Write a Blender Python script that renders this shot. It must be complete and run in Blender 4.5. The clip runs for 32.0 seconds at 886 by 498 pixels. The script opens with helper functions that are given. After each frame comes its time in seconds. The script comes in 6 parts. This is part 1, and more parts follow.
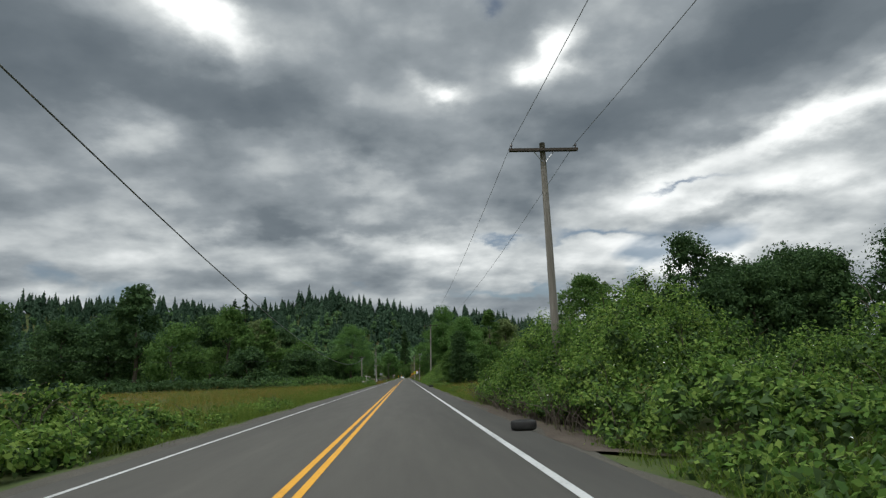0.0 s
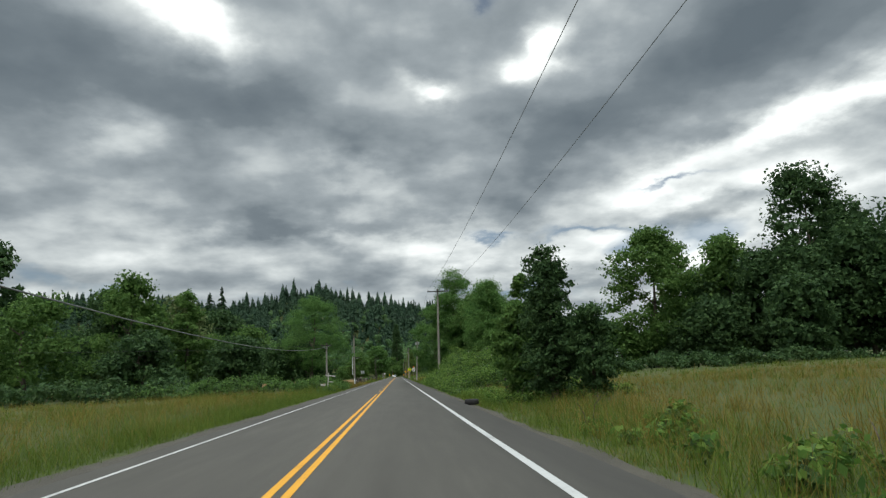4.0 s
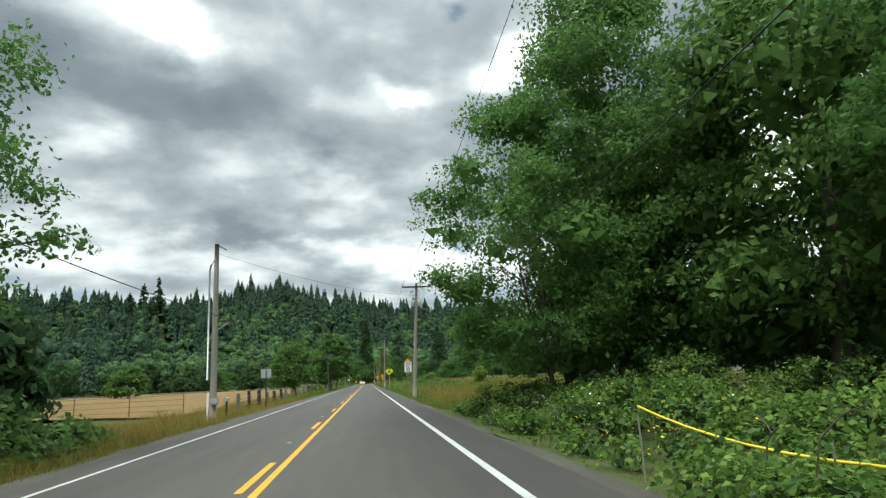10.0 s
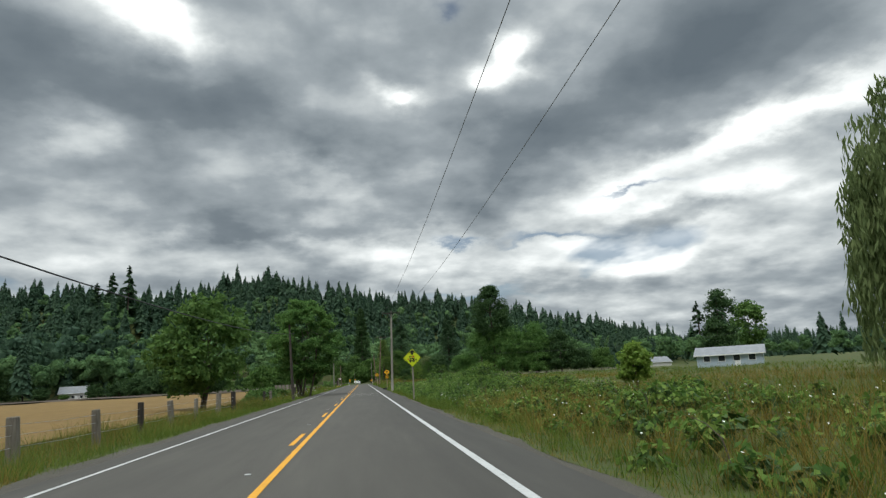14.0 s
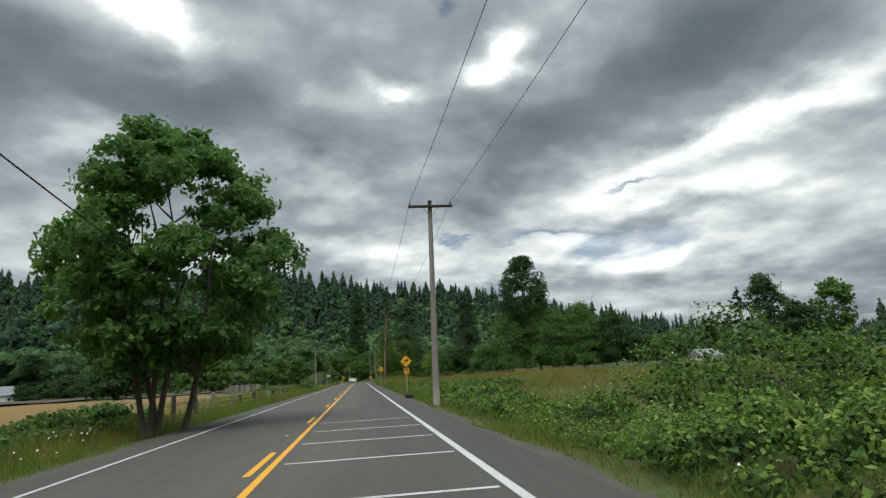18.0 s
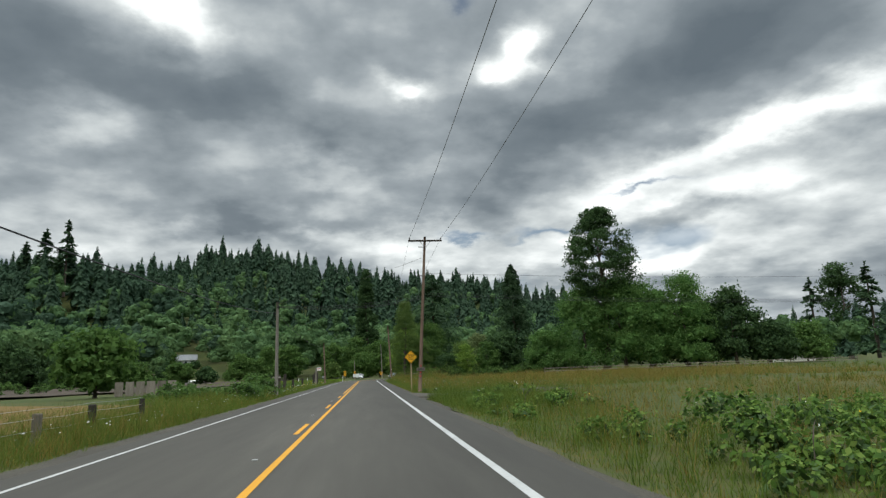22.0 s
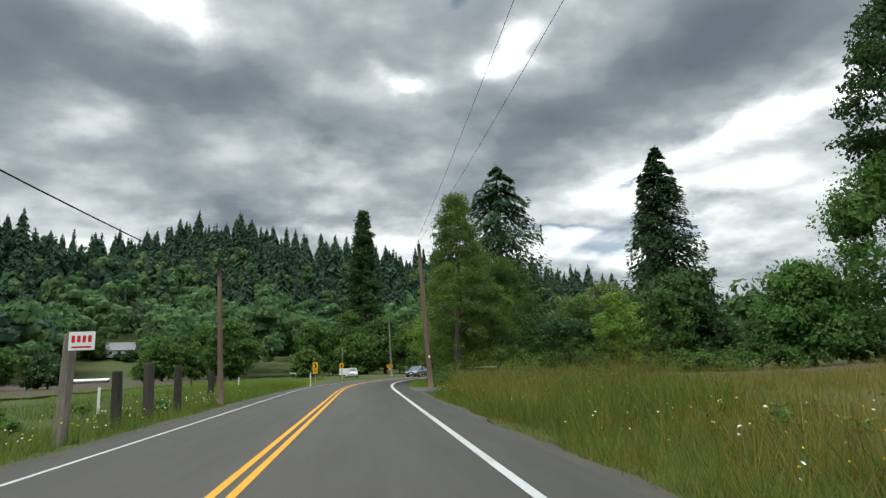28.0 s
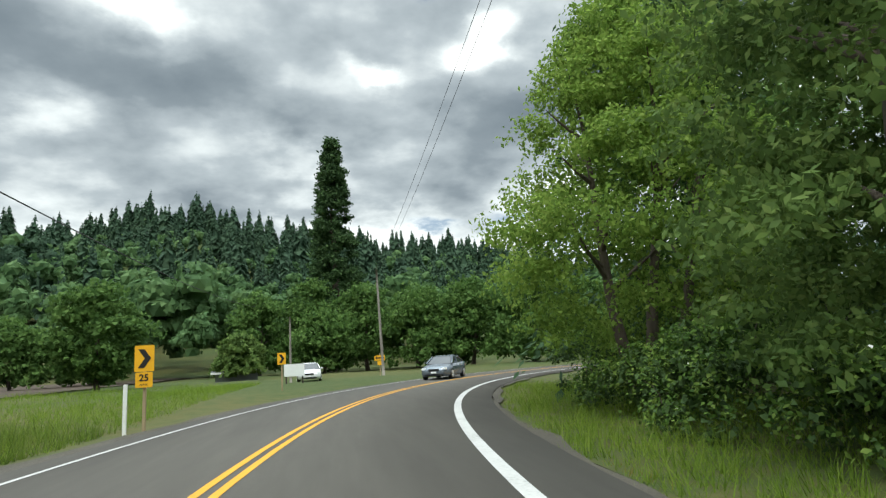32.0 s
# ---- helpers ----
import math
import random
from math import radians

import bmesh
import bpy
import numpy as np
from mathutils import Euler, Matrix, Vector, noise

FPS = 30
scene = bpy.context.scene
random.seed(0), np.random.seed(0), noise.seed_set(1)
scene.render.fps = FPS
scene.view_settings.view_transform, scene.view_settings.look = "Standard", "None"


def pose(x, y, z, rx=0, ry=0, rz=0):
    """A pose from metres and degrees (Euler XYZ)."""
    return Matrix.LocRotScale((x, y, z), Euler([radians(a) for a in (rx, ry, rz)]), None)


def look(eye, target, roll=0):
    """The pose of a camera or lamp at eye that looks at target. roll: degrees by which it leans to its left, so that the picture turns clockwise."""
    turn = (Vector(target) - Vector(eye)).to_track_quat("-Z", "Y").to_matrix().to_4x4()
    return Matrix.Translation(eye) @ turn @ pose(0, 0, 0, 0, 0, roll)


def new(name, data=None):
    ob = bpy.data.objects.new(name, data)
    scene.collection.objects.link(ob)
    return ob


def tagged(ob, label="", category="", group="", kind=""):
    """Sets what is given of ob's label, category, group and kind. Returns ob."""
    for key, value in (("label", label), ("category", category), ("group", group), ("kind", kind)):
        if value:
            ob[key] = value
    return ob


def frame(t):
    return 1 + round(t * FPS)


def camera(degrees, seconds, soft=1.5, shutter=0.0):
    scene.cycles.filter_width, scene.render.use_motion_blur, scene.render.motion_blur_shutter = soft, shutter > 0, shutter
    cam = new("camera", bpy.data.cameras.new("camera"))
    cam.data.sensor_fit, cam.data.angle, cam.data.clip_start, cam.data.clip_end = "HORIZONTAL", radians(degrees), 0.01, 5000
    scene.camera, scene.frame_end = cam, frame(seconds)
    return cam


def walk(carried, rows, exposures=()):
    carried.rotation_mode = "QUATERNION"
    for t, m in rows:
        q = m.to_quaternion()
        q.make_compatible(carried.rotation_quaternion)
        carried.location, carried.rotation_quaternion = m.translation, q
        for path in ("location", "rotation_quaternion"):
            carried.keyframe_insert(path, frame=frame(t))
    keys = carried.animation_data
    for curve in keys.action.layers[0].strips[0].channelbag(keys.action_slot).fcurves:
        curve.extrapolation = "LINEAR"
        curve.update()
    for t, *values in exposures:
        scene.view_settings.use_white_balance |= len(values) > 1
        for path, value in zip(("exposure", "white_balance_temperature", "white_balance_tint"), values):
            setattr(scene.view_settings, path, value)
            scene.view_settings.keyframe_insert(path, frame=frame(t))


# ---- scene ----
cam = camera(70.7, 32.0, soft=1.3)
PATH = [
    (0, pose(1.469, 0.316, 1.40, 101.418, 2.121, -3.372)),
    (0.5, pose(1.487, 7.056, 1.40, 101.391, 2.192, -3.434)),
    (1, pose(1.501, 13.805, 1.40, 101.359, 2.283, -3.498)),
    (1.5, pose(1.502, 20.576, 1.40, 101.306, 2.442, -3.568)),
    (2, pose(1.500, 27.371, 1.40, 101.254, 2.604, -3.639)),
    (2.5, pose(1.509, 34.204, 1.40, 101.222, 2.712, -3.699)),
    (3, pose(1.519, 41.055, 1.40, 101.202, 2.785, -3.779)),
    (3.5, pose(1.525, 47.904, 1.40, 101.200, 2.820, -3.916)),
    (4, pose(1.523, 54.762, 1.40, 101.203, 2.819, -4.081)),
    (4.5, pose(1.495, 61.631, 1.40, 101.205, 2.777, -4.244)),
    (5, pose(1.477, 68.522, 1.40, 101.199, 2.712, -4.443)),
    (5.5, pose(1.509, 75.452, 1.40, 101.166, 2.630, -4.725)),
    (6, pose(1.550, 82.415, 1.40, 101.145, 2.563, -5.033)),
    (6.5, pose(1.563, 89.420, 1.40, 101.178, 2.555, -5.326)),
    (7, pose(1.566, 96.445, 1.40, 101.235, 2.567, -5.600)),
    (7.5, pose(1.558, 103.464, 1.40, 101.301, 2.567, -5.831)),
    (8, pose(1.559, 110.493, 1.40, 101.378, 2.579, -6.042)),
    (8.5, pose(1.602, 117.553, 1.40, 101.473, 2.625, -6.252)),
    (9, pose(1.643, 124.594, 1.40, 101.561, 2.679, -6.452)),
    (9.5, pose(1.634, 131.576, 1.40, 101.609, 2.730, -6.651)),
    (10, pose(1.618, 138.492, 1.40, 101.649, 2.752, -6.818)),
    (10.5, pose(1.627, 145.311, 1.40, 101.712, 2.698, -6.923)),
    (11, pose(1.643, 152.058, 1.40, 101.763, 2.613, -6.976)),
    (11.5, pose(1.668, 158.740, 1.40, 101.762, 2.508, -6.956)),
    (12, pose(1.675, 165.380, 1.40, 101.751, 2.444, -6.916)),
    (12.5, pose(1.614, 172.008, 1.40, 101.782, 2.504, -6.896)),
    (13, pose(1.551, 178.604, 1.40, 101.781, 2.644, -6.918)),
    (13.5, pose(1.543, 185.151, 1.40, 101.666, 2.868, -7.032)),
    (14, pose(1.566, 191.666, 1.40, 101.512, 3.124, -7.193)),
    (14.5, pose(1.623, 198.186, 1.40, 101.361, 3.370, -7.388)),
    (15, pose(1.684, 204.710, 1.40, 101.232, 3.594, -7.572)),
    (15.5, pose(1.717, 211.277, 1.40, 101.159, 3.778, -7.698)),
    (16, pose(1.729, 217.871, 1.40, 101.127, 3.898, -7.764)),
    (16.5, pose(1.709, 224.491, 1.40, 101.139, 3.927, -7.744)),
    (17, pose(1.680, 231.132, 1.40, 101.173, 3.854, -7.675)),
    (17.5, pose(1.659, 237.789, 1.40, 101.209, 3.636, -7.583)),
    (18, pose(1.646, 244.454, 1.40, 101.248, 3.342, -7.475)),
    (18.5, pose(1.646, 251.112, 1.40, 101.291, 3.010, -7.359)),
    (19, pose(1.657, 257.786, 1.40, 101.315, 2.685, -7.247)),
    (19.5, pose(1.688, 264.501, 1.40, 101.283, 2.421, -7.157)),
    (20, pose(1.716, 271.245, 1.40, 101.231, 2.232, -7.074)),
    (20.5, pose(1.721, 278.024, 1.40, 101.182, 2.180, -6.981)),
    (21, pose(1.707, 284.811, 1.40, 101.134, 2.171, -6.899)),
    (21.5, pose(1.672, 291.576, 1.40, 101.084, 2.116, -6.856)),
    (22, pose(1.619, 298.329, 1.40, 101.052, 2.062, -6.812)),
    (22.5, pose(1.539, 305.069, 1.40, 101.072, 2.048, -6.720)),
    (23, pose(1.460, 311.800, 1.40, 101.093, 2.006, -6.635)),
    (23.5, pose(1.401, 318.539, 1.40, 101.065, 1.849, -6.610)),
    (24, pose(1.373, 325.244, 1.40, 101.019, 1.671, -6.608)),
    (24.5, pose(1.404, 331.831, 1.40, 100.975, 1.525, -6.599)),
    (25, pose(1.455, 338.370, 1.40, 100.921, 1.433, -6.612)),
    (25.5, pose(1.497, 344.885, 1.40, 100.850, 1.447, -6.675)),
    (26, pose(1.535, 351.353, 1.40, 100.768, 1.531, -6.761)),
    (26.5, pose(1.565, 357.766, 1.40, 100.671, 1.679, -6.864)),
    (27, pose(1.592, 364.093, 1.40, 100.587, 1.847, -6.954)),
    (27.5, pose(1.623, 370.296, 1.40, 100.556, 1.984, -6.980)),
    (28, pose(1.655, 376.377, 1.40, 100.538, 2.103, -6.996)),
    (28.5, pose(1.698, 382.308, 1.40, 100.500, 2.180, -7.018)),
    (29, pose(1.724, 388.141, 1.40, 100.457, 2.280, -7.111)),
    (29.5, pose(1.687, 393.924, 1.40, 100.424, 2.501, -7.375)),
    (30, pose(1.653, 399.636, 1.40, 100.370, 2.721, -7.720)),
    (30.5, pose(1.680, 405.271, 1.40, 100.261, 2.806, -8.086)),
    (31, pose(1.746, 410.836, 1.40, 100.116, 2.885, -8.481)),
    (31.5, pose(1.855, 416.319, 1.40, 99.934, 3.063, -8.897)),
    (32, pose(1.982, 421.769, 1.40, 99.736, 3.267, -9.323)),
]
walk(cam, PATH, exposures=[(0, -0.12, 6500, 8), (3, -0.05, 6500, 7), (6, 0.33, 6500, 5), (8, 0.2, 6500, 5), (9, 0.3, 6500, 4), (10, 0.68, 6500, 3), (11, 0.85, 6500, 4), (12, 0.5, 6500, 5), (13, 0.12, 6500, 7), (14, 0.1, 6500, 7), (18, 0.1, 6500, 7), (24, 0.1, 6500, 7), (28, 0.3, 6500, 7), (30, 0.35, 6500, 6), (31, 0.4, 6500, 5), (32, 0.7, 6500, 5)])

rng = np.random.default_rng(7)

# ---- world: broken overcast, brighter towards the zenith ----
world = bpy.data.worlds.new("overcast_sky")
scene.world = world
world.use_nodes = True


def node(tree, kind, **inputs):
    n = tree.nodes.new(kind)
    for k, v in inputs.items():
        if k.startswith("_"):
            n.inputs[int(k[1:])].default_value = v
    return n


def maths(tree, op, a, b=None, c=None, clamp=False):
    n = tree.nodes.new("ShaderNodeMath")
    n.operation, n.use_clamp = op, clamp
    for i, v in enumerate((a, b, c)):
        if v is None:
            continue
        if isinstance(v, (int, float)):
            n.inputs[i].default_value = v
        else:
            tree.links.new(v, n.inputs[i])
    return n.outputs[0]


def noise_node(tree, vec, scale, detail=4.0, rough=0.55, distortion=0.0):
    n = tree.nodes.new("ShaderNodeTexNoise")
    n.inputs["Scale"].default_value = scale
    n.inputs["Detail"].default_value = detail
    n.inputs["Roughness"].default_value = rough
    n.inputs["Distortion"].default_value = distortion
    if vec is not None:
        tree.links.new(vec, n.inputs["Vector"])
    return n


def ramp_node(tree, fac, stops):
    n = tree.nodes.new("ShaderNodeValToRGB")
    el = n.color_ramp.elements
    while len(el) < len(stops):
        el.new(0.5)
    for e, (p, c) in zip(el, stops):
        e.position, e.color = p, (*c, 1)
    tree.links.new(fac, n.inputs[0])
    return n.outputs[0]


# cloud lumps: azimuth, elevation, half width, half height, tilt (degrees), strength
CLOUDS = [
    (-19, 31.5, 5.0, 2.0, 34, 0.52), (15.5, 28.6, 3.0, 1.7, -28, 0.50), (12.5, 26.4, 2.0, 1.2, 0, 0.28), (4.5, 25.4, 2.4, 1.2, 12, 0.42),
    (-23, 20, 3.5, 2.0, 0, 0.20), (36, 18.6, 14, 1.5, -13, 0.40), (33, 14.5, 12, 2.0, 0, 0.30),
    (8, 11.5, 15, 1.8, 0, 0.20), (26, 9.5, 16, 2.0, 0, 0.26), (-2.5, 18.8, 4.0, 1.9, 20, 0.20), (-20, 11, 14, 1.6, 0, 0.07),
    (34, 26.0, 14, 3.4, -14, -0.24), (46, 31, 8, 3, -20, 0.10), (16, 20.5, 9, 2.4, -18, -0.15), (-11, 23.5, 12, 2.4, 10, -0.20),
    (-8, 13.5, 11, 1.1, 0, -0.16), (27, 12.2, 6.5, 0.8, 0, -0.15), (-38, 27, 13, 5.5, 15, -0.24), (-27, 27, 4, 3, 30, -0.12), (0, 31, 8, 3.5, 0, -0.08),
]
wt = world.node_tree
wt.nodes.clear()
coord = wt.nodes.new("ShaderNodeTexCoord")
sep = wt.nodes.new("ShaderNodeSeparateXYZ")
wt.links.new(coord.outputs["Generated"], sep.inputs[0])
dx, dy, dz = sep.outputs
up = maths(wt, "MAXIMUM", dz, 0.0)
den = maths(wt, "ADD", up, 0.30)
flat = wt.nodes.new("ShaderNodeCombineXYZ")
wt.links.new(maths(wt, "DIVIDE", dx, den), flat.inputs[0])
wt.links.new(maths(wt, "DIVIDE", dy, den), flat.inputs[1])
big = noise_node(wt, flat.outputs[0], 1.35, 8, 0.5, 0.1)
# the cloud deck seen in perspective: cells shrink and flatten towards the horizon
deck = wt.nodes.new("ShaderNodeCombineXYZ")
den2 = maths(wt, "ADD", up, 0.24)
wt.links.new(maths(wt, "DIVIDE", dx, den2), deck.inputs[0])
wt.links.new(maths(wt, "DIVIDE", dy, den2), deck.inputs[1])
fine = noise_node(wt, deck.outputs[0], 3.4, 8, 0.5, 0.0)
az = maths(wt, "MULTIPLY", maths(wt, "ARCTAN2", dx, dy), 57.2958)
el = maths(wt, "MULTIPLY", maths(wt, "ARCSINE", dz), 57.2958)
rag = noise_node(wt, flat.outputs[0], 4.2, 8, 0.56)
rs = wt.nodes.new("ShaderNodeSeparateColor")
wt.links.new(rag.outputs["Color"], rs.inputs[0])
ang = wt.nodes.new("ShaderNodeCombineXYZ")
wt.links.new(maths(wt, "ADD", az, maths(wt, "MULTIPLY", maths(wt, "SUBTRACT", rs.outputs[0], 0.5), 11.0)), ang.inputs[0])
wt.links.new(maths(wt, "ADD", el, maths(wt, "MULTIPLY", maths(wt, "SUBTRACT", rs.outputs[1], 0.5), 7.0)), ang.inputs[1])
total = maths(wt, "ADD", maths(wt, "MULTIPLY", big.outputs[0], 0.55), maths(wt, "MULTIPLY_ADD", fine.outputs[0], 0.78, -0.155))
for a, e, sx, sy, tilt, amp in CLOUDS:
    mp = wt.nodes.new("ShaderNodeMapping")
    mp.vector_type = "TEXTURE"
    mp.inputs["Location"].default_value = (a, e, 0)
    mp.inputs["Rotation"].default_value = (0, 0, radians(-tilt))
    mp.inputs["Scale"].default_value = (sx, sy, 1)
    wt.links.new(ang.outputs[0], mp.inputs[0])
    ln = wt.nodes.new("ShaderNodeVectorMath")
    ln.operation = "DOT_PRODUCT"
    wt.links.new(mp.outputs[0], ln.inputs[0])
    wt.links.new(mp.outputs[0], ln.inputs[1])
    g = maths(wt, "POWER", 2.718, maths(wt, "MULTIPLY", ln.outputs["Value"], -1.0))
    total = maths(wt, "MULTIPLY_ADD", g, amp, total)
cloud = ramp_node(wt, total, [(0.14, (0.122, 0.150, 0.178)), (0.34, (0.183, 0.215, 0.245)), (0.50, (0.325, 0.362, 0.394)), (0.66, (0.61, 0.645, 0.662)), (0.88, (1.14, 1.16, 1.16))])
sky = wt.nodes.new("ShaderNodeTexSky")
sky.sky_type, sky.sun_disc = "NISHITA", False
sky.sun_elevation, sky.sun_rotation = radians(60), radians(215)
skyb = wt.nodes.new("ShaderNodeMix")
skyb.data_type, skyb.blend_type = "RGBA", "MULTIPLY"
skyb.inputs[0].default_value = 1.0
wt.links.new(sky.outputs[0], skyb.inputs[6])
skyb.inputs[7].default_value = (0.07, 0.07, 0.07, 1)
# gaps with blue sky low over the hills
gapn = noise_node(wt, flat.outputs[0], 1.7, 5, 0.5, 0.3)
gap = maths(wt, "MULTIPLY", maths(wt, "MULTIPLY", maths(wt, "SUBTRACT", gapn.outputs[0], 0.60), 14.0, clamp=True), maths(wt, "MULTIPLY", maths(wt, "SUBTRACT", 14.0, el), 0.25, clamp=True))
low = maths(wt, "MULTIPLY", maths(wt, "SUBTRACT", 34.0, el), 0.6, clamp=True)
for a, e, sx, sy in ((18, 12.1, 4.2, 0.32), (8.5, 12.4, 1.6, 0.35), (10, 7.0, 5.0, 0.4), (9.5, 32.6, 1.3, 0.5), (26, 15.2, 3.0, 0.25)):
    mp = wt.nodes.new("ShaderNodeMapping")
    mp.vector_type = "TEXTURE"
    mp.inputs["Location"].default_value = (a, e, 0)
    mp.inputs["Scale"].default_value = (sx, sy, 1)
    wt.links.new(ang.outputs[0], mp.inputs[0])
    ln = wt.nodes.new("ShaderNodeVectorMath")
    ln.operation = "DOT_PRODUCT"
    wt.links.new(mp.outputs[0], ln.inputs[0])
    wt.links.new(mp.outputs[0], ln.inputs[1])
    gap = maths(wt, "ADD", gap, maths(wt, "POWER", 2.718, maths(wt, "MULTIPLY", ln.outputs["Value"], -1.0)), clamp=True)
cover = wt.nodes.new("ShaderNodeMix")
cover.data_type = "RGBA"
wt.links.new(maths(wt, "MULTIPLY", gap, maths(wt, "MULTIPLY", low, 0.8)), cover.inputs[0])
wt.links.new(cloud, cover.inputs[6])
wt.links.new(skyb.outputs[2], cover.inputs[7])
bg = wt.nodes.new("ShaderNodeBackground")
wt.links.new(cover.outputs[2], bg.inputs[0])
# unseen sky overhead boosted to light the ground, growing smoothly above thirty-five degrees
high = maths(wt, "MULTIPLY", maths(wt, "SUBTRACT", dz, 0.55), 5.0, clamp=True)
wt.links.new(maths(wt, "MULTIPLY_ADD", high, 3.3, 1.0), bg.inputs[1])
wo = wt.nodes.new("ShaderNodeOutputWorld")
wt.links.new(bg.outputs[0], wo.inputs[0])

sun = new("sun", bpy.data.lights.new("sun", "SUN"))
sun.data.energy, sun.data.angle, sun.data.color = 1.5, radians(25), (1.0, 0.97, 0.92)
sun.matrix_world = look((0, 0, 100), (30, 42, 10))


# ---- materials ----
def material(name, stops, scale=4.0, rough=0.8, bump=0.0, bump_scale=40.0, metallic=0.0, island=0.0, objrand=0.0, coords="Object", stretch=None,
             translucent=0.0, detail=6.0, big=None, spec=0.3):
    """A Principled material: a colour ramp over noise at two scales, with bump."""
    m = bpy.data.materials.new(name)
    m.use_nodes = True
    t = m.node_tree
    b = t.nodes["Principled BSDF"]
    tc = t.nodes.new("ShaderNodeTexCoord")
    vec = tc.outputs[coords]
    if stretch:
        mp = t.nodes.new("ShaderNodeMapping")
        mp.inputs["Scale"].default_value = stretch
        t.links.new(vec, mp.inputs[0])
        vec = mp.outputs[0]
    n1 = noise_node(t, vec, scale, detail, 0.6)
    n2 = noise_node(t, vec, big or scale * 0.13, 3, 0.5)
    fac = maths(t, "ADD", maths(t, "MULTIPLY", n1.outputs[0], 0.55), maths(t, "MULTIPLY", n2.outputs[0], 0.45))
    if island:
        geo = t.nodes.new("ShaderNodeNewGeometry")
        fac = maths(t, "ADD", fac, maths(t, "MULTIPLY", maths(t, "SUBTRACT", geo.outputs["Random Per Island"], 0.5), island))
    if objrand:
        oi = t.nodes.new("ShaderNodeObjectInfo")
        fac = maths(t, "ADD", fac, maths(t, "MULTIPLY", maths(t, "SUBTRACT", oi.outputs["Random"], 0.5), objrand))
    col = ramp_node(t, fac, stops)
    t.links.new(col, b.inputs["Base Color"])
    b.inputs["Roughness"].default_value, b.inputs["Metallic"].default_value = rough, metallic
    b.inputs["Specular IOR Level"].default_value = spec
    if bump:
        nb = noise_node(t, vec, bump_scale, 4, 0.6)
        bn = t.nodes.new("ShaderNodeBump")
        bn.inputs["Strength"].default_value, bn.inputs["Distance"].default_value = bump, 0.02
        t.links.new(nb.outputs[0], bn.inputs["Height"])
        t.links.new(bn.outputs[0], b.inputs["Normal"])
    if translucent:
        tr = t.nodes.new("ShaderNodeBsdfTranslucent")
        t.links.new(col, tr.inputs[0])
        mx = t.nodes.new("ShaderNodeMixShader")
        mx.inputs[0].default_value = translucent
        out = t.nodes["Material Output"]
        t.links.new(b.outputs[0], mx.inputs[1])
        t.links.new(tr.outputs[0], mx.inputs[2])
        t.links.new(mx.outputs[0], out.inputs[0])
    return m


def leafy(name, dark, mid, light, tr=0.42, island=0.42, big=0.25, rough=0.7, scale=1.2):
    return material(name, [(0.2, dark), (0.5, mid), (0.85, light)], scale=scale, rough=rough, island=island, translucent=tr, big=big, detail=3, spec=0.12)


M_ASPHALT = material("asphalt", [(0.25, (0.055, 0.050, 0.043)), (0.55, (0.078, 0.072, 0.061)), (0.8, (0.107, 0.098, 0.083))], scale=2.6, rough=0.85, bump=0.3, bump_scale=90.0, big=0.55, stretch=(1.0, 0.09, 1.0))
M_WHITE = material("white_road_paint", [(0.30, (0.20, 0.20, 0.19)), (0.46, (0.42, 0.42, 0.405)), (0.8, (0.54, 0.54, 0.52))], scale=14.0, rough=0.7, big=1.0)
M_YELLOW = material("yellow_road_paint", [(0.28, (0.26, 0.145, 0.035)), (0.44, (0.60, 0.29, 0.022)), (0.8, (0.70, 0.35, 0.03))], scale=14.0, rough=0.7, big=1.0)
M_GRAVEL = material("gravel_shoulder", [(0.25, (0.045, 0.041, 0.034)), (0.5, (0.072, 0.065, 0.052)), (0.8, (0.115, 0.102, 0.08))], scale=16.0, rough=0.95, bump=0.7, bump_scale=70.0, big=0.5)
M_GROUND = material("meadow_soil_and_grass", [(0.25, (0.026, 0.048, 0.011)), (0.45, (0.046, 0.066, 0.015)), (0.6, (0.078, 0.076, 0.021)), (0.8, (0.115, 0.088, 0.032))], scale=1.4, rough=0.95, bump=0.8, bump_scale=9.0, big=0.035)
M_STUBBLE = material("golden_hay_field", [(0.25, (0.115, 0.068, 0.020)), (0.55, (0.175, 0.110, 0.034)), (0.85, (0.24, 0.16, 0.055))], scale=1.5, rough=0.95, bump=0.7, bump_scale=12.0, big=0.03, stretch=(1, 0.25, 1))
M_BLADE = leafy("grass_blade_green", (0.050, 0.088, 0.014), (0.098, 0.147, 0.023), (0.172, 0.210, 0.040), 0.45, big=0.12, island=0.5)
M_BLADE_LUSH = leafy("lush_grass_blade", (0.085, 0.150, 0.018), (0.145, 0.225, 0.028), (0.235, 0.300, 0.050), 0.5, big=0.12, island=0.4)
M_STRAW = leafy("dry_grass_straw", (0.12, 0.090, 0.020), (0.195, 0.150, 0.034), (0.29, 0.230, 0.062), 0.45, big=0.12, island=0.5)
M_LEAF_DARK = leafy("leaf_dark_green", (0.028, 0.058, 0.024), (0.050, 0.096, 0.034), (0.088, 0.150, 0.050), 0.35)
M_LEAF_MID = leafy("leaf_mid_green", (0.048, 0.098, 0.027), (0.088, 0.165, 0.040), (0.155, 0.25, 0.066))
M_LEAF_LIGHT = leafy("leaf_light_green", (0.11, 0.19, 0.036), (0.20, 0.31, 0.058), (0.33, 0.43, 0.10), 0.55)
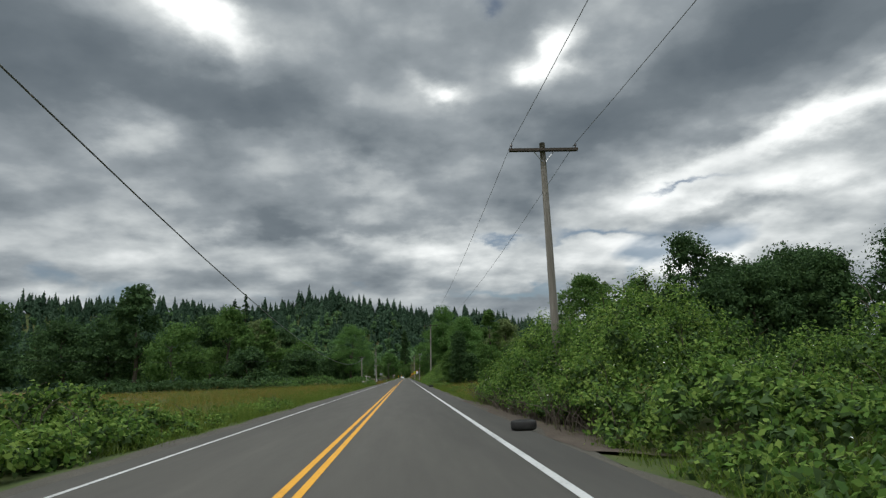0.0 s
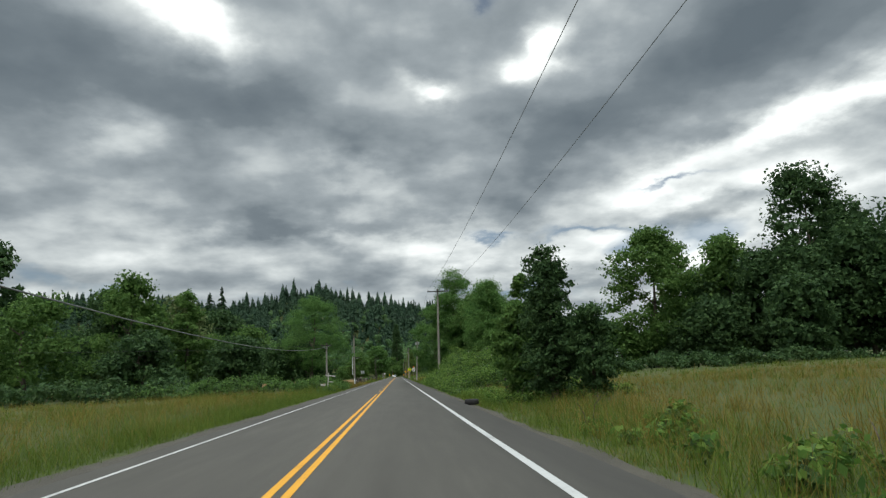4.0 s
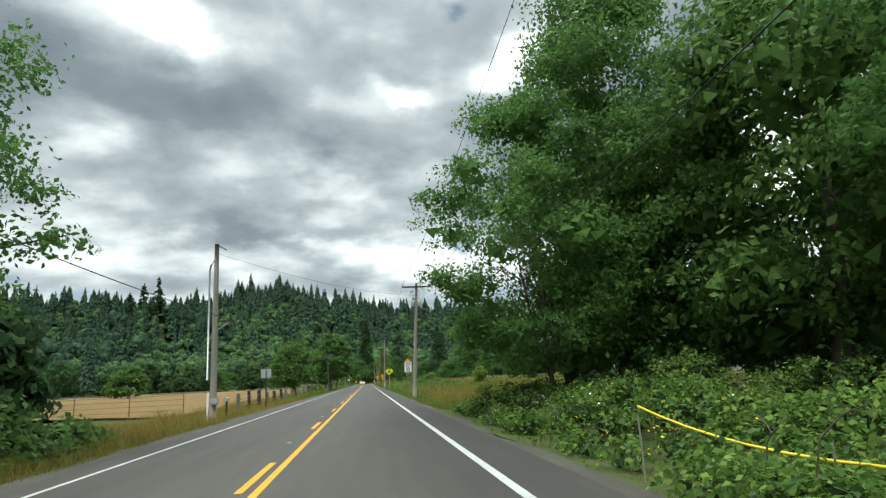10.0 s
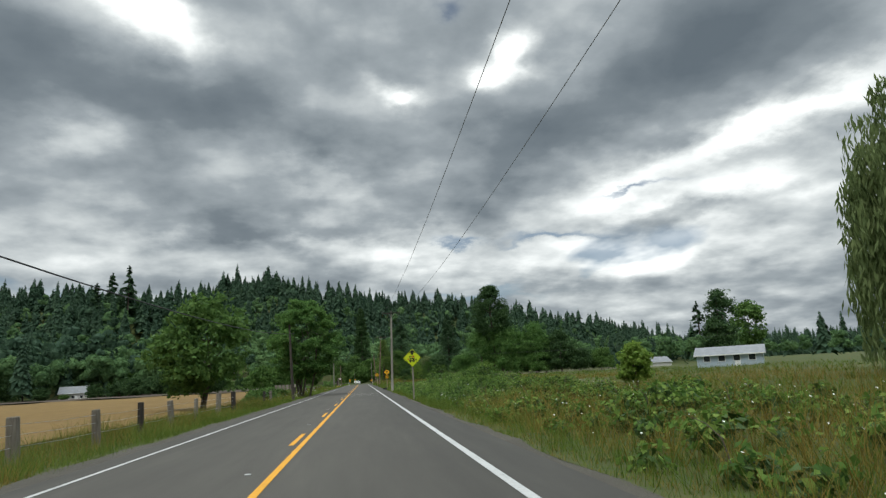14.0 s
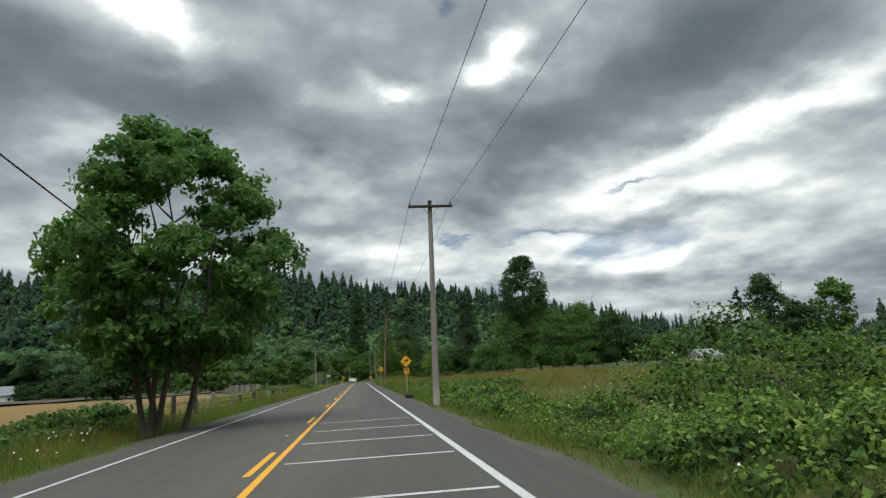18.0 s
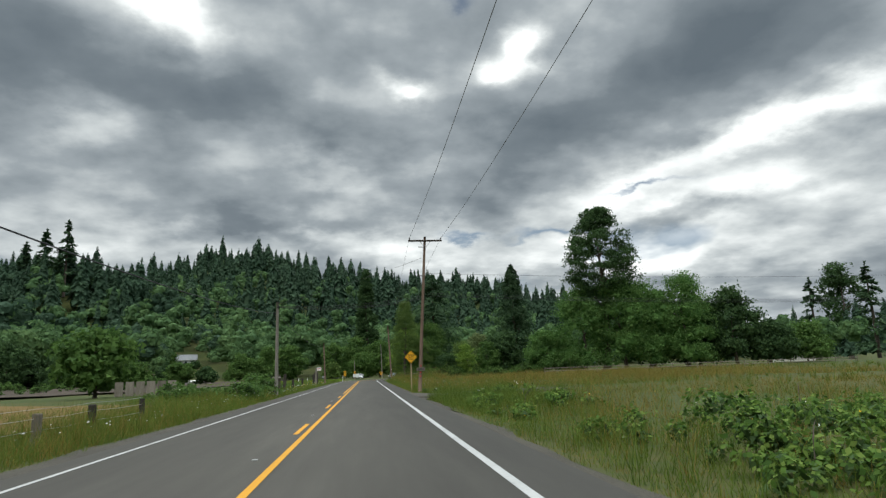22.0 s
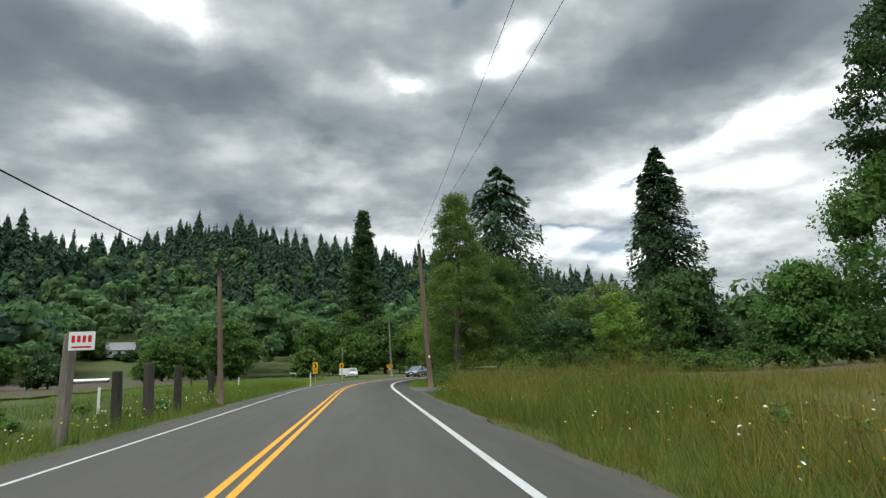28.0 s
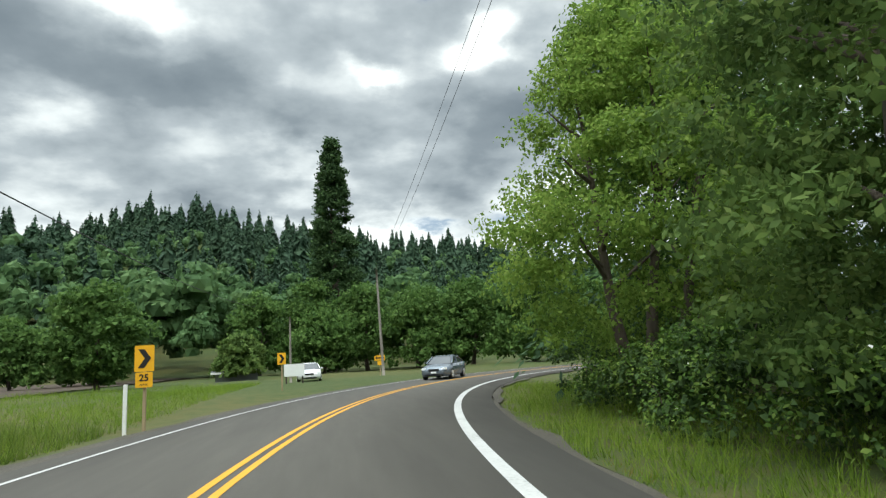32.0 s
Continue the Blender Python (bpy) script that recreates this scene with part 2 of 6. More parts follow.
M_LEAF_WILLOW = leafy("leaf_willow_grey_green", (0.09, 0.13, 0.05), (0.16, 0.21, 0.08), (0.25, 0.30, 0.13))
M_LEAF_BIRCH = leafy("leaf_birch_olive_green", (0.070, 0.118, 0.034), (0.128, 0.205, 0.054), (0.235, 0.31, 0.09), 0.5)
# mid leaf green, brightened to make up for missing light in dense crowns
M_LEAF_LIFTED = leafy("leaf_mid_green_lifted", (0.058, 0.128, 0.038), (0.108, 0.214, 0.056), (0.195, 0.312, 0.09), 0.5)
M_NEEDLE = leafy("conifer_needles", (0.03, 0.062, 0.032), (0.055, 0.105, 0.048), (0.095, 0.155, 0.07), 0.35)
M_BRAMBLE = leafy("bramble_leaf", (0.044, 0.095, 0.020), (0.103, 0.188, 0.034), (0.232, 0.32, 0.074), 0.43, island=0.6)
# darker than bramble leaf: shade inside the hedges put into the colour
M_INNER = material("hedge_gap_shade", [(0.3, (0.028, 0.058, 0.015)), (0.7, (0.060, 0.108, 0.027))], scale=3, rough=0.8, island=0.3)
M_BARK = material("bark_grey_brown", [(0.3, (0.05, 0.04, 0.03)), (0.7, (0.14, 0.115, 0.09))], scale=6, rough=0.95, bump=0.6, bump_scale=18, stretch=(3, 3, 0.6))
M_POLE = material("weathered_grey_pole_wood", [(0.25, (0.13, 0.115, 0.095)), (0.55, (0.24, 0.22, 0.19)), (0.8, (0.34, 0.31, 0.27))], scale=5, rough=0.9, bump=0.5, bump_scale=14, stretch=(6, 6, 0.35), objrand=0.15)
M_POLE_RED = material("reddish_brown_pole_wood", [(0.25, (0.082, 0.056, 0.042)), (0.55, (0.185, 0.125, 0.092)), (0.8, (0.27, 0.19, 0.145))], scale=5, rough=0.9, bump=0.5, bump_scale=14, stretch=(6, 6, 0.35))
M_DARKWOOD = material("dark_tarred_wood", [(0.3, (0.025, 0.022, 0.02)), (0.7, (0.075, 0.062, 0.05))], scale=6, rough=0.9, bump=0.4, bump_scale=16, stretch=(4, 4, 0.5), objrand=0.3)
M_GREYWOOD = material("bleached_fence_wood", [(0.3, (0.11, 0.095, 0.075)), (0.7, (0.27, 0.24, 0.2))], scale=6, rough=0.9, bump=0.5, bump_scale=16, stretch=(4, 4, 0.5), objrand=0.3)
M_PALEWOOD = material("pale_sign_post_wood", [(0.3, (0.27, 0.20, 0.12)), (0.7, (0.42, 0.33, 0.21))], scale=7, rough=0.85, bump=0.2, stretch=(4, 4, 0.4))
M_BLEACHED = material("sun_bleached_wood", [(0.3, (0.30, 0.28, 0.25)), (0.7, (0.50, 0.48, 0.44))], scale=6, rough=0.9, bump=0.4, bump_scale=16, stretch=(4, 4, 0.5))
M_WIRE = material("black_cable", [(0.3, (0.012, 0.012, 0.013)), (0.7, (0.03, 0.03, 0.032))], rough=0.6)
M_CABLE = material("weathered_grey_cable", [(0.3, (0.10, 0.105, 0.10)), (0.7, (0.16, 0.165, 0.16))], rough=0.6)
M_STEEL = material("galvanised_steel", [(0.3, (0.30, 0.31, 0.32)), (0.7, (0.46, 0.47, 0.48))], scale=8, rough=0.45, metallic=0.8)
M_TANK = material("grey_transformer_paint", [(0.3, (0.27, 0.28, 0.28)), (0.7, (0.40, 0.41, 0.41))], scale=5, rough=0.5)
M_INSUL = material("brown_porcelain", [(0.3, (0.05, 0.04, 0.036)), (0.7, (0.10, 0.08, 0.07))], rough=0.3)
M_RUBBER = material("black_rubber", [(0.3, (0.012, 0.012, 0.012)), (0.7, (0.035, 0.034, 0.032))], scale=9, rough=0.85, bump=0.3)
M_SIGN_Y = material("yellow_sign_sheeting", [(0.3, (0.72, 0.36, 0.015)), (0.7, (0.80, 0.42, 0.02))], scale=3, rough=0.45)
M_SIGN_LIME = material("lime_sign_sheeting", [(0.3, (0.50, 0.60, 0.012)), (0.7, (0.58, 0.68, 0.02))], scale=3, rough=0.45)
M_SIGN_O = material("orange_sign_sheeting", [(0.3, (0.78, 0.22, 0.02)), (0.7, (0.85, 0.27, 0.03))], scale=3, rough=0.45)
M_SIGN_W = material("white_sign_sheeting", [(0.3, (0.70, 0.71, 0.70)), (0.7, (0.80, 0.81, 0.80))], scale=3, rough=0.45)
M_SIGN_BACK = material("bare_aluminium_sign_back", [(0.3, (0.32, 0.34, 0.35)), (0.7, (0.45, 0.47, 0.48))], scale=5, rough=0.5, metallic=0.4)
M_BLACK = material("black_sign_ink", [(0.3, (0.012, 0.012, 0.012)), (0.7, (0.02, 0.02, 0.02))], rough=0.5)
M_RED = material("red_sign_ink", [(0.3, (0.50, 0.02, 0.02)), (0.7, (0.58, 0.03, 0.03))], rough=0.5)
M_SIDING = material("pale_blue_grey_siding", [(0.3, (0.33, 0.40, 0.46)), (0.7, (0.42, 0.49, 0.55))], scale=3, rough=0.7)
M_WALLW = material("off_white_house_wall", [(0.3, (0.55, 0.54, 0.50)), (0.7, (0.68, 0.67, 0.63))], scale=3, rough=0.8)
M_ROOF = material("grey_shingle_roof", [(0.3, (0.16, 0.17, 0.18)), (0.7, (0.28, 0.29, 0.30))], scale=8, rough=0.9, bump=0.4)
M_BRICK = material("grey_brown_chimney_brick", [(0.3, (0.20, 0.17, 0.15)), (0.7, (0.34, 0.30, 0.27))], scale=12, rough=0.9, bump=0.4)
M_TRIM = material("white_trim_paint", [(0.3, (0.68, 0.68, 0.66)), (0.7, (0.78, 0.78, 0.76))], rough=0.6)
M_GLASS = material("dark_window_glass", [(0.3, (0.02, 0.025, 0.03)), (0.7, (0.035, 0.04, 0.045))], rough=0.08, spec=0.6)
M_CAR_GREY = material("blue_grey_car_paint", [(0.3, (0.16, 0.19, 0.22)), (0.7, (0.20, 0.235, 0.265))], scale=2, rough=0.22, metallic=0.5, spec=0.6)
M_CAR_WHITE = material("white_car_paint", [(0.3, (0.70, 0.71, 0.72)), (0.7, (0.78, 0.79, 0.80))], scale=2, rough=0.25, spec=0.5)
M_FLOWER = material("yellow_flower_petals", [(0.3, (0.75, 0.50, 0.02)), (0.7, (0.85, 0.62, 0.05))], rough=0.7)
M_FLOWER_W = material("white_flower_petals", [(0.3, (0.65, 0.66, 0.60)), (0.7, (0.78, 0.78, 0.74))], rough=0.7)
M_TAPE = material("yellow_rope", [(0.3, (0.62, 0.46, 0.02)), (0.7, (0.75, 0.58, 0.05))], rough=0.6)
M_DIRT = material("bare_brown_earth", [(0.3, (0.045, 0.034, 0.025)), (0.7, (0.095, 0.073, 0.054))], scale=5, rough=0.95, bump=0.6)


# ---- mesh helpers ----
def finish(ob, mat, parent=None, label="", smooth=False):
    if mat:
        ob.data.materials.append(mat)
    if parent is not None:
        ob.parent = parent
    if label:
        ob["label"] = label
    if smooth:
        ob.data.polygons.foreach_set("use_smooth", [True] * len(ob.data.polygons))
    return ob


def part(name, bm, mat, parent=None, label="", smooth=False):
    """Links a bmesh as one mesh object, under a thing or a part."""
    me = bpy.data.meshes.new(name)
    bm.to_mesh(me)
    bm.free()
    return finish(new(name, me), mat, parent, label, smooth)


def thing(name, x, y, z, label, category, group="", turn=0.0):
    """An empty at a thing's base, to carry its parts."""
    ob = new(name)
    ob.empty_display_size = 0.2
    ob.matrix_basis = pose(x, y, z, 0, 0, turn)
    return tagged(ob, label, category, group)


def polys(name, V, mat, parent=None, label="", smooth=False):
    """A mesh of n separate polygons from an array (n, k, 3)."""
    n, k = V.shape[:2]
    me = bpy.data.meshes.new(name)
    me.vertices.add(n * k)
    me.vertices.foreach_set("co", np.ascontiguousarray(V, dtype=np.float32).ravel())
    me.loops.add(n * k)
    me.loops.foreach_set("vertex_index", np.arange(n * k, dtype=np.int32))
    me.polygons.add(n)
    me.polygons.foreach_set("loop_start", np.arange(0, n * k, k, dtype=np.int32))
    me.update(calc_edges=True)
    return finish(new(name, me), mat, parent, label, smooth)


def grid_mesh(name, X, Y, Z, mat, parent=None, smooth=True):
    """A sheet over arrays (rows, columns)."""
    r, c = X.shape
    me = bpy.data.meshes.new(name)
    co = np.stack([X, Y, Z], -1).reshape(-1, 3)
    idx = np.arange(r * c).reshape(r, c)
    f = np.stack([idx[:-1, :-1], idx[:-1, 1:], idx[1:, 1:], idx[1:, :-1]], -1).reshape(-1, 4)
    me.vertices.add(len(co))
    me.vertices.foreach_set("co", co.astype(np.float32).ravel())
    me.loops.add(f.size)
    me.loops.foreach_set("vertex_index", f.astype(np.int32).ravel())
    me.polygons.add(len(f))
    me.polygons.foreach_set("loop_start", np.arange(0, f.size, 4, dtype=np.int32))
    me.update(calc_edges=True)
    return finish(new(name, me), mat, parent, smooth=smooth)


def box(bm, x0, y0, z0, x1, y1, z1, bevel=0.0, m=None):
    ret = bmesh.ops.create_cube(bm, size=1.0)
    mat = Matrix.Translation(((x0 + x1) / 2, (y0 + y1) / 2, (z0 + z1) / 2)) @ Matrix.Diagonal((x1 - x0, y1 - y0, z1 - z0, 1))
    if m is not None:
        mat = m @ mat
    bmesh.ops.transform(bm, matrix=mat, verts=ret["verts"])
    if bevel:
        edges = list({e for v in ret["verts"] for e in v.link_edges})
        bmesh.ops.bevel(bm, geom=edges, offset=bevel, segments=2, affect="EDGES")
    return bm


def bx(*a, **k):
    return box(bmesh.new(), *a, **k)


def tube(bm, pts, radii, sides=8, cap=True):
    """A tapered tube along points."""
    rings = []
    pts = [Vector(p) for p in pts]
    for i, p in enumerate(pts):
        d = (pts[min(i + 1, len(pts) - 1)] - pts[max(i - 1, 0)]).normalized()
        a = d.cross(Vector((0, 0, 1)) if abs(d.z) < 0.9 else Vector((1, 0, 0))).normalized()
        b = d.cross(a)
        r = radii[i] if isinstance(radii, (list, tuple)) else radii
        rings.append([bm.verts.new(p + a * (r * math.cos(q)) + b * (r * math.sin(q))) for q in [2 * math.pi * k / sides for k in range(sides)]])
    for A, B in zip(rings, rings[1:]):
        for k in range(sides):
            bm.faces.new((A[k], A[(k + 1) % sides], B[(k + 1) % sides], B[k]))
    if cap:
        bm.faces.new(rings[0])
        bm.faces.new(rings[-1][::-1])
    return bm


def tb(*a, **k):
    return tube(bmesh.new(), *a, **k)


# ---- road line: straight north, then a curve to the right ----
CURVE0, KRATE, TURN_END = 412.1, 0.000445, radians(80)


def road_table():
    s, x, y, h, k = CURVE0, 0.0, CURVE0, 0.0, 0.0
    rows = [(-120.0, 0.0, -120.0, 0.0), (s, x, y, h)]
    while s < 640:
        k = min(k + KRATE * 1.0, 1 / 26) if h < TURN_END else 0.0
        h += k
        x, y, s = x + math.sin(h), y + math.cos(h), s + 1.0
        rows.append((s, x, y, h))
    return np.array(rows)


ROAD = road_table()


def on_road(s, off):
    """Plan places at stretch s and offset off to the right of the centre line."""
    s = np.asarray(s, float)
    x, y, h = (np.interp(s, ROAD[:, 0], ROAD[:, i]) for i in (1, 2, 3))
    return x + off * np.cos(h), y - off * np.sin(h)


def road_offset(x, y):
    """Signed distance from the centre line (right is positive)."""
    x, y = np.asarray(x, float), np.asarray(y, float)
    best = np.where(y < CURVE0, np.abs(x), 1e9)
    sign = np.where(x < 0, -1.0, 1.0)
    for s, rx, ry, h in ROAD[1::3]:
        d = np.hypot(x - rx, y - ry)
        sd = (x - rx) * math.cos(h) - (y - ry) * math.sin(h)
        near = d < best
        best = np.where(near, d, best)
        sign = np.where(near, np.where(sd < 0, -1.0, 1.0), sign)
    return best * sign


RIDGE_X = [-900, -540, -390, -320, -237, -165, -137, -90, -26, 32, 78, 138, 192, 246, 300, 345, 420, 900]
RIDGE_Z = [112, 110, 98, 94, 82, 90, 107, 100, 80, 75, 74, 62, 50, 38, 27, 14, 4, 2]


def hill_z(x, y):
    top = np.interp(x, RIDGE_X, RIDGE_Z)
    foot = np.interp(x, [-500, -150, 0, 150, 300], [500, 520, 560, 600, 650])
    u = np.clip((y - foot) / (900 - foot), 0, 1)
    back = np.clip((y - 900) / 400, 0, 1)
    spur = 30 * np.exp(-((x + 170) ** 2 + (y - 668) ** 2) / 2600)
    return top * (u ** 1.55) * (1 - 0.5 * back) + spur


def ground_z(x, y):
    x, y = np.asarray(x, float), np.asarray(y, float)
    d = road_offset(x, y)
    a = np.abs(d)
    z = np.interp(a, [0, 4.3, 5.0, 6.5, 8.5, 14, 4000], [-0.10, -0.10, -0.12, -0.30, -0.12, 0.0, 0.0])
    rise = np.clip((x - 12) / 60, 0, 1) * np.clip((y - 60) / 60, 0, 1) * np.clip((520 - y) / 60, 0, 1)
    far = np.clip((a - 9) / 12, 0, 1)
    bumps = 0.12 * np.sin(x * 0.31 + 1.3) * np.sin(y * 0.23) + 0.05 * np.sin(x * 1.1 + y * 0.7)
    return z + far * (0.5 * rise + bumps) + hill_z(x, y)


# ---- ground, road and fields ----
gx = np.unique(np.concatenate([np.linspace(-2600, -400, 23), np.linspace(-400, -60, 18), np.linspace(-60, -16, 23), np.linspace(-16, 24, 41), np.linspace(24, 80, 29), np.linspace(80, 500, 22), np.linspace(500, 3600, 24)]))
gy = np.unique(np.concatenate([np.linspace(-400, -20, 12), np.linspace(-20, 400, 106), np.linspace(400, 520, 81), np.linspace(520, 1000, 61), np.linspace(1000, 4200, 24)]))
GX, GY = np.meshgrid(gx, gy)
tagged(grid_mesh("ground", GX, GY, ground_z(GX, GY), M_GROUND), "rolling green and ochre meadow ground along the road", "ground", kind="structure")


def strip(name, s0, s1, o0, o1, z, mat, parent=None, step=6.0, thick=0.0, wobble=0.0, zfun=None):
    """A ribbon along the road between two offsets."""
    parts = [np.array([s0])]
    if s0 < CURVE0:
        parts.append(np.arange(s0, min(s1, CURVE0), step))
    if s1 > CURVE0:
        parts.append(np.arange(max(s0, CURVE0), s1, 1.5))
    s = np.unique(np.concatenate(parts + [np.array([s1])]))
    cols, zz = [], []
    k = 2 if not zfun else 5
    for i, o in enumerate(np.linspace(o0, o1, k)):
        w = wobble * np.sin(s * 0.9 + o0) * np.cos(s * 0.37) if (wobble and i in (0, k - 1)) else 0
        x, y = on_road(s, o + w)
        cols.append((x, y))
        zz.append(zfun(x, y) if zfun else np.full(len(s), z))
    X, Y = np.stack([c[0] for c in cols], 1), np.stack([c[1] for c in cols], 1)
    Z = np.stack(zz, 1)
    if thick:
        X = np.concatenate([X[:, :1], X, X[:, -1:]], 1)
        Y = np.concatenate([Y[:, :1], Y, Y[:, -1:]], 1)
        Z = np.concatenate([Z[:, :1] - thick, Z, Z[:, -1:] - thick], 1)
    return grid_mesh(name, X, Y, Z, mat, parent, smooth=False)


road = tagged(strip("road", -120, 620, -3.95, 4.5, 0.0, M_ASPHALT, thick=0.12), "grey asphalt two-lane country road, worn and patched", "road", kind="structure")
for s0, s1, a, b in ((-120, 620, -4.7, -3.9), (-120, 418, 4.45, 4.9), (418, 620, 4.45, 4.75)):
    tagged(strip("gravel_shoulder", s0, s1, a, b, 0, M_GRAVEL, step=2.0, wobble=0.22, zfun=lambda x, y: ground_z(x, y) + 0.055), "thin gravel shoulder beside the asphalt", "shoulder", kind="structure")
strip("edge_line", -120, 410, 3.38, 3.52, 0.006, M_WHITE, road)
strip("edge_line", 410, 620, 3.36, 3.56, 0.006, M_WHITE, road)
strip("edge_line", -120, 620, -3.35, -3.25, 0.006, M_WHITE, road)
strip("centre_line", -120, 620, 0.05, 0.17, 0.006, M_YELLOW, road)
strip("centre_line", -120, 105, -0.20, -0.08, 0.006, M_YELLOW, road)
strip("centre_line", 346, 620, -0.20, -0.08, 0.006, M_YELLOW, road)
for k in range(20):
    s = 111.9 + 11.92 * k
    if s < 340:
        strip("centre_dash", s, s + 3.3, -0.20, -0.08, 0.006, M_YELLOW, road)
# thin transverse lines across the lane
for s in (252.3, 256.1, 259.5, 262.8, 266.2):
    strip("transverse_line", s, s + 0.13, 0.3, 3.3, 0.005, M_WHITE, road)
# small pale road studs in the gaps
for k in range(19):
    x, y = on_road(119.2 + 11.92 * k, -0.32)
    part("road_stud", bx(float(x) - 0.05, float(y) - 0.05, 0.0, float(x) + 0.05, float(y) + 0.05, 0.018, bevel=0.006), M_WHITE, road)
tagged(strip("dirt_verge", 12, 37, 4.75, 6.6, 0, M_DIRT, step=1.0, wobble=0.25, zfun=lambda x, y: ground_z(x, y) + 0.065), "bare brown earth under the bramble hedge", "earth", kind="structure")


# ---- plants ----
def unit(v):
    return v / np.maximum(np.linalg.norm(v, axis=-1, keepdims=True), 1e-9)


def leaf_quads(r, P, N, size, aspect=1.5, spread=0.7):
    """Kite-shaped leaves at places P, facing roughly along N."""
    n = len(P)
    nn = unit(N + r.normal(0, spread, (n, 3)))
    t = unit(np.cross(nn, r.normal(0, 1, (n, 3))))
    b = np.cross(nn, t)
    s = (size * r.uniform(0.6, 1.35, n))[:, None]
    return np.stack([P - t * s * aspect * 0.5, P + b * s * 0.42 - t * s * 0.1 + nn * s * 0.10, P + t * s * aspect * 0.5, P - b * s * 0.42 - t * s * 0.1 + nn * s * 0.10], 1)


def leaf_tris(r, P, N, size, spread=0.7):
    """Small three-cornered leaf sprays for crowns that stay far off."""
    n = len(P)
    nn = unit(N + r.normal(0, spread, (n, 3)))
    t = unit(np.cross(nn, r.normal(0, 1, (n, 3))))
    b = np.cross(nn, t)
    s = (size * 1.12 * r.uniform(0.6, 1.35, n))[:, None]
    return np.stack([P + t * s * 0.65, P - t * s * 0.4 + b * s * 0.5, P - t * s * 0.4 - b * s * 0.5], 1)


def clumps(r, C, R, n, squash=0.75, fill=0.35):
    """Places and outward normals over lumps with centres C and radii R."""
    sub = 20
    d0 = unit(r.normal(0, 1, (len(C), sub, 3)))
    d0[..., 2] = np.where(d0[..., 2] < -0.35, -d0[..., 2] * 0.8, d0[..., 2])
    q = 1.08 - (fill + 0.2) * r.random((len(C), sub, 1)) ** 1.5
    S = C[:, None] + d0 * R[:, None, None] * q * np.array([1, 1, squash])
    k = r.choice(len(C), n, p=(R ** 2) / np.sum(R ** 2))
    j = r.integers(0, sub, n)
    p = S[k, j] + r.normal(0, 0.17, (n, 3)) * R[k][:, None] * np.array([1, 1, 0.7])
    return p, unit(d0[k, j] + r.normal(0, 0.25, (n, 3)))


def inner_fill(r, C, R, share, squash, mat, parent, name="inner_fill", per=26, size=None):
    """The dense inside of a bush or crown: larger leaves added to darken gaps."""
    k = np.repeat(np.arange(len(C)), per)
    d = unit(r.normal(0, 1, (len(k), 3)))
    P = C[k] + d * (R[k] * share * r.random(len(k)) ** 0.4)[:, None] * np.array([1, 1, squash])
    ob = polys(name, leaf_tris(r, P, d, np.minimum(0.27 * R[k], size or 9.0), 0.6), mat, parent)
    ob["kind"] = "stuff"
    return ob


PROFILES = {
    "round": lambda u: np.sqrt(np.maximum(1 - (2 * u - 1) ** 2, 0)) * (1.05 - 0.15 * u),
    "oval": lambda u: np.sin(np.pi * np.clip(u * 0.93 + 0.07, 0, 1)) ** 0.6 * (1.0 - 0.25 * u),
    "column": lambda u: np.clip(1.15 * np.sin(np.pi * np.clip(u * 0.9 + 0.1, 0, 1)) ** 0.5, 0, 1),
    "flat": lambda u: np.clip(0.75 + 0.9 * u - 1.3 * np.clip(u - 0.45, 0, 1) ** 1.2 * 1.8, 0.15, 1),
    "spire": lambda u: np.clip(1.25 * (1 - u) ** 0.62 * np.clip(0.62 + 1.6 * u, 0, 1), 0.05, 1),
    "pear": lambda u: np.clip(np.sin(np.pi * np.clip(u * 0.78 + 0.2, 0, 1)) ** 0.7 * np.interp(u, [0, 0.12, 0.3, 1], [0.55, 0.95, 1.05, 0.75]), 0.08, 1.1),
    "cone": lambda u: np.interp(u, [0, 0.12, 0.32, 0.6, 0.85, 1], [0.7, 0.95, 1.0, 0.78, 0.45, 0.12]),
    "bush": lambda u: np.sqrt(np.maximum(1 - u ** 2.2, 0)),
}


def crown_lumps(r, h0, h1, rad, n, profile, lump):
    u = r.random(n)
    R = PROFILES[profile](u) * rad
    a = r.uniform(0, 2 * np.pi, n)
    rho = R * np.sqrt(r.uniform(0.3, 1, n))
    C = np.stack([rho * np.cos(a), rho * np.sin(a), h0 + u * (h1 - h0)], 1)
    return C, lump * r.uniform(0.65, 1.3, n)


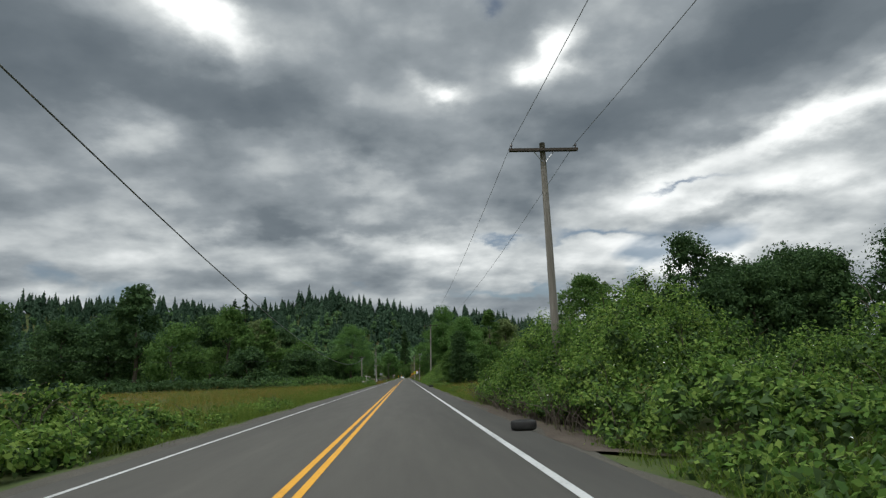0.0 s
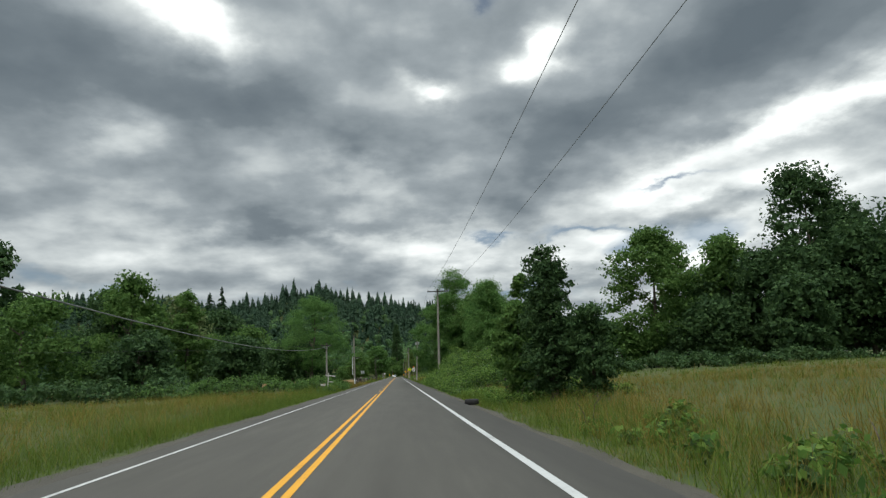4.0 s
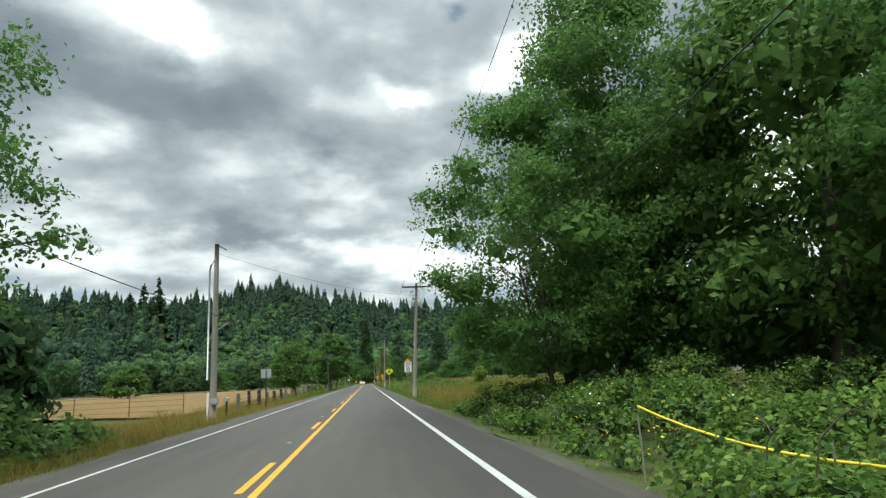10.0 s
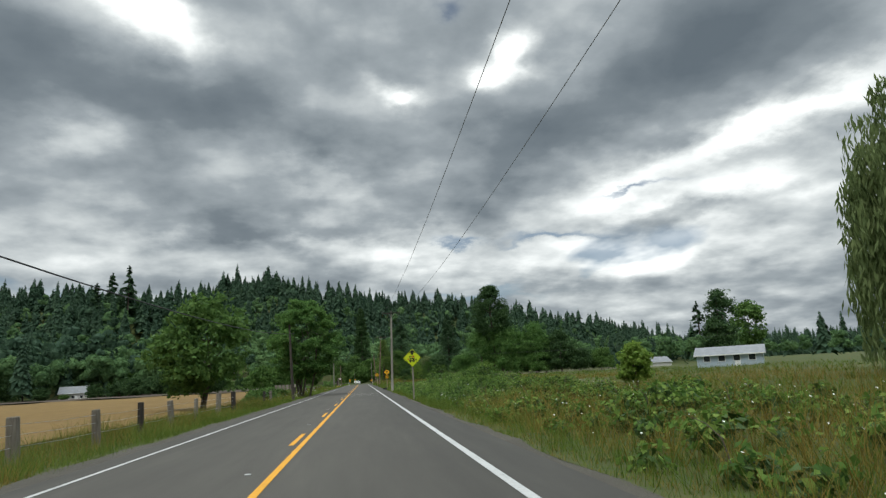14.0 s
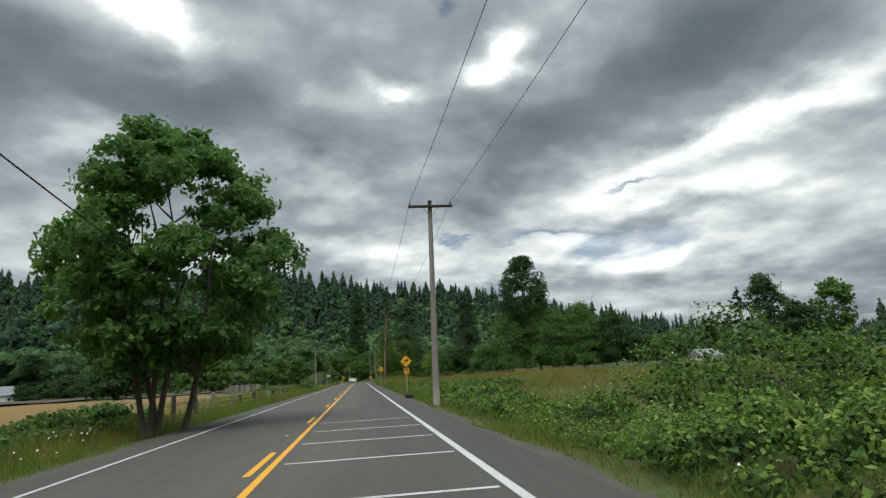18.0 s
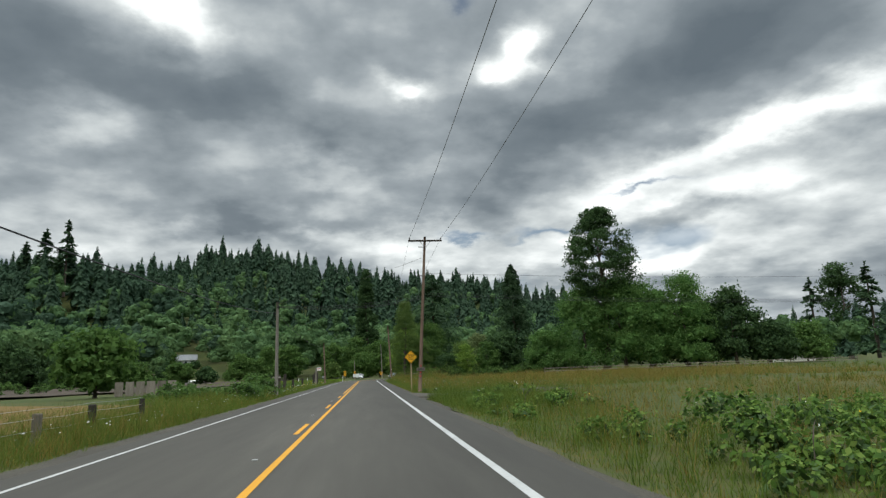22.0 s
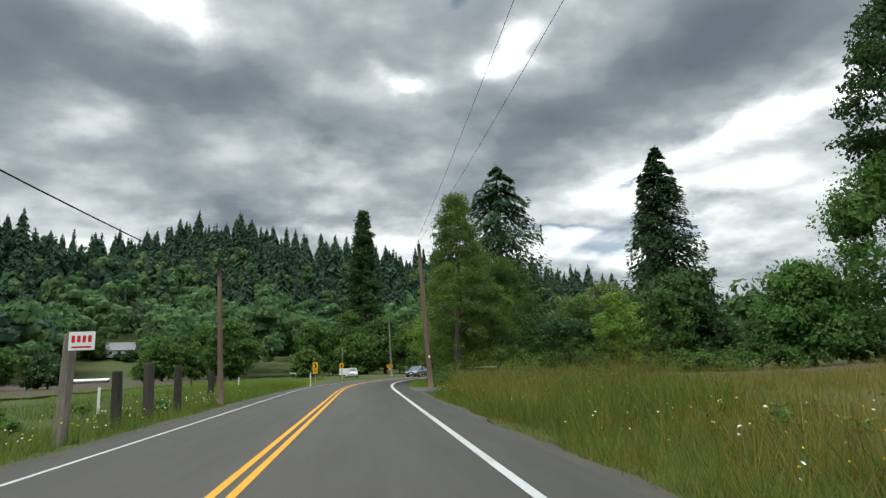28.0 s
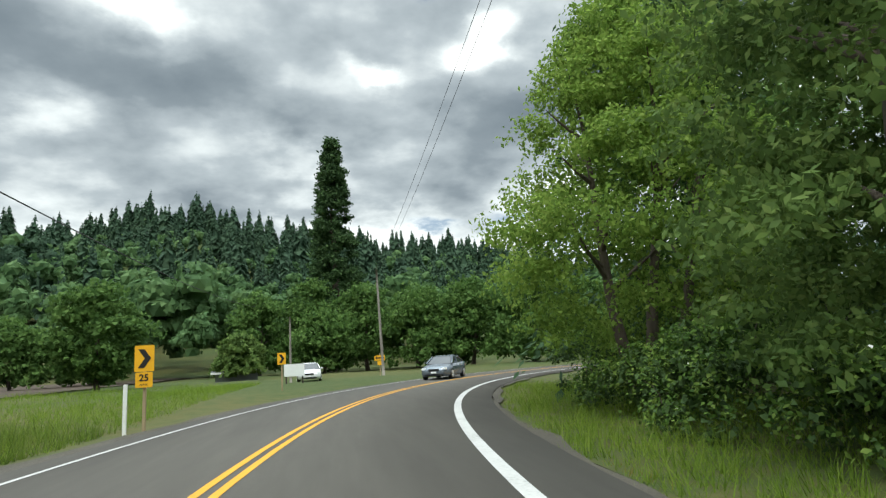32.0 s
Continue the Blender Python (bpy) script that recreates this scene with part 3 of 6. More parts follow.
def limb_tubes(r, h0, h1, rad, base_r, stems=1, limbs=7, lean=0.0):
    bm = bmesh.new()
    for sidx in range(stems):
        a0 = r.uniform(0, 6.28)
        off = 0.0 if stems == 1 else base_r * 2.2
        bxo, byo = off * math.cos(a0), off * math.sin(a0)
        sp = 0.0 if stems == 1 else rad * 0.35
        top = h0 + (h1 - h0) * 0.75
        pts = [(bxo + (sp * math.cos(a0) + lean) * t ** 1.3 + 0.06 * rad * math.sin(5 * t + a0), byo + sp * math.sin(a0) * t ** 1.3 + 0.05 * rad * math.cos(4 * t + a0), top * t) for t in (0, 0.08, 0.3, 0.55, 0.8, 1)]
        br = base_r / (stems ** 0.4)
        tube(bm, pts, [br * 1.35, br, br * 0.8, br * 0.55, br * 0.32, br * 0.1], 8)
        for j in range(limbs):
            t = r.uniform(0.3, 0.85)
            k = int(t * 5)
            p = Vector(pts[min(k, 4)]).lerp(Vector(pts[min(k + 1, 5)]), t * 5 - k)
            a = r.uniform(0, 6.28)
            L = rad * r.uniform(0.3, 0.62) * (1.05 - 0.7 * t)
            q = [p + Vector((L * w * math.cos(a), L * w * math.sin(a), L * (0.55 * w + 0.2 * w * w))) for w in (0, 0.35, 0.7, 1)]
            tube(bm, q, [br * 0.42, br * 0.28, br * 0.17, br * 0.05], 5, cap=False)
    return bm


def broadleaf(x, y, h, rad, mat, label, seed, h0=None, profile="round", n=6000, leaf=0.42, lumps=46, lump=None, stems=1, base=None, category="tree", group="", squash=0.75, name="tree", fill=0.45, aspect=1.5, limbs=7, scale_xy=(1, 1), bough=(), dense=False):
    """A broadleaved tree: trunk with limbs, crown of single leaves on uneven lumps."""
    r = np.random.default_rng(seed)
    z = float(ground_z(x, y)) - 0.05
    h0 = h * 0.22 if h0 is None else h0
    lump = rad * 0.34 if lump is None else lump
    t = thing(name, x, y, z, label, category, group)
    base = 0.02 * h + 0.05 if base is None else base
    wood = limb_tubes(r, h0, h, rad, base, stems, limbs)
    if bough:
        bx0, by0, bz0, _ = bough[-1]
        tube(wood, [(bx0 * u, by0 * u, 3.0 + (bz0 + 0.3 - 3.0) * u ** 0.6) for u in (0.05, 0.4, 0.75, 1.0)], [0.06, 0.045, 0.03, 0.012], 6)
    part("trunk", wood, M_BARK, t, smooth=True)
    far = leaf > 0.44
    n, leaf = (int(n * 0.95), leaf * 0.82) if far else (int(n * 1.25), leaf * 0.74)
    C, R = crown_lumps(r, h0 + lump * 0.6, h - lump * 0.55, max(rad - lump * 0.55, 0.1), lumps, profile, lump)
    C[:, 0] *= scale_xy[0]
    C[:, 1] *= scale_xy[1]
    if bough:
        C = np.concatenate([C, np.array([b_[:3] for b_ in bough])])
        R = np.concatenate([R, np.array([b_[3] for b_ in bough])])
    if far or dense:
        inner_fill(r, C, R, 0.6, squash, mat, t, "inner_crown")
    P, N = clumps(r, C, R, n, squash, fill)
    polys("crown", leaf_tris(r, P, N, leaf) if far else leaf_quads(r, P, N, leaf, aspect), mat, t)
    return t


def conifer(x, y, h, rad, label, seed, mat=None, h0=0.06, droop=0.35, n=90, sprays=26, leaf=0.5, category="conifer", power=0.9, ragged=0.25, name="conifer", base=None, group=""):
    """A conifer: straight trunk, whorls of drooping boughs with flat needle sprays."""
    r = np.random.default_rng(seed)
    z = float(ground_z(x, y)) - 0.05
    t = thing(name, x, y, z, label, category, group)
    b = base or h * 0.016
    part("trunk", tb([(0, 0, 0), (0.02 * rad, 0, h * 0.35), (0, 0.02 * rad, h * 0.7), (0, 0, h * 0.985)], [b * 1.3, b, b * 0.6, b * 0.08], 8), M_BARK, t, smooth=True)
    u = np.sort(r.random(n) ** 0.85)
    L = rad * (1 - u) ** power * r.uniform(1 - ragged, 1 + ragged, n) + 0.03 * rad
    a = r.uniform(0, 2 * np.pi, n)
    zb = h * (h0 + (1 - h0) * u)
    w = r.random((n, sprays)) ** 0.7
    side = r.normal(0, 0.16, (n, sprays)) * w
    px = L[:, None] * (w * np.cos(a)[:, None] - side * np.sin(a)[:, None])
    py = L[:, None] * (w * np.sin(a)[:, None] + side * np.cos(a)[:, None])
    pz = zb[:, None] - L[:, None] * droop * w ** 1.6 + L[:, None] * 0.22 * w + r.normal(0, 0.06, (n, sprays)) * L[:, None]
    P = np.stack([px, py, np.minimum(pz, h)], -1).reshape(-1, 3)
    out = np.stack([np.repeat(np.cos(a), sprays), np.repeat(np.sin(a), sprays), np.full(n * sprays, -droop)], 1)
    m = len(P)
    d = unit(out + r.normal(0, 0.35, (m, 3)))
    sdv = unit(np.cross(d, np.tile([0, 0, 1.0], (m, 1)) + r.normal(0, 0.35, (m, 3))))
    s = (leaf * r.uniform(0.6, 1.4, m))[:, None]
    V = np.stack([P - d * s * 0.5, P + sdv * s * 0.3, P + d * s * 0.8, P - sdv * s * 0.3], 1)
    tipn = 24
    zt = h * r.uniform(0.9, 1.02, tipn)
    T = np.stack([r.normal(0, 0.02 * rad, tipn), r.normal(0, 0.02 * rad, tipn), zt], 1)
    dt = unit(np.stack([r.normal(0, 0.5, tipn), r.normal(0, 0.5, tipn), np.full(tipn, 0.8)], 1))
    sdt = unit(np.cross(dt, r.normal(0, 1, (tipn, 3))))
    q = leaf * 0.7
    V = np.concatenate([V, np.stack([T - dt * q * 0.4, T + sdt * q * 0.2, T + dt * q * 0.7, T - sdt * q * 0.2], 1)])
    polys("foliage", V, mat or M_NEEDLE, t)
    return t


ICO = np.array([(0, 0, 1), (0.894, 0, 0.447), (0.276, 0.851, 0.447), (-0.724, 0.526, 0.447), (-0.724, -0.526, 0.447), (0.276, -0.851, 0.447),
                (0.724, 0.526, -0.447), (-0.276, 0.851, -0.447), (-0.894, 0, -0.447), (-0.276, -0.851, -0.447), (0.724, -0.526, -0.447), (0, 0, -1)])
ICO_F = np.array([(0, 1 + k, 1 + (k + 1) % 5) for k in range(5)] + [(1 + k, 6 + k, 1 + (k + 1) % 5) for k in range(5)] + [(1 + (k + 1) % 5, 6 + k, 6 + (k + 1) % 5) for k in range(5)])


def far_woods(name, label, XY, H, kind, seed, mat, leafn=70, fine=1.0):
    """Far trees joined in one mesh: each a solid inner crown under a few dozen leaf masses, or tiers of boughs round a core."""
    r = np.random.default_rng(seed)
    n = len(XY)
    z = ground_z(XY[:, 0], XY[:, 1])
    if kind == "conifer":
        u = r.random((n, leafn)) ** 0.8
        wide = r.uniform(0.17, 0.32, n)[:, None]
        rad = H[:, None] * wide * (1 - u) ** 0.85 + 0.2
        a = r.uniform(0, 6.283, (n, leafn))
        P = np.stack([rad * np.cos(a) * 0.6, rad * np.sin(a) * 0.6, H[:, None] * (0.1 + 0.9 * u)], -1)
        d = unit(np.stack([np.cos(a), np.sin(a), r.uniform(-1.3, -0.55, (n, leafn))], -1))
        sd = np.stack([-np.sin(a), np.cos(a), r.normal(0, 0.25, (n, leafn))], -1)
        s = (rad * 0.62 + 0.45)[..., None] * fine
        V = np.stack([P - d * s * 0.45 + sd * s * 0.8, P + d * s * 1.05, P - d * s * 0.45 - sd * s * 0.8], 2)
        ca = np.arange(7) * 0.8976 + r.uniform(0, 1, (n, 1))
        ring = np.stack([np.cos(ca) * wide * 0.62, np.sin(ca) * wide * 0.62, np.full((n, 7), 0.12)], -1) * r.uniform(0.75, 1.15, (n, 7, 1))
        tip = np.repeat(np.array([[[0, 0, 0.97]]]), n, 0).repeat(7, 1)
        core = np.stack([ring, np.roll(ring, -1, 1), tip], 2) * H[:, None, None, None]
    else:
        C = unit(r.normal(0, 1, (n, 9, 3))) * np.array([0.22, 0.22, 0.28]) * r.uniform(0.3, 1, (n, 9, 1)) + np.array([0, 0, 0.62])
        k = r.integers(0, 9, (n, leafn))
        cc = np.take_along_axis(C, k[..., None].repeat(3, 2), 1)
        d = unit(r.normal(0, 1, (n, leafn, 3)))
        d[..., 2] = np.abs(d[..., 2]) * 0.9 - 0.15
        P = (cc + d * 0.15) * H[:, None, None]
        nn = unit(d + r.normal(0, 0.3, d.shape))
        t = unit(np.cross(nn, r.normal(0, 1, d.shape)))
        b = np.cross(nn, t)
        s = (fine * H[:, None] * r.uniform(0.035, 0.075, (n, leafn)))[..., None]
        V = np.stack([P - t * s * 0.8 + b * s * 0.9, P + t * s * 1.2, P - t * s * 0.8 - b * s * 0.9], 2)
        blob = C[:, :5, None, :] + ICO * r.uniform(0.105, 0.14, (n, 5, 12, 1)) * np.array([1, 1, 0.95])
        core = (blob[:, :, ICO_F] * H[:, None, None, None, None]).reshape(n, -1, 3, 3)
    V = np.concatenate([V, core], 1) + np.stack([XY[:, 0], XY[:, 1], z], -1)[:, None, None, :]
    return tagged(polys(name, V.reshape(-1, 3, 3), mat), label, "woods", kind="stuff")


def scatter(r, n, x0, x1, y0, y1, ok=None):
    XY = np.stack([r.uniform(x0, x1, n), r.uniform(y0, y1, n)], 1)
    if ok is not None:
        XY = XY[ok(XY[:, 0], XY[:, 1])]
    return XY


def off_farm_sightline(x, y):
    """False over open ground on the camera's sightlines to the white farmhouse."""
    return (x < 1.7 - 129.7 * (y - 165) / 318) | (x > 1.6 - 114.6 * (y - 232) / 251) | (y > 488)


def off_house_sightline(x, y):
    """False in the woods' gap cut along camera sightlines to the white house."""
    left, right = -89.4 + 0.25 * (608 - y), -75.4 + 0.43 * (608 - y)
    return (x < left) | (x > right) | (y > 606)


# bluer than the near leaves: distance haze put into both colours
M_FAR_CON = leafy("hazed_conifer_needles", (0.027, 0.058, 0.036), (0.050, 0.094, 0.054), (0.084, 0.138, 0.074), 0.3, island=0.22, big=0.02, scale=0.13)
M_FAR_DEC = leafy("hazed_broadleaf_foliage", (0.046, 0.098, 0.042), (0.088, 0.164, 0.062), (0.160, 0.250, 0.090), 0.35, island=0.25, big=0.02, scale=0.10)
r0 = np.random.default_rng(21)
onhill = lambda x, y: (hill_z(x, y) > 3) & (y < 960)
XY = np.concatenate([scatter(r0, 2700, -520, 340, 570, 940, onhill), np.stack([r0.uniform(-620, 345, 300), r0.normal(900, 10, 300)], 1)])
XY = XY[(r0.random(len(XY)) < np.clip((XY[:, 1] - 560) / 250, 0.0, 0.95)) & off_house_sightline(XY[:, 0], XY[:, 1])]
far_woods("hillside_conifers", "dark conifer forest covering the hill", XY, (np.interp(XY[:, 1], [600, 850], [12, 19]) + 11 * r0.random(len(XY)) ** 1.5) * np.random.default_rng(61).choice([0.6, 0.8, 0.95, 1.08, 1.22], len(XY)), "conifer", 22, M_FAR_CON, 56)
XY = scatter(r0, 3000, -480, 320, 500, 880, lambda x, y: (hill_z(x, y) > 1) & off_house_sightline(x, y))
XY = XY[r0.random(len(XY)) < np.clip((900 - XY[:, 1]) / 320, 0.1, 1)]
far_woods("hillside_broadleaf_trees", "lighter green broadleaf trees mixed into the hill forest", XY, r0.uniform(11, 23, len(XY)), "leaf", 23, M_FAR_DEC, 85, 0.85)
# wooded flats at the hill's foot and behind the fields
XY = np.concatenate([scatter(r0, 210, -330, -60, 430, 560, lambda x, y: ((x < -152) | (y > 503)) & off_house_sightline(x, y)), scatter(r0, 70, -60, 60, 520, 580, lambda x, y: (np.abs(road_offset(x, y)) > 14) & off_house_sightline(x, y)), scatter(r0, 60, 75, 330, 480, 640),
                     scatter(r0, 70, -260, -105, 100, 240), scatter(r0, 60, -300, -120, 240, 420, lambda x, y: x < -150)])
far_woods("valley_trees", "broadleaf trees along the valley floor", XY, r0.uniform(9, 19, len(XY)), "leaf", 24, M_FAR_DEC, 220, 0.66)
XY = np.concatenate([scatter(np.random.default_rng(63), 60, -235, -150, 505, 600), scatter(r0, 120, -300, -60, 460, 620, lambda x, y: ((x < -152) | (y > 503)) & off_house_sightline(x, y)), scatter(r0, 60, -230, -100, 600, 700)])
far_woods("valley_dark_trees", "dark broadleaf trees at the foot of the hill", XY, np.where(np.arange(len(XY)) < 60, 1.55, 1.0) * r0.uniform(13, 23, len(XY)), "leaf", 27, M_FAR_CON, 250, 0.62)
XY = np.concatenate([scatter(r0, 60, -300, -120, 120, 330, lambda x, y: x < -120), scatter(r0, 46, -330, -110, 430, 560, off_house_sightline), scatter(r0, 30, 100, 420, 560, 720), scatter(r0, 60, -230, -120, 620, 720)])
far_woods("valley_conifers", "scattered tall conifers in the valley", XY, r0.uniform(18, 32, len(XY)), "conifer", 25, M_FAR_CON, 190, 0.6)
# tall trees along the back of the ploughed pasture
r8 = np.random.default_rng(62)
XY = np.concatenate([scatter(r8, 75, -175, -62, 512, 580, off_house_sightline), scatter(r8, 26, -60, -14, 528, 580, off_house_sightline), scatter(r8, 30, -150, -88, 470, 508, off_farm_sightline)])
far_woods("pasture_edge_trees", "tall rounded broadleaf trees along the back of the pasture", XY, r8.uniform(13, 22, len(XY)), "leaf", 28, M_FAR_DEC, 520, 0.54)
# far ridge on the right: oversized trees on flat ground, sized for the view
XY = np.stack([r0.uniform(900, 3300, 900), r0.uniform(2850, 3150, 900)], 1)
far_woods("distant_ridge_trees", "oversized hazy blue-green trees standing for a distant ridge", XY, r0.uniform(90, 150, len(XY)), "conifer", 26, M_FAR_CON, 24)

# ---- single trees ----
BL = broadleaf
# first stretch
BL(-66, 163, 27, 7, M_LEAF_DARK, "tall dark tree at the edge of the meadow", 101, profile="oval", n=4500, leaf=0.8)
for i, (tx, ty, th, tr_) in enumerate([(-95, 150, 22, 9), (-80, 185, 20, 9), (-52, 178, 20, 8), (-44, 190, 19, 8), (-58, 200, 21, 9), (-36, 196, 17, 7), (-105, 130, 22, 9), (-76, 170, 20, 9), (-112, 160, 24, 10), (-88, 172, 21, 9)]):
    BL(tx, ty, th, tr_, M_LEAF_DARK, "broad green tree in the wood beyond the meadow", 110 + i * 7, n=6500, leaf=0.6, lumps=70, h0=0.2, profile="bush", group="trees beyond the meadow")
BL(8.6, 83.2, 7.2, 1.25, M_LEAF_DARK, "dark ivy-clad column of a tree close to the shoulder", 120, n=16000, leaf=0.16, h0=0.2, profile="column", lumps=90, lump=0.6)
BL(9.9, 81.4, 4.0, 1.2, M_LEAF_DARK, "small dark bush beside the ivy-clad tree", 121, n=6000, leaf=0.16, h0=0.2, profile="oval", lumps=40, lump=0.5)
BL(7.7, 86.6, 5.2, 1.5, M_LEAF_MID, "bushy tree by the fence with sprouting top shoots", 123, n=12000, leaf=0.16, h0=0.2, profile="oval", lumps=60, lump=0.55)
for i, (tx, ty, th, tr_, m_) in enumerate([(80, 165, 39, 9, M_LEAF_DARK), (92, 172, 33, 10, M_LEAF_DARK), (104, 160, 32, 10, M_LEAF_DARK), (70, 178, 26, 8, M_LEAF_MID), (116, 168, 33, 10, M_LEAF_DARK), (88, 150, 26, 9, M_LEAF_DARK), (66, 150, 14, 5, M_LEAF_DARK), (130, 150, 34, 12, M_LEAF_DARK), (76, 160, 20, 8, M_LEAF_DARK), (96, 156, 27, 10, M_LEAF_DARK), (110, 152, 28, 10, M_LEAF_DARK), (122, 172, 30, 11, M_LEAF_DARK), (66, 181, 19, 8, M_LEAF_DARK), (73, 170, 22, 8, M_LEAF_DARK), (60, 168, 12, 6, M_LEAF_DARK), (84, 158, 24, 9, M_LEAF_DARK)]):
    BL(tx, ty, th, tr_, m_, "tall dark tree in the grove behind the meadow", 130 + i, n=8000, leaf=0.66, h0=0.3, profile="oval", lumps=90, lump=tr_ * 0.4, group="grove behind the meadow")
BL(53.5, 177, 27.8, 9.8, M_LEAF_MID, "large spreading green tree with airy crown", 140, n=17000, leaf=0.5, h0=1.5, lumps=120, lump=2.6)
BL(64, 190, 28, 4.2, M_LEAF_WILLOW, "tall pale cottonwood with thin crown", 141, n=5000, leaf=0.5, profile="oval")
BL(23.5, 162, 18, 2.8, M_LEAF_MID, "slender upright tree behind the hedge", 142, n=5000, leaf=0.46, profile="oval", h0=3)
BL(28, 165, 15.5, 4.2, M_LEAF_WILLOW, "pale airy tree behind the hedge", 143, n=5000, leaf=0.46, profile="oval")
BL(30, 158, 9, 4, M_LEAF_DARK, "low dark tree behind the hedge", 144, n=2800, leaf=0.5, h0=1)
for i, (tx, ty, th, tr_, m_) in enumerate([(30, 168, 9, 5, M_LEAF_DARK), (38, 174, 11, 5.5, M_LEAF_DARK), (46, 178, 10, 5.5, M_LEAF_MID), (57, 172, 9, 5.5, M_LEAF_DARK), (24, 172, 9, 4.5, M_LEAF_DARK)]):
    BL(tx, ty, th, tr_, m_, "low dark tree at the back of the meadow", 145 + i * 200, n=3600, leaf=0.5, h0=0.1, profile="bush", group="low trees behind the meadow")
for i, (tx, ty, th, tr_, m_) in enumerate([(-44, 268, 6.5, 4.2, M_LEAF_MID), (-84, 447.5, 7.5, 5, M_LEAF_DARK), (-76, 440, 7, 4.6, M_LEAF_DARK), (-65.6, 426, 9.5, 6, M_LEAF_DARK), (-93, 456, 6, 4, M_LEAF_DARK), (-34, 345, 6, 4, M_LEAF_DARK), (-140, 480, 15, 8.5, M_LEAF_DARK), (-128.5, 472, 5.5, 4, M_LEAF_DARK), (-109, 474, 6, 4.2, M_LEAF_DARK), (-119, 470, 2.2, 2.2, M_LEAF_MID), (-152, 472, 13, 8, M_LEAF_DARK), (-100, 362, 13, 7, M_LEAF_DARK), (-38, 462, 4.5, 3, M_LEAF_DARK), (-43, 458, 5.5, 3.4, M_LEAF_MID), (-48, 464, 5, 3.2, M_LEAF_DARK), (-54, 460, 6, 3.8, M_LEAF_MID), (-60, 466, 6.5, 4, M_LEAF_DARK), (-67, 462, 6, 3.8, M_LEAF_MID), (-75, 468, 7, 4.5, M_LEAF_DARK), (-24, 362, 6.5, 4, M_LEAF_MID), (-95, 512, 10, 6, M_LEAF_MID), (-112, 508, 8, 5, M_LEAF_MID), (-92, 512, 9, 5.5, M_LEAF_DARK), (-75, 508, 10, 6, M_LEAF_MID), (-104, 520, 8.5, 5, M_LEAF_DARK), (-86, 516, 9, 5.5, M_LEAF_MID)]):
    BL(tx, ty, th, tr_, m_, "rounded bushy tree at the far side of the field", 1300 + i, n=3000, leaf=0.5, h0=0.2, profile="round" if i % 2 else "bush", group="bushy trees across the field")
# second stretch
BL(11.6, 162, 18.8, 5.4, M_LEAF_LIFTED, "tall roadside tree with dense rounded crown", 150, n=42000, leaf=0.18, h0=0.8, profile="oval", lumps=150, lump=1.4, limbs=12)
BL(9.3, 162.6, 13.2, 5.9, M_LEAF_LIFTED, "spreading roadside tree overhanging the grass", 151, n=52000, leaf=0.14, h0=0.9, lumps=125, lump=1.15, dense=True, stems=6, limbs=13, base=0.14, bough=((-1.9, 4.2, 4.6, 0.7), (-2.6, 5.6, 4.2, 0.6), (-3.0, 6.5, 3.85, 0.5), (-3.3, 7.2, 3.6, 0.45)))
BL(15.5, 147.5, 14.6, 4.6, M_LEAF_LIFTED, "dark dense maple above the brambles", 152, n=30000, leaf=0.2, h0=0.8, dense=True, lumps=110, profile="oval")
BL(16, 156, 14.5, 5.4, M_LEAF_MID, "dark shady maple behind the brambles", 153, n=14000, leaf=0.27, dense=True, h0=0.6, lumps=80)
BL(17, 168, 15, 6.0, M_LEAF_MID, "dark tree with shaded lower limbs", 154, n=14000, leaf=0.27, dense=True, h0=1.5, lumps=80)
BL(14.5, 138, 6.6, 3.0, M_LEAF_MID, "green young tree above the brambles", 155, n=12000, leaf=0.22, h0=1, lumps=60)
BL(20, 139, 7.5, 3.5, M_LEAF_MID, "green tree behind the brambles", 156, n=4500, leaf=0.34, h0=0.3)
BL(-11.2, 152.5, 13.7, 5.3, M_LEAF_LIFTED, "tall roadside tree with open, see-through crown", 160, n=38000, leaf=0.15, h0=1.8, profile="round", lumps=84, lump=1.35, limbs=12,
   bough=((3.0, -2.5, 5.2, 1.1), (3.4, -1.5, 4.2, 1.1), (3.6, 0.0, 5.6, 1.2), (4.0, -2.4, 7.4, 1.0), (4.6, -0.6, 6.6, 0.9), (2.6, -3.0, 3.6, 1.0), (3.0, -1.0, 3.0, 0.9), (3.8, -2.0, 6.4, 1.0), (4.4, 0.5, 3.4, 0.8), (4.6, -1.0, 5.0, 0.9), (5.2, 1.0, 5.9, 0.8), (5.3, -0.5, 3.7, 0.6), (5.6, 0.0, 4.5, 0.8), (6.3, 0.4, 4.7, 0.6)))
BL(-14.5, 156, 7.8, 5.6, M_LEAF_DARK, "low dark tree below the tall one", 161, n=7500, leaf=0.4, h0=0.1, profile="bush")
BL(-11.6, 161, 4.6, 2.6, M_LEAF_DARK, "low dark roadside tree", 162, n=6500, leaf=0.36, h0=0.1, profile="bush")
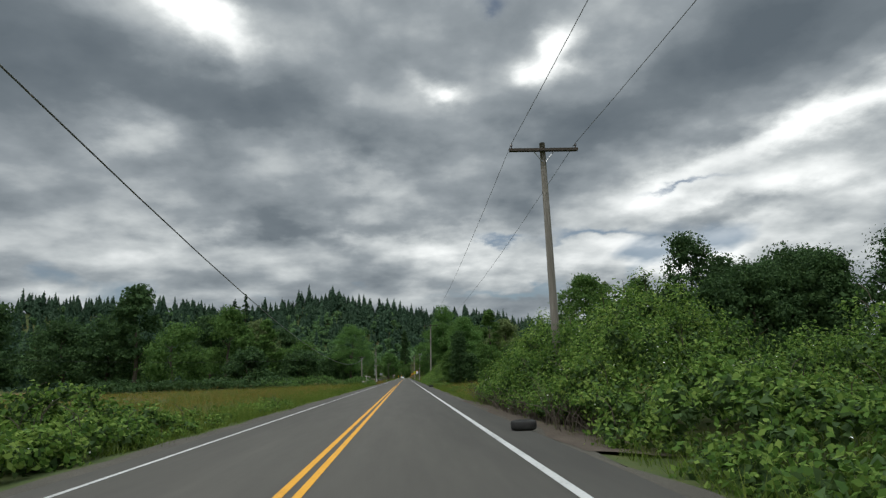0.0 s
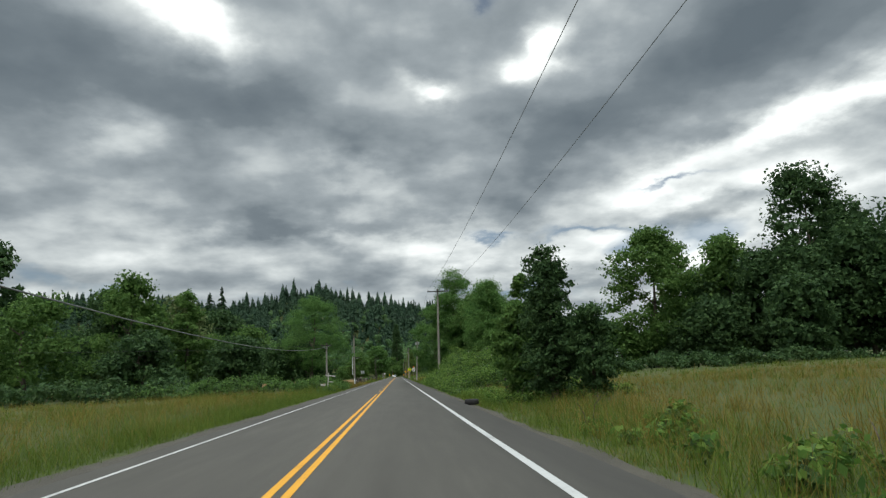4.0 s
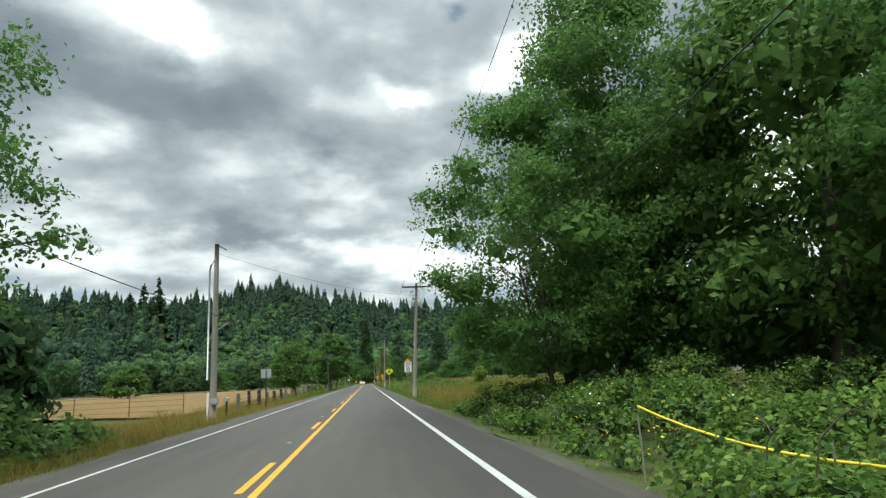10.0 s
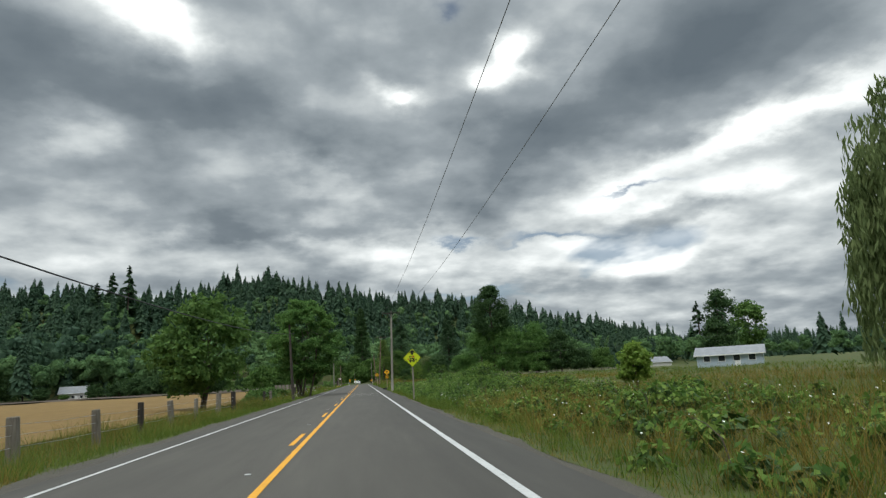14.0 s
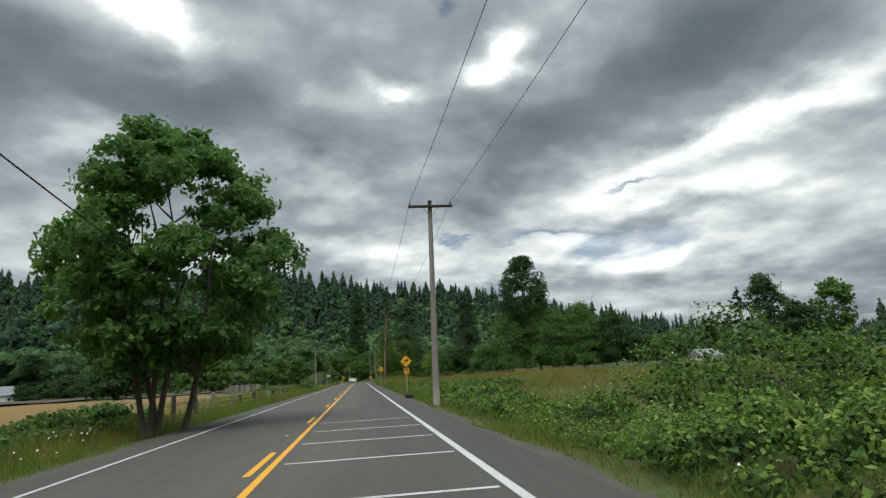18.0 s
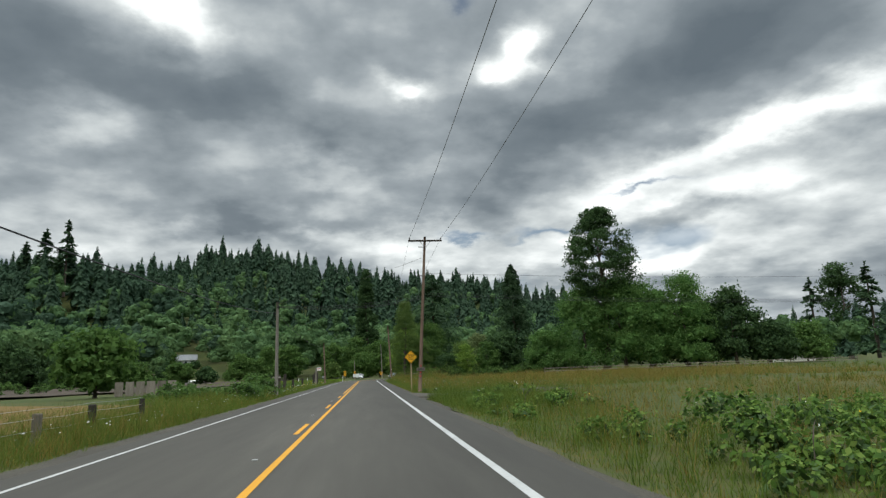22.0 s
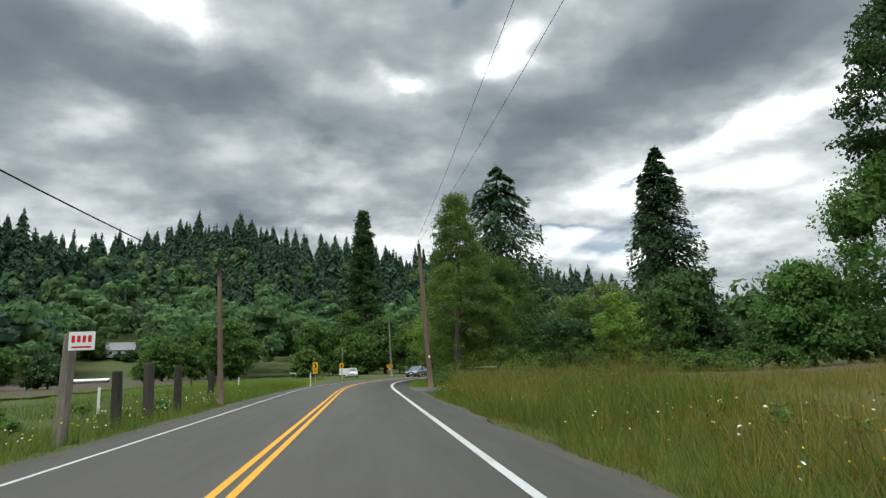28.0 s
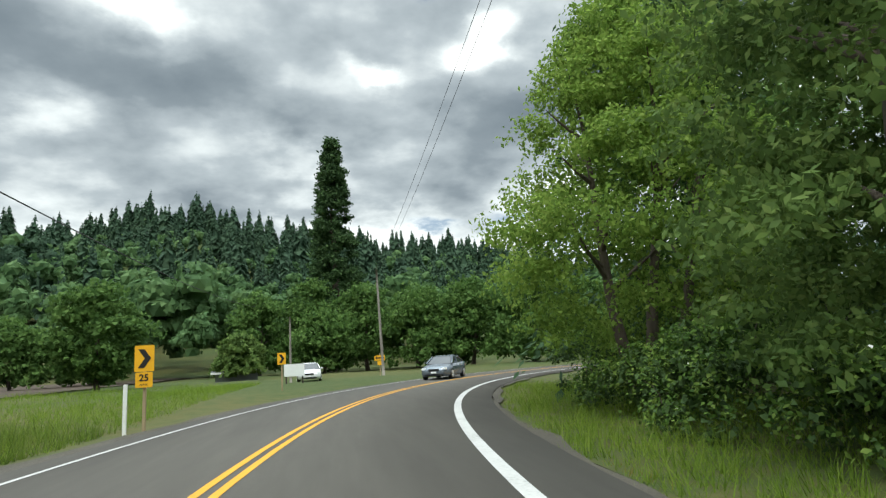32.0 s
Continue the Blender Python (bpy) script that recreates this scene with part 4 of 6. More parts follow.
for i, (tx, ty, th, tr_, m_) in enumerate([(-37, 172, 18.5, 5.5, M_LEAF_WILLOW), (-30, 166, 10, 6, M_LEAF_MID), (-24, 160, 9, 6, M_LEAF_DARK), (-27, 180, 12, 6.5, M_LEAF_MID), (-43, 163, 20.5, 7.5, M_LEAF_MID), (-33.5, 163, 17.3, 3.4, M_LEAF_MID), (-34, 146, 9, 6, M_LEAF_DARK), (-52, 150, 16, 8, M_LEAF_MID)]):
    BL(tx, ty, th, tr_, m_, "green tree in the thicket beyond the verge", 165 + i, n=5200, leaf=0.5, h0=0.3, profile="oval" if i in (0, 4, 5) else "bush", group="thicket trees")
# willow: hanging strands
wt_r = np.random.default_rng(171)
wil = thing("willow_tree", 35.2, 219, float(ground_z(35.2, 219)), "large weeping willow with hanging grey-green strands", "tree")
part("trunk", limb_tubes(wt_r, 3, 17, 8, 0.5, 2, 9), M_BARK, wil, smooth=True)
nb, per_b = 120, 10
ns = nb * per_b
ba, br_ = wt_r.uniform(0, 6.28, nb), 6.7 * np.sqrt(wt_r.uniform(0.02, 1, nb))
lobe = 1 + 0.10 * np.sin(3 * ba + 0.7) + 0.07 * np.sin(5 * ba + 2.0)
bt = 17.6 * (1 - (br_ / 9.2) ** 3.0) * wt_r.uniform(0.82, 1.04, nb)
bl = np.where(br_ > 3.8, bt - np.maximum(0.3 + 2.2 * wt_r.random(nb) + 1.6 * np.sin(2 * ba), 0.2), wt_r.uniform(2, 8, nb))
cx_, cy_ = np.repeat(br_ * lobe * np.cos(ba), per_b) + wt_r.normal(0, 0.42, ns), np.repeat(br_ * lobe * np.sin(ba), per_b) + wt_r.normal(0, 0.42, ns)
wa, wrad = np.arctan2(cy_, cx_), np.hypot(cx_, cy_)
wtop = np.repeat(bt, per_b) - np.abs(wt_r.normal(0, 0.5, ns))
wlen = np.maximum(np.repeat(bl, per_b) * wt_r.uniform(0.55, 1.03, ns), 0.8)
wu = wt_r.random((ns, 40))
WP = np.stack([wrad[:, None] * np.cos(wa)[:, None] * (1 + 0.06 * wu) + wt_r.normal(0, 0.14, (ns, 40)), wrad[:, None] * np.sin(wa)[:, None] * (1 + 0.06 * wu) + wt_r.normal(0, 0.14, (ns, 40)), wtop[:, None] - wlen[:, None] * wu], -1).reshape(-1, 3)
wd = unit(np.tile([0, 0, -1.0], (len(WP), 1)) + wt_r.normal(0, 0.25, WP.shape))
wsd = unit(np.cross(wd, wt_r.normal(0, 1, WP.shape)))
polys("crown", np.stack([WP - wd * 0.3, WP + wsd * 0.07, WP + wd * 0.42, WP - wsd * 0.07], 1), M_LEAF_WILLOW, wil)
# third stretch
BL(-5.2, 268.5, 11.5, 5.0, M_LEAF_LIFTED, "roadside maple with several stems and full crown", 180, n=36000, leaf=0.235, h0=1.7, profile="oval", stems=6, lumps=135, lump=0.85, base=0.22, limbs=9)
BL(-9.5, 239, 8, 3.6, M_LEAF_MID, "small green tree in the fence line", 181, n=6000, leaf=0.34, h0=0.6)
BL(17.5, 227.5, 2.7, 1.1, M_LEAF_LIGHT, "small bright green tree in the tall grass", 182, n=2600, leaf=0.22, h0=0.3, profile="oval")
BL(49.4, 420, 33.5, 7.8, M_LEAF_DARK, "tall lone tree with an oval crown above the hedge", 183, n=24000, leaf=0.38, h0=14, profile="pear", lumps=210, lump=1.7, limbs=16)
for i, (tx, ty, th, tr_, m_) in enumerate([(45, 421, 17, 6.8, M_LEAF_LIFTED), (52, 418.5, 18.5, 7.5, M_LEAF_LIFTED), (38, 424, 8.5, 4.5, M_LEAF_LIFTED), (57, 418, 18, 7, M_LEAF_LIFTED), (64, 416, 18.5, 7, M_LEAF_LIFTED), (73, 414, 15, 6.5, M_LEAF_DARK), (60, 422, 15, 6.5, M_LEAF_DARK), (69, 420, 14, 6.5, M_LEAF_DARK), (79, 412, 8.5, 5, M_LEAF_DARK), (88, 414, 8, 5, M_LEAF_MID), (30, 430, 9, 4.5, M_LEAF_DARK)]):
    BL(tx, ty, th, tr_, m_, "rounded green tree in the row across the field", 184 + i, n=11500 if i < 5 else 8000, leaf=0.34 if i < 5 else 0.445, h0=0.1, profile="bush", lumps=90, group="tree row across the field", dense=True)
BL(252, 600, 50, 14, M_LEAF_DARK, "broad dark tree far across the field", 195, n=6000, leaf=1.1, h0=5, lumps=70)
conifer(232, 598, 42, 11, "dark spreading conifer far across the field", 196, n=70, sprays=24, leaf=1.8)
conifer(206, 530, 39, 9, "tall dark conifer behind the grey house", 198, n=70, sprays=24, leaf=1.6)
BL(168, 445, 26, 8, M_LEAF_MID, "tall tree behind the grey house", 199, n=2500, leaf=1.0, h0=6)
BL(150, 440, 18, 8, M_LEAF_DARK, "dark tree behind the grey house", 200, n=2500, leaf=1.0, h0=2)
# last stretch
conifer(36.2, 443.7, 25.8, 6.6, "tall broad dark cedar", 210, droop=0.45, n=420, sprays=64, leaf=0.38, power=0.74, ragged=0.16)
conifer(40.5, 457, 26.5, 3.6, "narrow dark conifer beside the cedar", 211, droop=0.5, n=170, sprays=32, leaf=0.6, ragged=0.35)
conifer(17.3, 445.8, 24.2, 7.6, "tall conifer with long drooping boughs", 212, droop=0.6, n=230, sprays=80, leaf=0.38, power=0.62, ragged=0.5)
BL(9.5, 428.3, 16.0, 3.5, M_LEAF_BIRCH, "tall leafy birch beside the utility pole", 213, n=46000, leaf=0.135, h0=0.6, profile="cone", lumps=330, lump=0.7, limbs=12)
BL(12.4, 430.5, 8.6, 3.3, M_LEAF_BIRCH, "low spreading tree on the inside of the bend", 214, n=20000, leaf=0.15, h0=0.2, lumps=80, lump=0.8, profile="bush")
BL(10.2, 437.5, 11.6, 4.4, M_LEAF_LIGHT, "light green tree on the inside of the bend", 215, n=44000, leaf=0.13, h0=0.8, lumps=150, lump=0.9, profile="cone", stems=3, limbs=9)
BL(15, 440, 12.5, 4.8, M_LEAF_MID, "leafy tree deeper inside the bend", 216, n=22000, leaf=0.19, h0=0.3, lumps=80)
BL(21.3, 422.8, 6.4, 2.4, M_LEAF_LIGHT, "rounded yellow-green shrub tree", 217, n=4500, leaf=0.24, h0=0.2)
BL(26, 426, 7, 2.8, M_LEAF_MID, "green shrub tree in the field corner", 218, n=4000, leaf=0.28, h0=0.2)
BL(27, 439, 9.5, 4.2, M_LEAF_WILLOW, "soft olive tree before the conifers", 231, n=14000, leaf=0.22, h0=0.3, profile="bush", lumps=60)
BL(22.5, 436, 7.5, 3.6, M_LEAF_BIRCH, "small olive tree before the conifers", 232, n=12000, leaf=0.2, h0=0.3, profile="bush", lumps=50)
BL(17.5, 425, 4.8, 2.6, M_LEAF_DARK, "dusky shrub in the field corner", 219, n=3500, leaf=0.26, h0=0.2)
BL(1.6, 524, 38.6, 4.7, M_LEAF_DARK, "tall narrow poplar beyond the bend", 220, n=28000, leaf=0.42, h0=3, profile="spire", lumps=520, lump=1.0, dense=True)
BL(-97.5, 613, 13, 6.5, M_LEAF_DARK, "round dark tree beside the white house", 223, n=5000, leaf=0.6, h0=0.3)
for i, (tx, ty, th, tr_) in enumerate([(-87, 602, 3.0, 2.6), (-81, 603, 2.2, 2.2), (-76.5, 601, 3.6, 2.8), (-79, 606, 3.0, 2.2)]):
    BL(tx, ty, th, tr_, M_LEAF_DARK, "low dark bush before the white house", 2500 + i, n=1600, leaf=0.46, h0=0.1, profile="bush", group="bushes before the house", category="bush", name="bush")
BL(-20.7, 487, 10.4, 4.6, M_LEAF_MID, "rounded green tree in the pasture", 221, n=6500, leaf=0.45, h0=0.3)
for i, (tx, ty, th, tr_, m_) in enumerate([(-9, 515, 12, 5, M_LEAF_MID), (-2, 520, 14, 5.5, M_LEAF_MID), (6, 512, 12, 5.5, M_LEAF_MID), (13, 508, 11.5, 6, M_LEAF_MID), (20, 505, 11.5, 6, M_LEAF_MID), (27, 501, 11.5, 6, M_LEAF_MID), (34, 498, 10.5, 5.5, M_LEAF_MID), (42, 494, 11, 6, M_LEAF_DARK), (50, 490, 11, 6, M_LEAF_MID), (-30, 512, 11, 5.5, M_LEAF_MID), (-100, 505, 10, 5.5, M_LEAF_DARK), (-108, 500, 12, 6, M_LEAF_MID), (-9, 496, 5.2, 2.8, M_LEAF_BIRCH), (-38, 508, 9, 5, M_LEAF_MID), (0, 506, 8, 4.5, M_LEAF_MID)]):
    BL(tx, ty, th, tr_, m_, "leafy tree in the wall of green beyond the bend", 225 + i, n=8200, leaf=0.45, h0=0.1, profile="bush", lumps=80, group="trees beyond the bend")

# tall pair on the shoulder of the hill, bushes and trees along the valley road
conifer(-174, 661, 38, 8.5, "tall dark conifer standing out on the hillside", 240, n=80, sprays=22, leaf=1.7)
conifer(-163, 661, 43, 9.5, "tall dark conifer standing out on the hillside", 241, n=80, sprays=22, leaf=1.7)
conifer(-186, 665, 33, 8, "dark conifer on the hillside", 242, n=70, sprays=20, leaf=1.7)
# hedgerow bushes behind the pasture fence
r7 = np.random.default_rng(701)
for i in range(24):
    tx, ty = r7.uniform(-74, -24), r7.uniform(326, 478)
    if ty > 362:
        tx, ty = tx - 62, ty + 130
    th = r7.uniform(4.5, 9.5)
    if not off_farm_sightline(tx, ty) or not off_farm_sightline(tx - 5, ty) or not off_farm_sightline(tx + 5, ty):
        continue
    BL(tx, ty, th, th * r7.uniform(0.5, 0.68), M_LEAF_DARK if i % 3 else M_LEAF_MID, "dense bush in the hedgerows below the hill", 2400 + i, n=2600, leaf=0.5, h0=0.1, profile="bush", group="hedgerow bushes", category="bush", name="bush")


# ---- utility poles and wires ----
def utility_pole(x, y, h, r=0.14, arm=0.0, mat=None, lean=(0, 0), label="weathered grey wooden utility pole", arm_z=0.35, top_ins=False, group="utility poles"):
    """A tapered pole; arm: the crossarm's length with braces and two pin insulators."""
    z = float(ground_z(x, y)) - 0.15
    t = thing("utility_pole", x, y, z, label, "utility pole", group)
    n = 9
    pts = [(lean[0] * h * k / n, lean[1] * h * k / n, h * k / n) for k in range(n + 1)]
    part("shaft", tb(pts, [r * (1.15 - 0.42 * k / n) for k in range(n + 1)], 14), mat or M_POLE, t, smooth=True)
    if arm:
        lx, ly, za = lean[0] * h, lean[1] * h, h - arm_z
        part("crossarm", bx(lx - arm / 2, ly - r - 0.11, za - 0.06, lx + arm / 2, ly - r * 0.7, za + 0.06, bevel=0.012), M_DARKWOOD, t, "dark wooden crossarm")
        for sg in (-1, 1):
            part("brace", tb([(lx + sg * 0.42, ly - r - 0.06, za - 0.05), (lx + sg * 0.06, ly - r - 0.02, za - 0.5)], 0.018, 6), M_STEEL, t)
            part("insulator", tb([(lx + sg * (arm / 2 - 0.09), ly - r - 0.05, za + 0.05), (lx + sg * (arm / 2 - 0.09), ly - r - 0.05, za + 0.15), (lx + sg * (arm / 2 - 0.09), ly - r - 0.05, za + 0.17), (lx + sg * (arm / 2 - 0.09), ly - r - 0.05, za + 0.24)], [0.02, 0.025, 0.06, 0.035], 10), M_INSUL, t)
    if top_ins:
        part("insulator", tb([(lean[0] * h, lean[1] * h, h), (lean[0] * h, lean[1] * h, h + 0.18), (lean[0] * h, lean[1] * h, h + 0.2), (lean[0] * h, lean[1] * h, h + 0.3)], [0.02, 0.025, 0.06, 0.03], 10), M_INSUL, t)
    return t, z


def wire(p, q, sag, rad=0.008, label="thin overhead power line", n=22, mat=None):
    p, q = Vector(p), Vector(q)
    pts = []
    for k in range(n + 1):
        u = k / n
        v = p.lerp(q, u)
        v.z -= sag * 4 * u * (1 - u)
        pts.append(v)
    ob = part("overhead_wire", tb(pts, rad, 5), mat or M_WIRE, smooth=True)
    return tagged(ob, label, "wire", "overhead wires")


# main line along the right verge: x, y, top, crossarm length
POLES = [(7.1, -75.0, 10.3, 2.7), (7.15, 23.7, 10.35, 2.75), (7.25, 138.0, 12.5, 2.75), (6.1, 192.5, 9.55, 2.6), (5.65, 276.5, 10.45, 2.35), (6.25, 346.3, 11.75, 2.65)]
TIPS = []
for x, y, h, arm in POLES:
    tilt = {138.0: 0.026, 192.5: 0.055, 276.5: 0.02, 346.3: 0.061}.get(y, 0.0)
    x0 = x - tilt * h
    t, z = utility_pole(x0, y, h - float(ground_z(x, y)) + 0.15, 0.125 if y == 346.3 else 0.15, arm, M_POLE_RED if y == 346.3 else None, lean=(tilt, 0), label="brown wooden utility pole with red reflectors" if y == 346.3 else "weathered grey wooden utility pole")
    zt = h - 0.1
    TIPS.append(((x - arm / 2 + 0.09, y - 0.2, zt), (x + arm / 2 - 0.09, y - 0.2, zt)))
    if y == 192.5:
        ox = 0.43
        # pole-mounted transformer, cut-outs and drop wires
        hz = h - z
        for sx in (-0.26, 0.30):
            part("transformer_tank", tb([(ox + sx, -0.08, hz - 1.95), (ox + sx, -0.08, hz - 1.9), (ox + sx, -0.08, hz - 1.45), (ox + sx, -0.08, hz - 1.4)], [0.12, 0.16, 0.16, 0.11], 16), M_TANK, t, "grey transformer can", smooth=True)
            part("bushing", tb([(ox + sx, -0.08, hz - 1.4), (ox + sx, -0.08, hz - 1.25)], [0.04, 0.02], 8), M_INSUL, t)
        part("cut_out", tb([(ox + 0.62, -0.26, hz - 0.33), (ox + 0.66, -0.26, hz - 0.62)], 0.035, 8), M_INSUL, t)
        part("strain_insulator", tb([(ox -0.45, -0.2, hz - 0.72), (ox -0.2, -0.15, hz - 0.68)], 0.05, 8), M_INSUL, t)
        for dxw in (-0.35, -0.2, 0.25):
            part("drop_wire", tb([(ox + dxw, -0.2, hz - 0.45), (ox + dxw * 1.3, -0.3, hz - 0.9), (ox + dxw * 0.9, -0.15, hz - 1.3)], 0.008, 4), M_WIRE, t)
        for k in range(3):
            part("cable_bracket", tb([(ox -0.12, -0.14, hz - 2.15 - 0.25 * k), (ox -0.38 + 0.1 * k, -0.2, hz - 2.2 - 0.25 * k)], 0.02, 6), M_INSUL, t)
    if y == 346.3:
        hz = h - z
        part("number_board", bx(-0.20, -0.20, 1.80, 0.42, -0.165, 2.06, bevel=0.012), M_GREYWOOD, t, "grey wooden board with dark bars")
        for k in range(5):
            part("number_bar", bx(-0.10 + 0.095 * k, -0.208, 1.87, -0.045 + 0.095 * k, -0.2, 1.99), M_BLACK, t)
        for rz in (1.41, 1.70, 2.17):
            part("reflector", tb([(0.061 * rz, -0.13, rz), (0.061 * rz, -0.16, rz)], 0.05, 12), M_RED, t, "round red reflector")
        part("strain_insulator", tb([(0.2, -0.15, hz - 0.75), (0.75, -0.2, hz - 0.8)], 0.03, 8), M_INSUL, t)
        part("strain_insulator", tb([(0.16, -0.1, hz - 3.0), (0.6, -0.1, hz - 3.05)], 0.03, 8), M_INSUL, t)
tj, zj = utility_pole(6.4, 422.6, 10.9, 0.17, 0, M_POLE_RED, lean=(-0.055, 0.0), label="reddish brown leaning utility pole beside the bend", top_ins=True)
part("notice", bx(-0.14, -0.2, 2.4, -0.02, -0.185, 2.58), M_SIGN_W, tj, "small white notice")
tk, zk = utility_pole(5.9, 479, 9.7, 0.12, 0, lean=(-0.03, 0), label="thin pale utility pole beyond the bend", top_ins=True)
for (a0, a1), (b0, b1) in zip(TIPS, TIPS[1:]):
    L = b0[1] - a0[1]
    wire(a0, b0, L * 0.014, 0.011, mat=M_CABLE)
    wire(a1, b1, L * 0.014, 0.011, mat=M_CABLE)
jt = (6.4 - 0.6, 422.6, 11.0)
wire(TIPS[-1][0], jt, 1.0)
wire(TIPS[-1][1], (jt[0] + 0.12, jt[1], jt[2] - 0.25), 1.1)
wire(jt, (5.6, 479, 9.8), 0.7)
wire((jt[0] + 0.12, jt[1], jt[2] - 0.3), (5.7, 479, 9.5), 0.9)
# cables that cross the road
wire((7.25, 137.8, 9.1), (-34, 141, 9.0), 0.5, 0.012, "black service cable across the road")
wire((6.1, 192.3, 8.5), (-6.4, 173.4, 8.7), 0.5, 0.009, "thin service wire across the road")
wire((6.0, 192.3, 6.9), (-6.4, 173.4, 6.6), 0.3, 0.010, "thin service wire across the road")
wire((6.3, 192.3, 6.6), (52, 232, 4.6), 1.0, 0.012, "black service cable towards the houses")
wire((6.2, 192.3, 6.6), (7.5, 138.2, 6.6), 1.2, 0.014, "black cable along the verge")
for dzw in (0, 0.14, 0.24):
    wire((6.2, 346.2, 7.2 - dzw), (-5.3, 348.5, 6.85 - dzw * 0.4), 0.32 + dzw * 0.5, 0.014, "black cables across the road")
    wire((6.35, 346.2, 7.35 - dzw), (110, 352, 9.2 - dzw), 1.8, 0.012, "black cables across the field")
wire((6.2, 346.2, 10.2), (-5.3, 348.6, 7.0), 0.15, 0.009, "thin wire across the road")
wire((6.35, 346.2, 8.9), (110, 350, 11.0), 1.5, 0.010, "thin wire across the field")

# left-hand poles and their cable
LEFT = [(-8.3, 144.5, 6.3, 1.5), (-6.4, 173.4, 9.2, 0), (-5.1, 254.9, 7.2, 0), (-5.3, 348.6, 7.2, 0), (-5.5, 409.5, 6.9, 0)]
for i, (x, y, h, arm) in enumerate(LEFT):
    ln = (0, 0, -0.045, 0, -0.035)[i]
    mt = (M_POLE, M_POLE, M_DARKWOOD, M_POLE, M_POLE_RED)[i]
    t, z = utility_pole(x, y, h - float(ground_z(x, y)) + 0.15, 0.13 if i != 1 else 0.16, arm, mt, (ln, 0), label=("grey wooden pole with a crossarm", "tall grey wooden pole with conduit and meter box", "dark wooden pole by the fence", "pale grey wooden pole among the bushes", "reddish brown wooden pole beside the pasture")[i])
    if i == 1:
        hz = h - z
        part("conduit", tb([(-0.34, 0.05, 2.3), (-0.36, 0.05, hz - 1.5), (-0.3, 0.02, hz - 1.2), (-0.1, 0, hz - 0.9)], 0.05, 8), M_STEEL, t, "grey metal conduit", smooth=True)
        part("side_arm", bx(0.1, -0.05, hz - 4.3, 0.98, 0.05, hz - 4.2), M_DARKWOOD, t)
        part("arm_brace", tb([(0.1, 0, hz - 4.75), (0.7, 0, hz - 4.3)], 0.02, 6), M_STEEL, t)
        part("meter_box", bx(-0.05, -0.42, 1.05, 0.32, -0.16, 1.35, bevel=0.02), M_TANK, t, "grey meter box")
        part("strain_insulator", tb([(0.12, -0.05, hz - 0.1), (0.55, -0.15, hz - 0.35)], 0.035, 8), M_INSUL, t)
wire((-5.8, 5, 8.05), (-7.7, 144.4, 6.0), 3.53, 0.022, "grey communication cable along the verge", mat=M_CABLE)
utility_pole(-5.8, 5, 8.5, 0.13, label="grey wooden pole on the verge")
wire((-8.9, 144.4, 6.0), (-60, 95, 6.2), 0.8, 0.016, "black cable towards the wood")
wire((-8.3, 144.5, 6.0), (-5.5, 173.4, 5.0), 0.3, 0.018, "black cable along the verge")
wire((-5.6, 173.4, 4.8), (-4.95, 254.9, 6.3), 1.3, 0.020, "black cable along the fence")
wire((-5.2, 254.9, 6.3), (-5.4, 348.6, 6.3), 1.97, 0.020, "black cable along the fence")
wire((-5.4, 348.6, 6.35), (-5.4, 409.5, 6.2), 0.86, 0.020, "black cable along the fence")
wire((-5.3, 409.5, 6.25), (-7.8, 500, 8.6), 1.17, 0.020, "black cable along the pasture")


# ---- signs ----
def outline(name, pts, y0, y1, mat, parent, label="", bevel=0.0):
    """A flat plate with the outline pts (x, z) between depths y0 and y1."""
    bm = bmesh.new()
    vs = [bm.verts.new((px, y0, pz)) for px, pz in pts]
    f = bm.faces.new(vs)
    ret = bmesh.ops.extrude_face_region(bm, geom=[f])
    bmesh.ops.translate(bm, vec=(0, y1 - y0, 0), verts=[e for e in ret["geom"] if isinstance(e, bmesh.types.BMVert)])
    bmesh.ops.recalc_face_normals(bm, faces=bm.faces)
    return part(name, bm, mat, parent, label)


def rounded(w, h, r, cx=0.0, cz=0.0, turn=0.0, k=5):
    pts = []
    for qx, qz, a0 in ((1, 1, 0), (-1, 1, 90), (-1, -1, 180), (1, -1, 270)):
        for j in range(k):
            a = radians(a0 + 90 * j / (k - 1))
            pts.append((qx * (w / 2 - r) + r * math.cos(a), qz * (h / 2 - r) + r * math.sin(a)))
    c, s = math.cos(radians(turn)), math.sin(radians(turn))
    return [(cx + c * a - s * b, cz + s * a + c * b) for a, b in pts]


def lettering(text, size, x, y, z, mat, parent, bold=0.0):
    cu = bpy.data.curves.new("lettering", "FONT")
    cu.body, cu.size, cu.align_x, cu.align_y, cu.extrude, cu.offset = text, size, "CENTER", "CENTER", 0.001, bold
    tmp = bpy.data.objects.new("lettering_source", cu)
    scene.collection.objects.link(tmp)
    me = bpy.data.meshes.new_from_object(tmp.evaluated_get(bpy.context.evaluated_depsgraph_get()))
    bpy.data.objects.remove(tmp)
    ob = new("lettering", me)
    ob.matrix_basis = pose(x, y, z, 90, 0, 0)
    return finish(ob, mat, parent)


def sign_post(t, h, mat=None, w=0.09, y=0.05):
    return part("post", bx(-w / 2, y, -0.3, w / 2, y + w, h, bevel=0.008), mat or M_PALEWOOD, t)


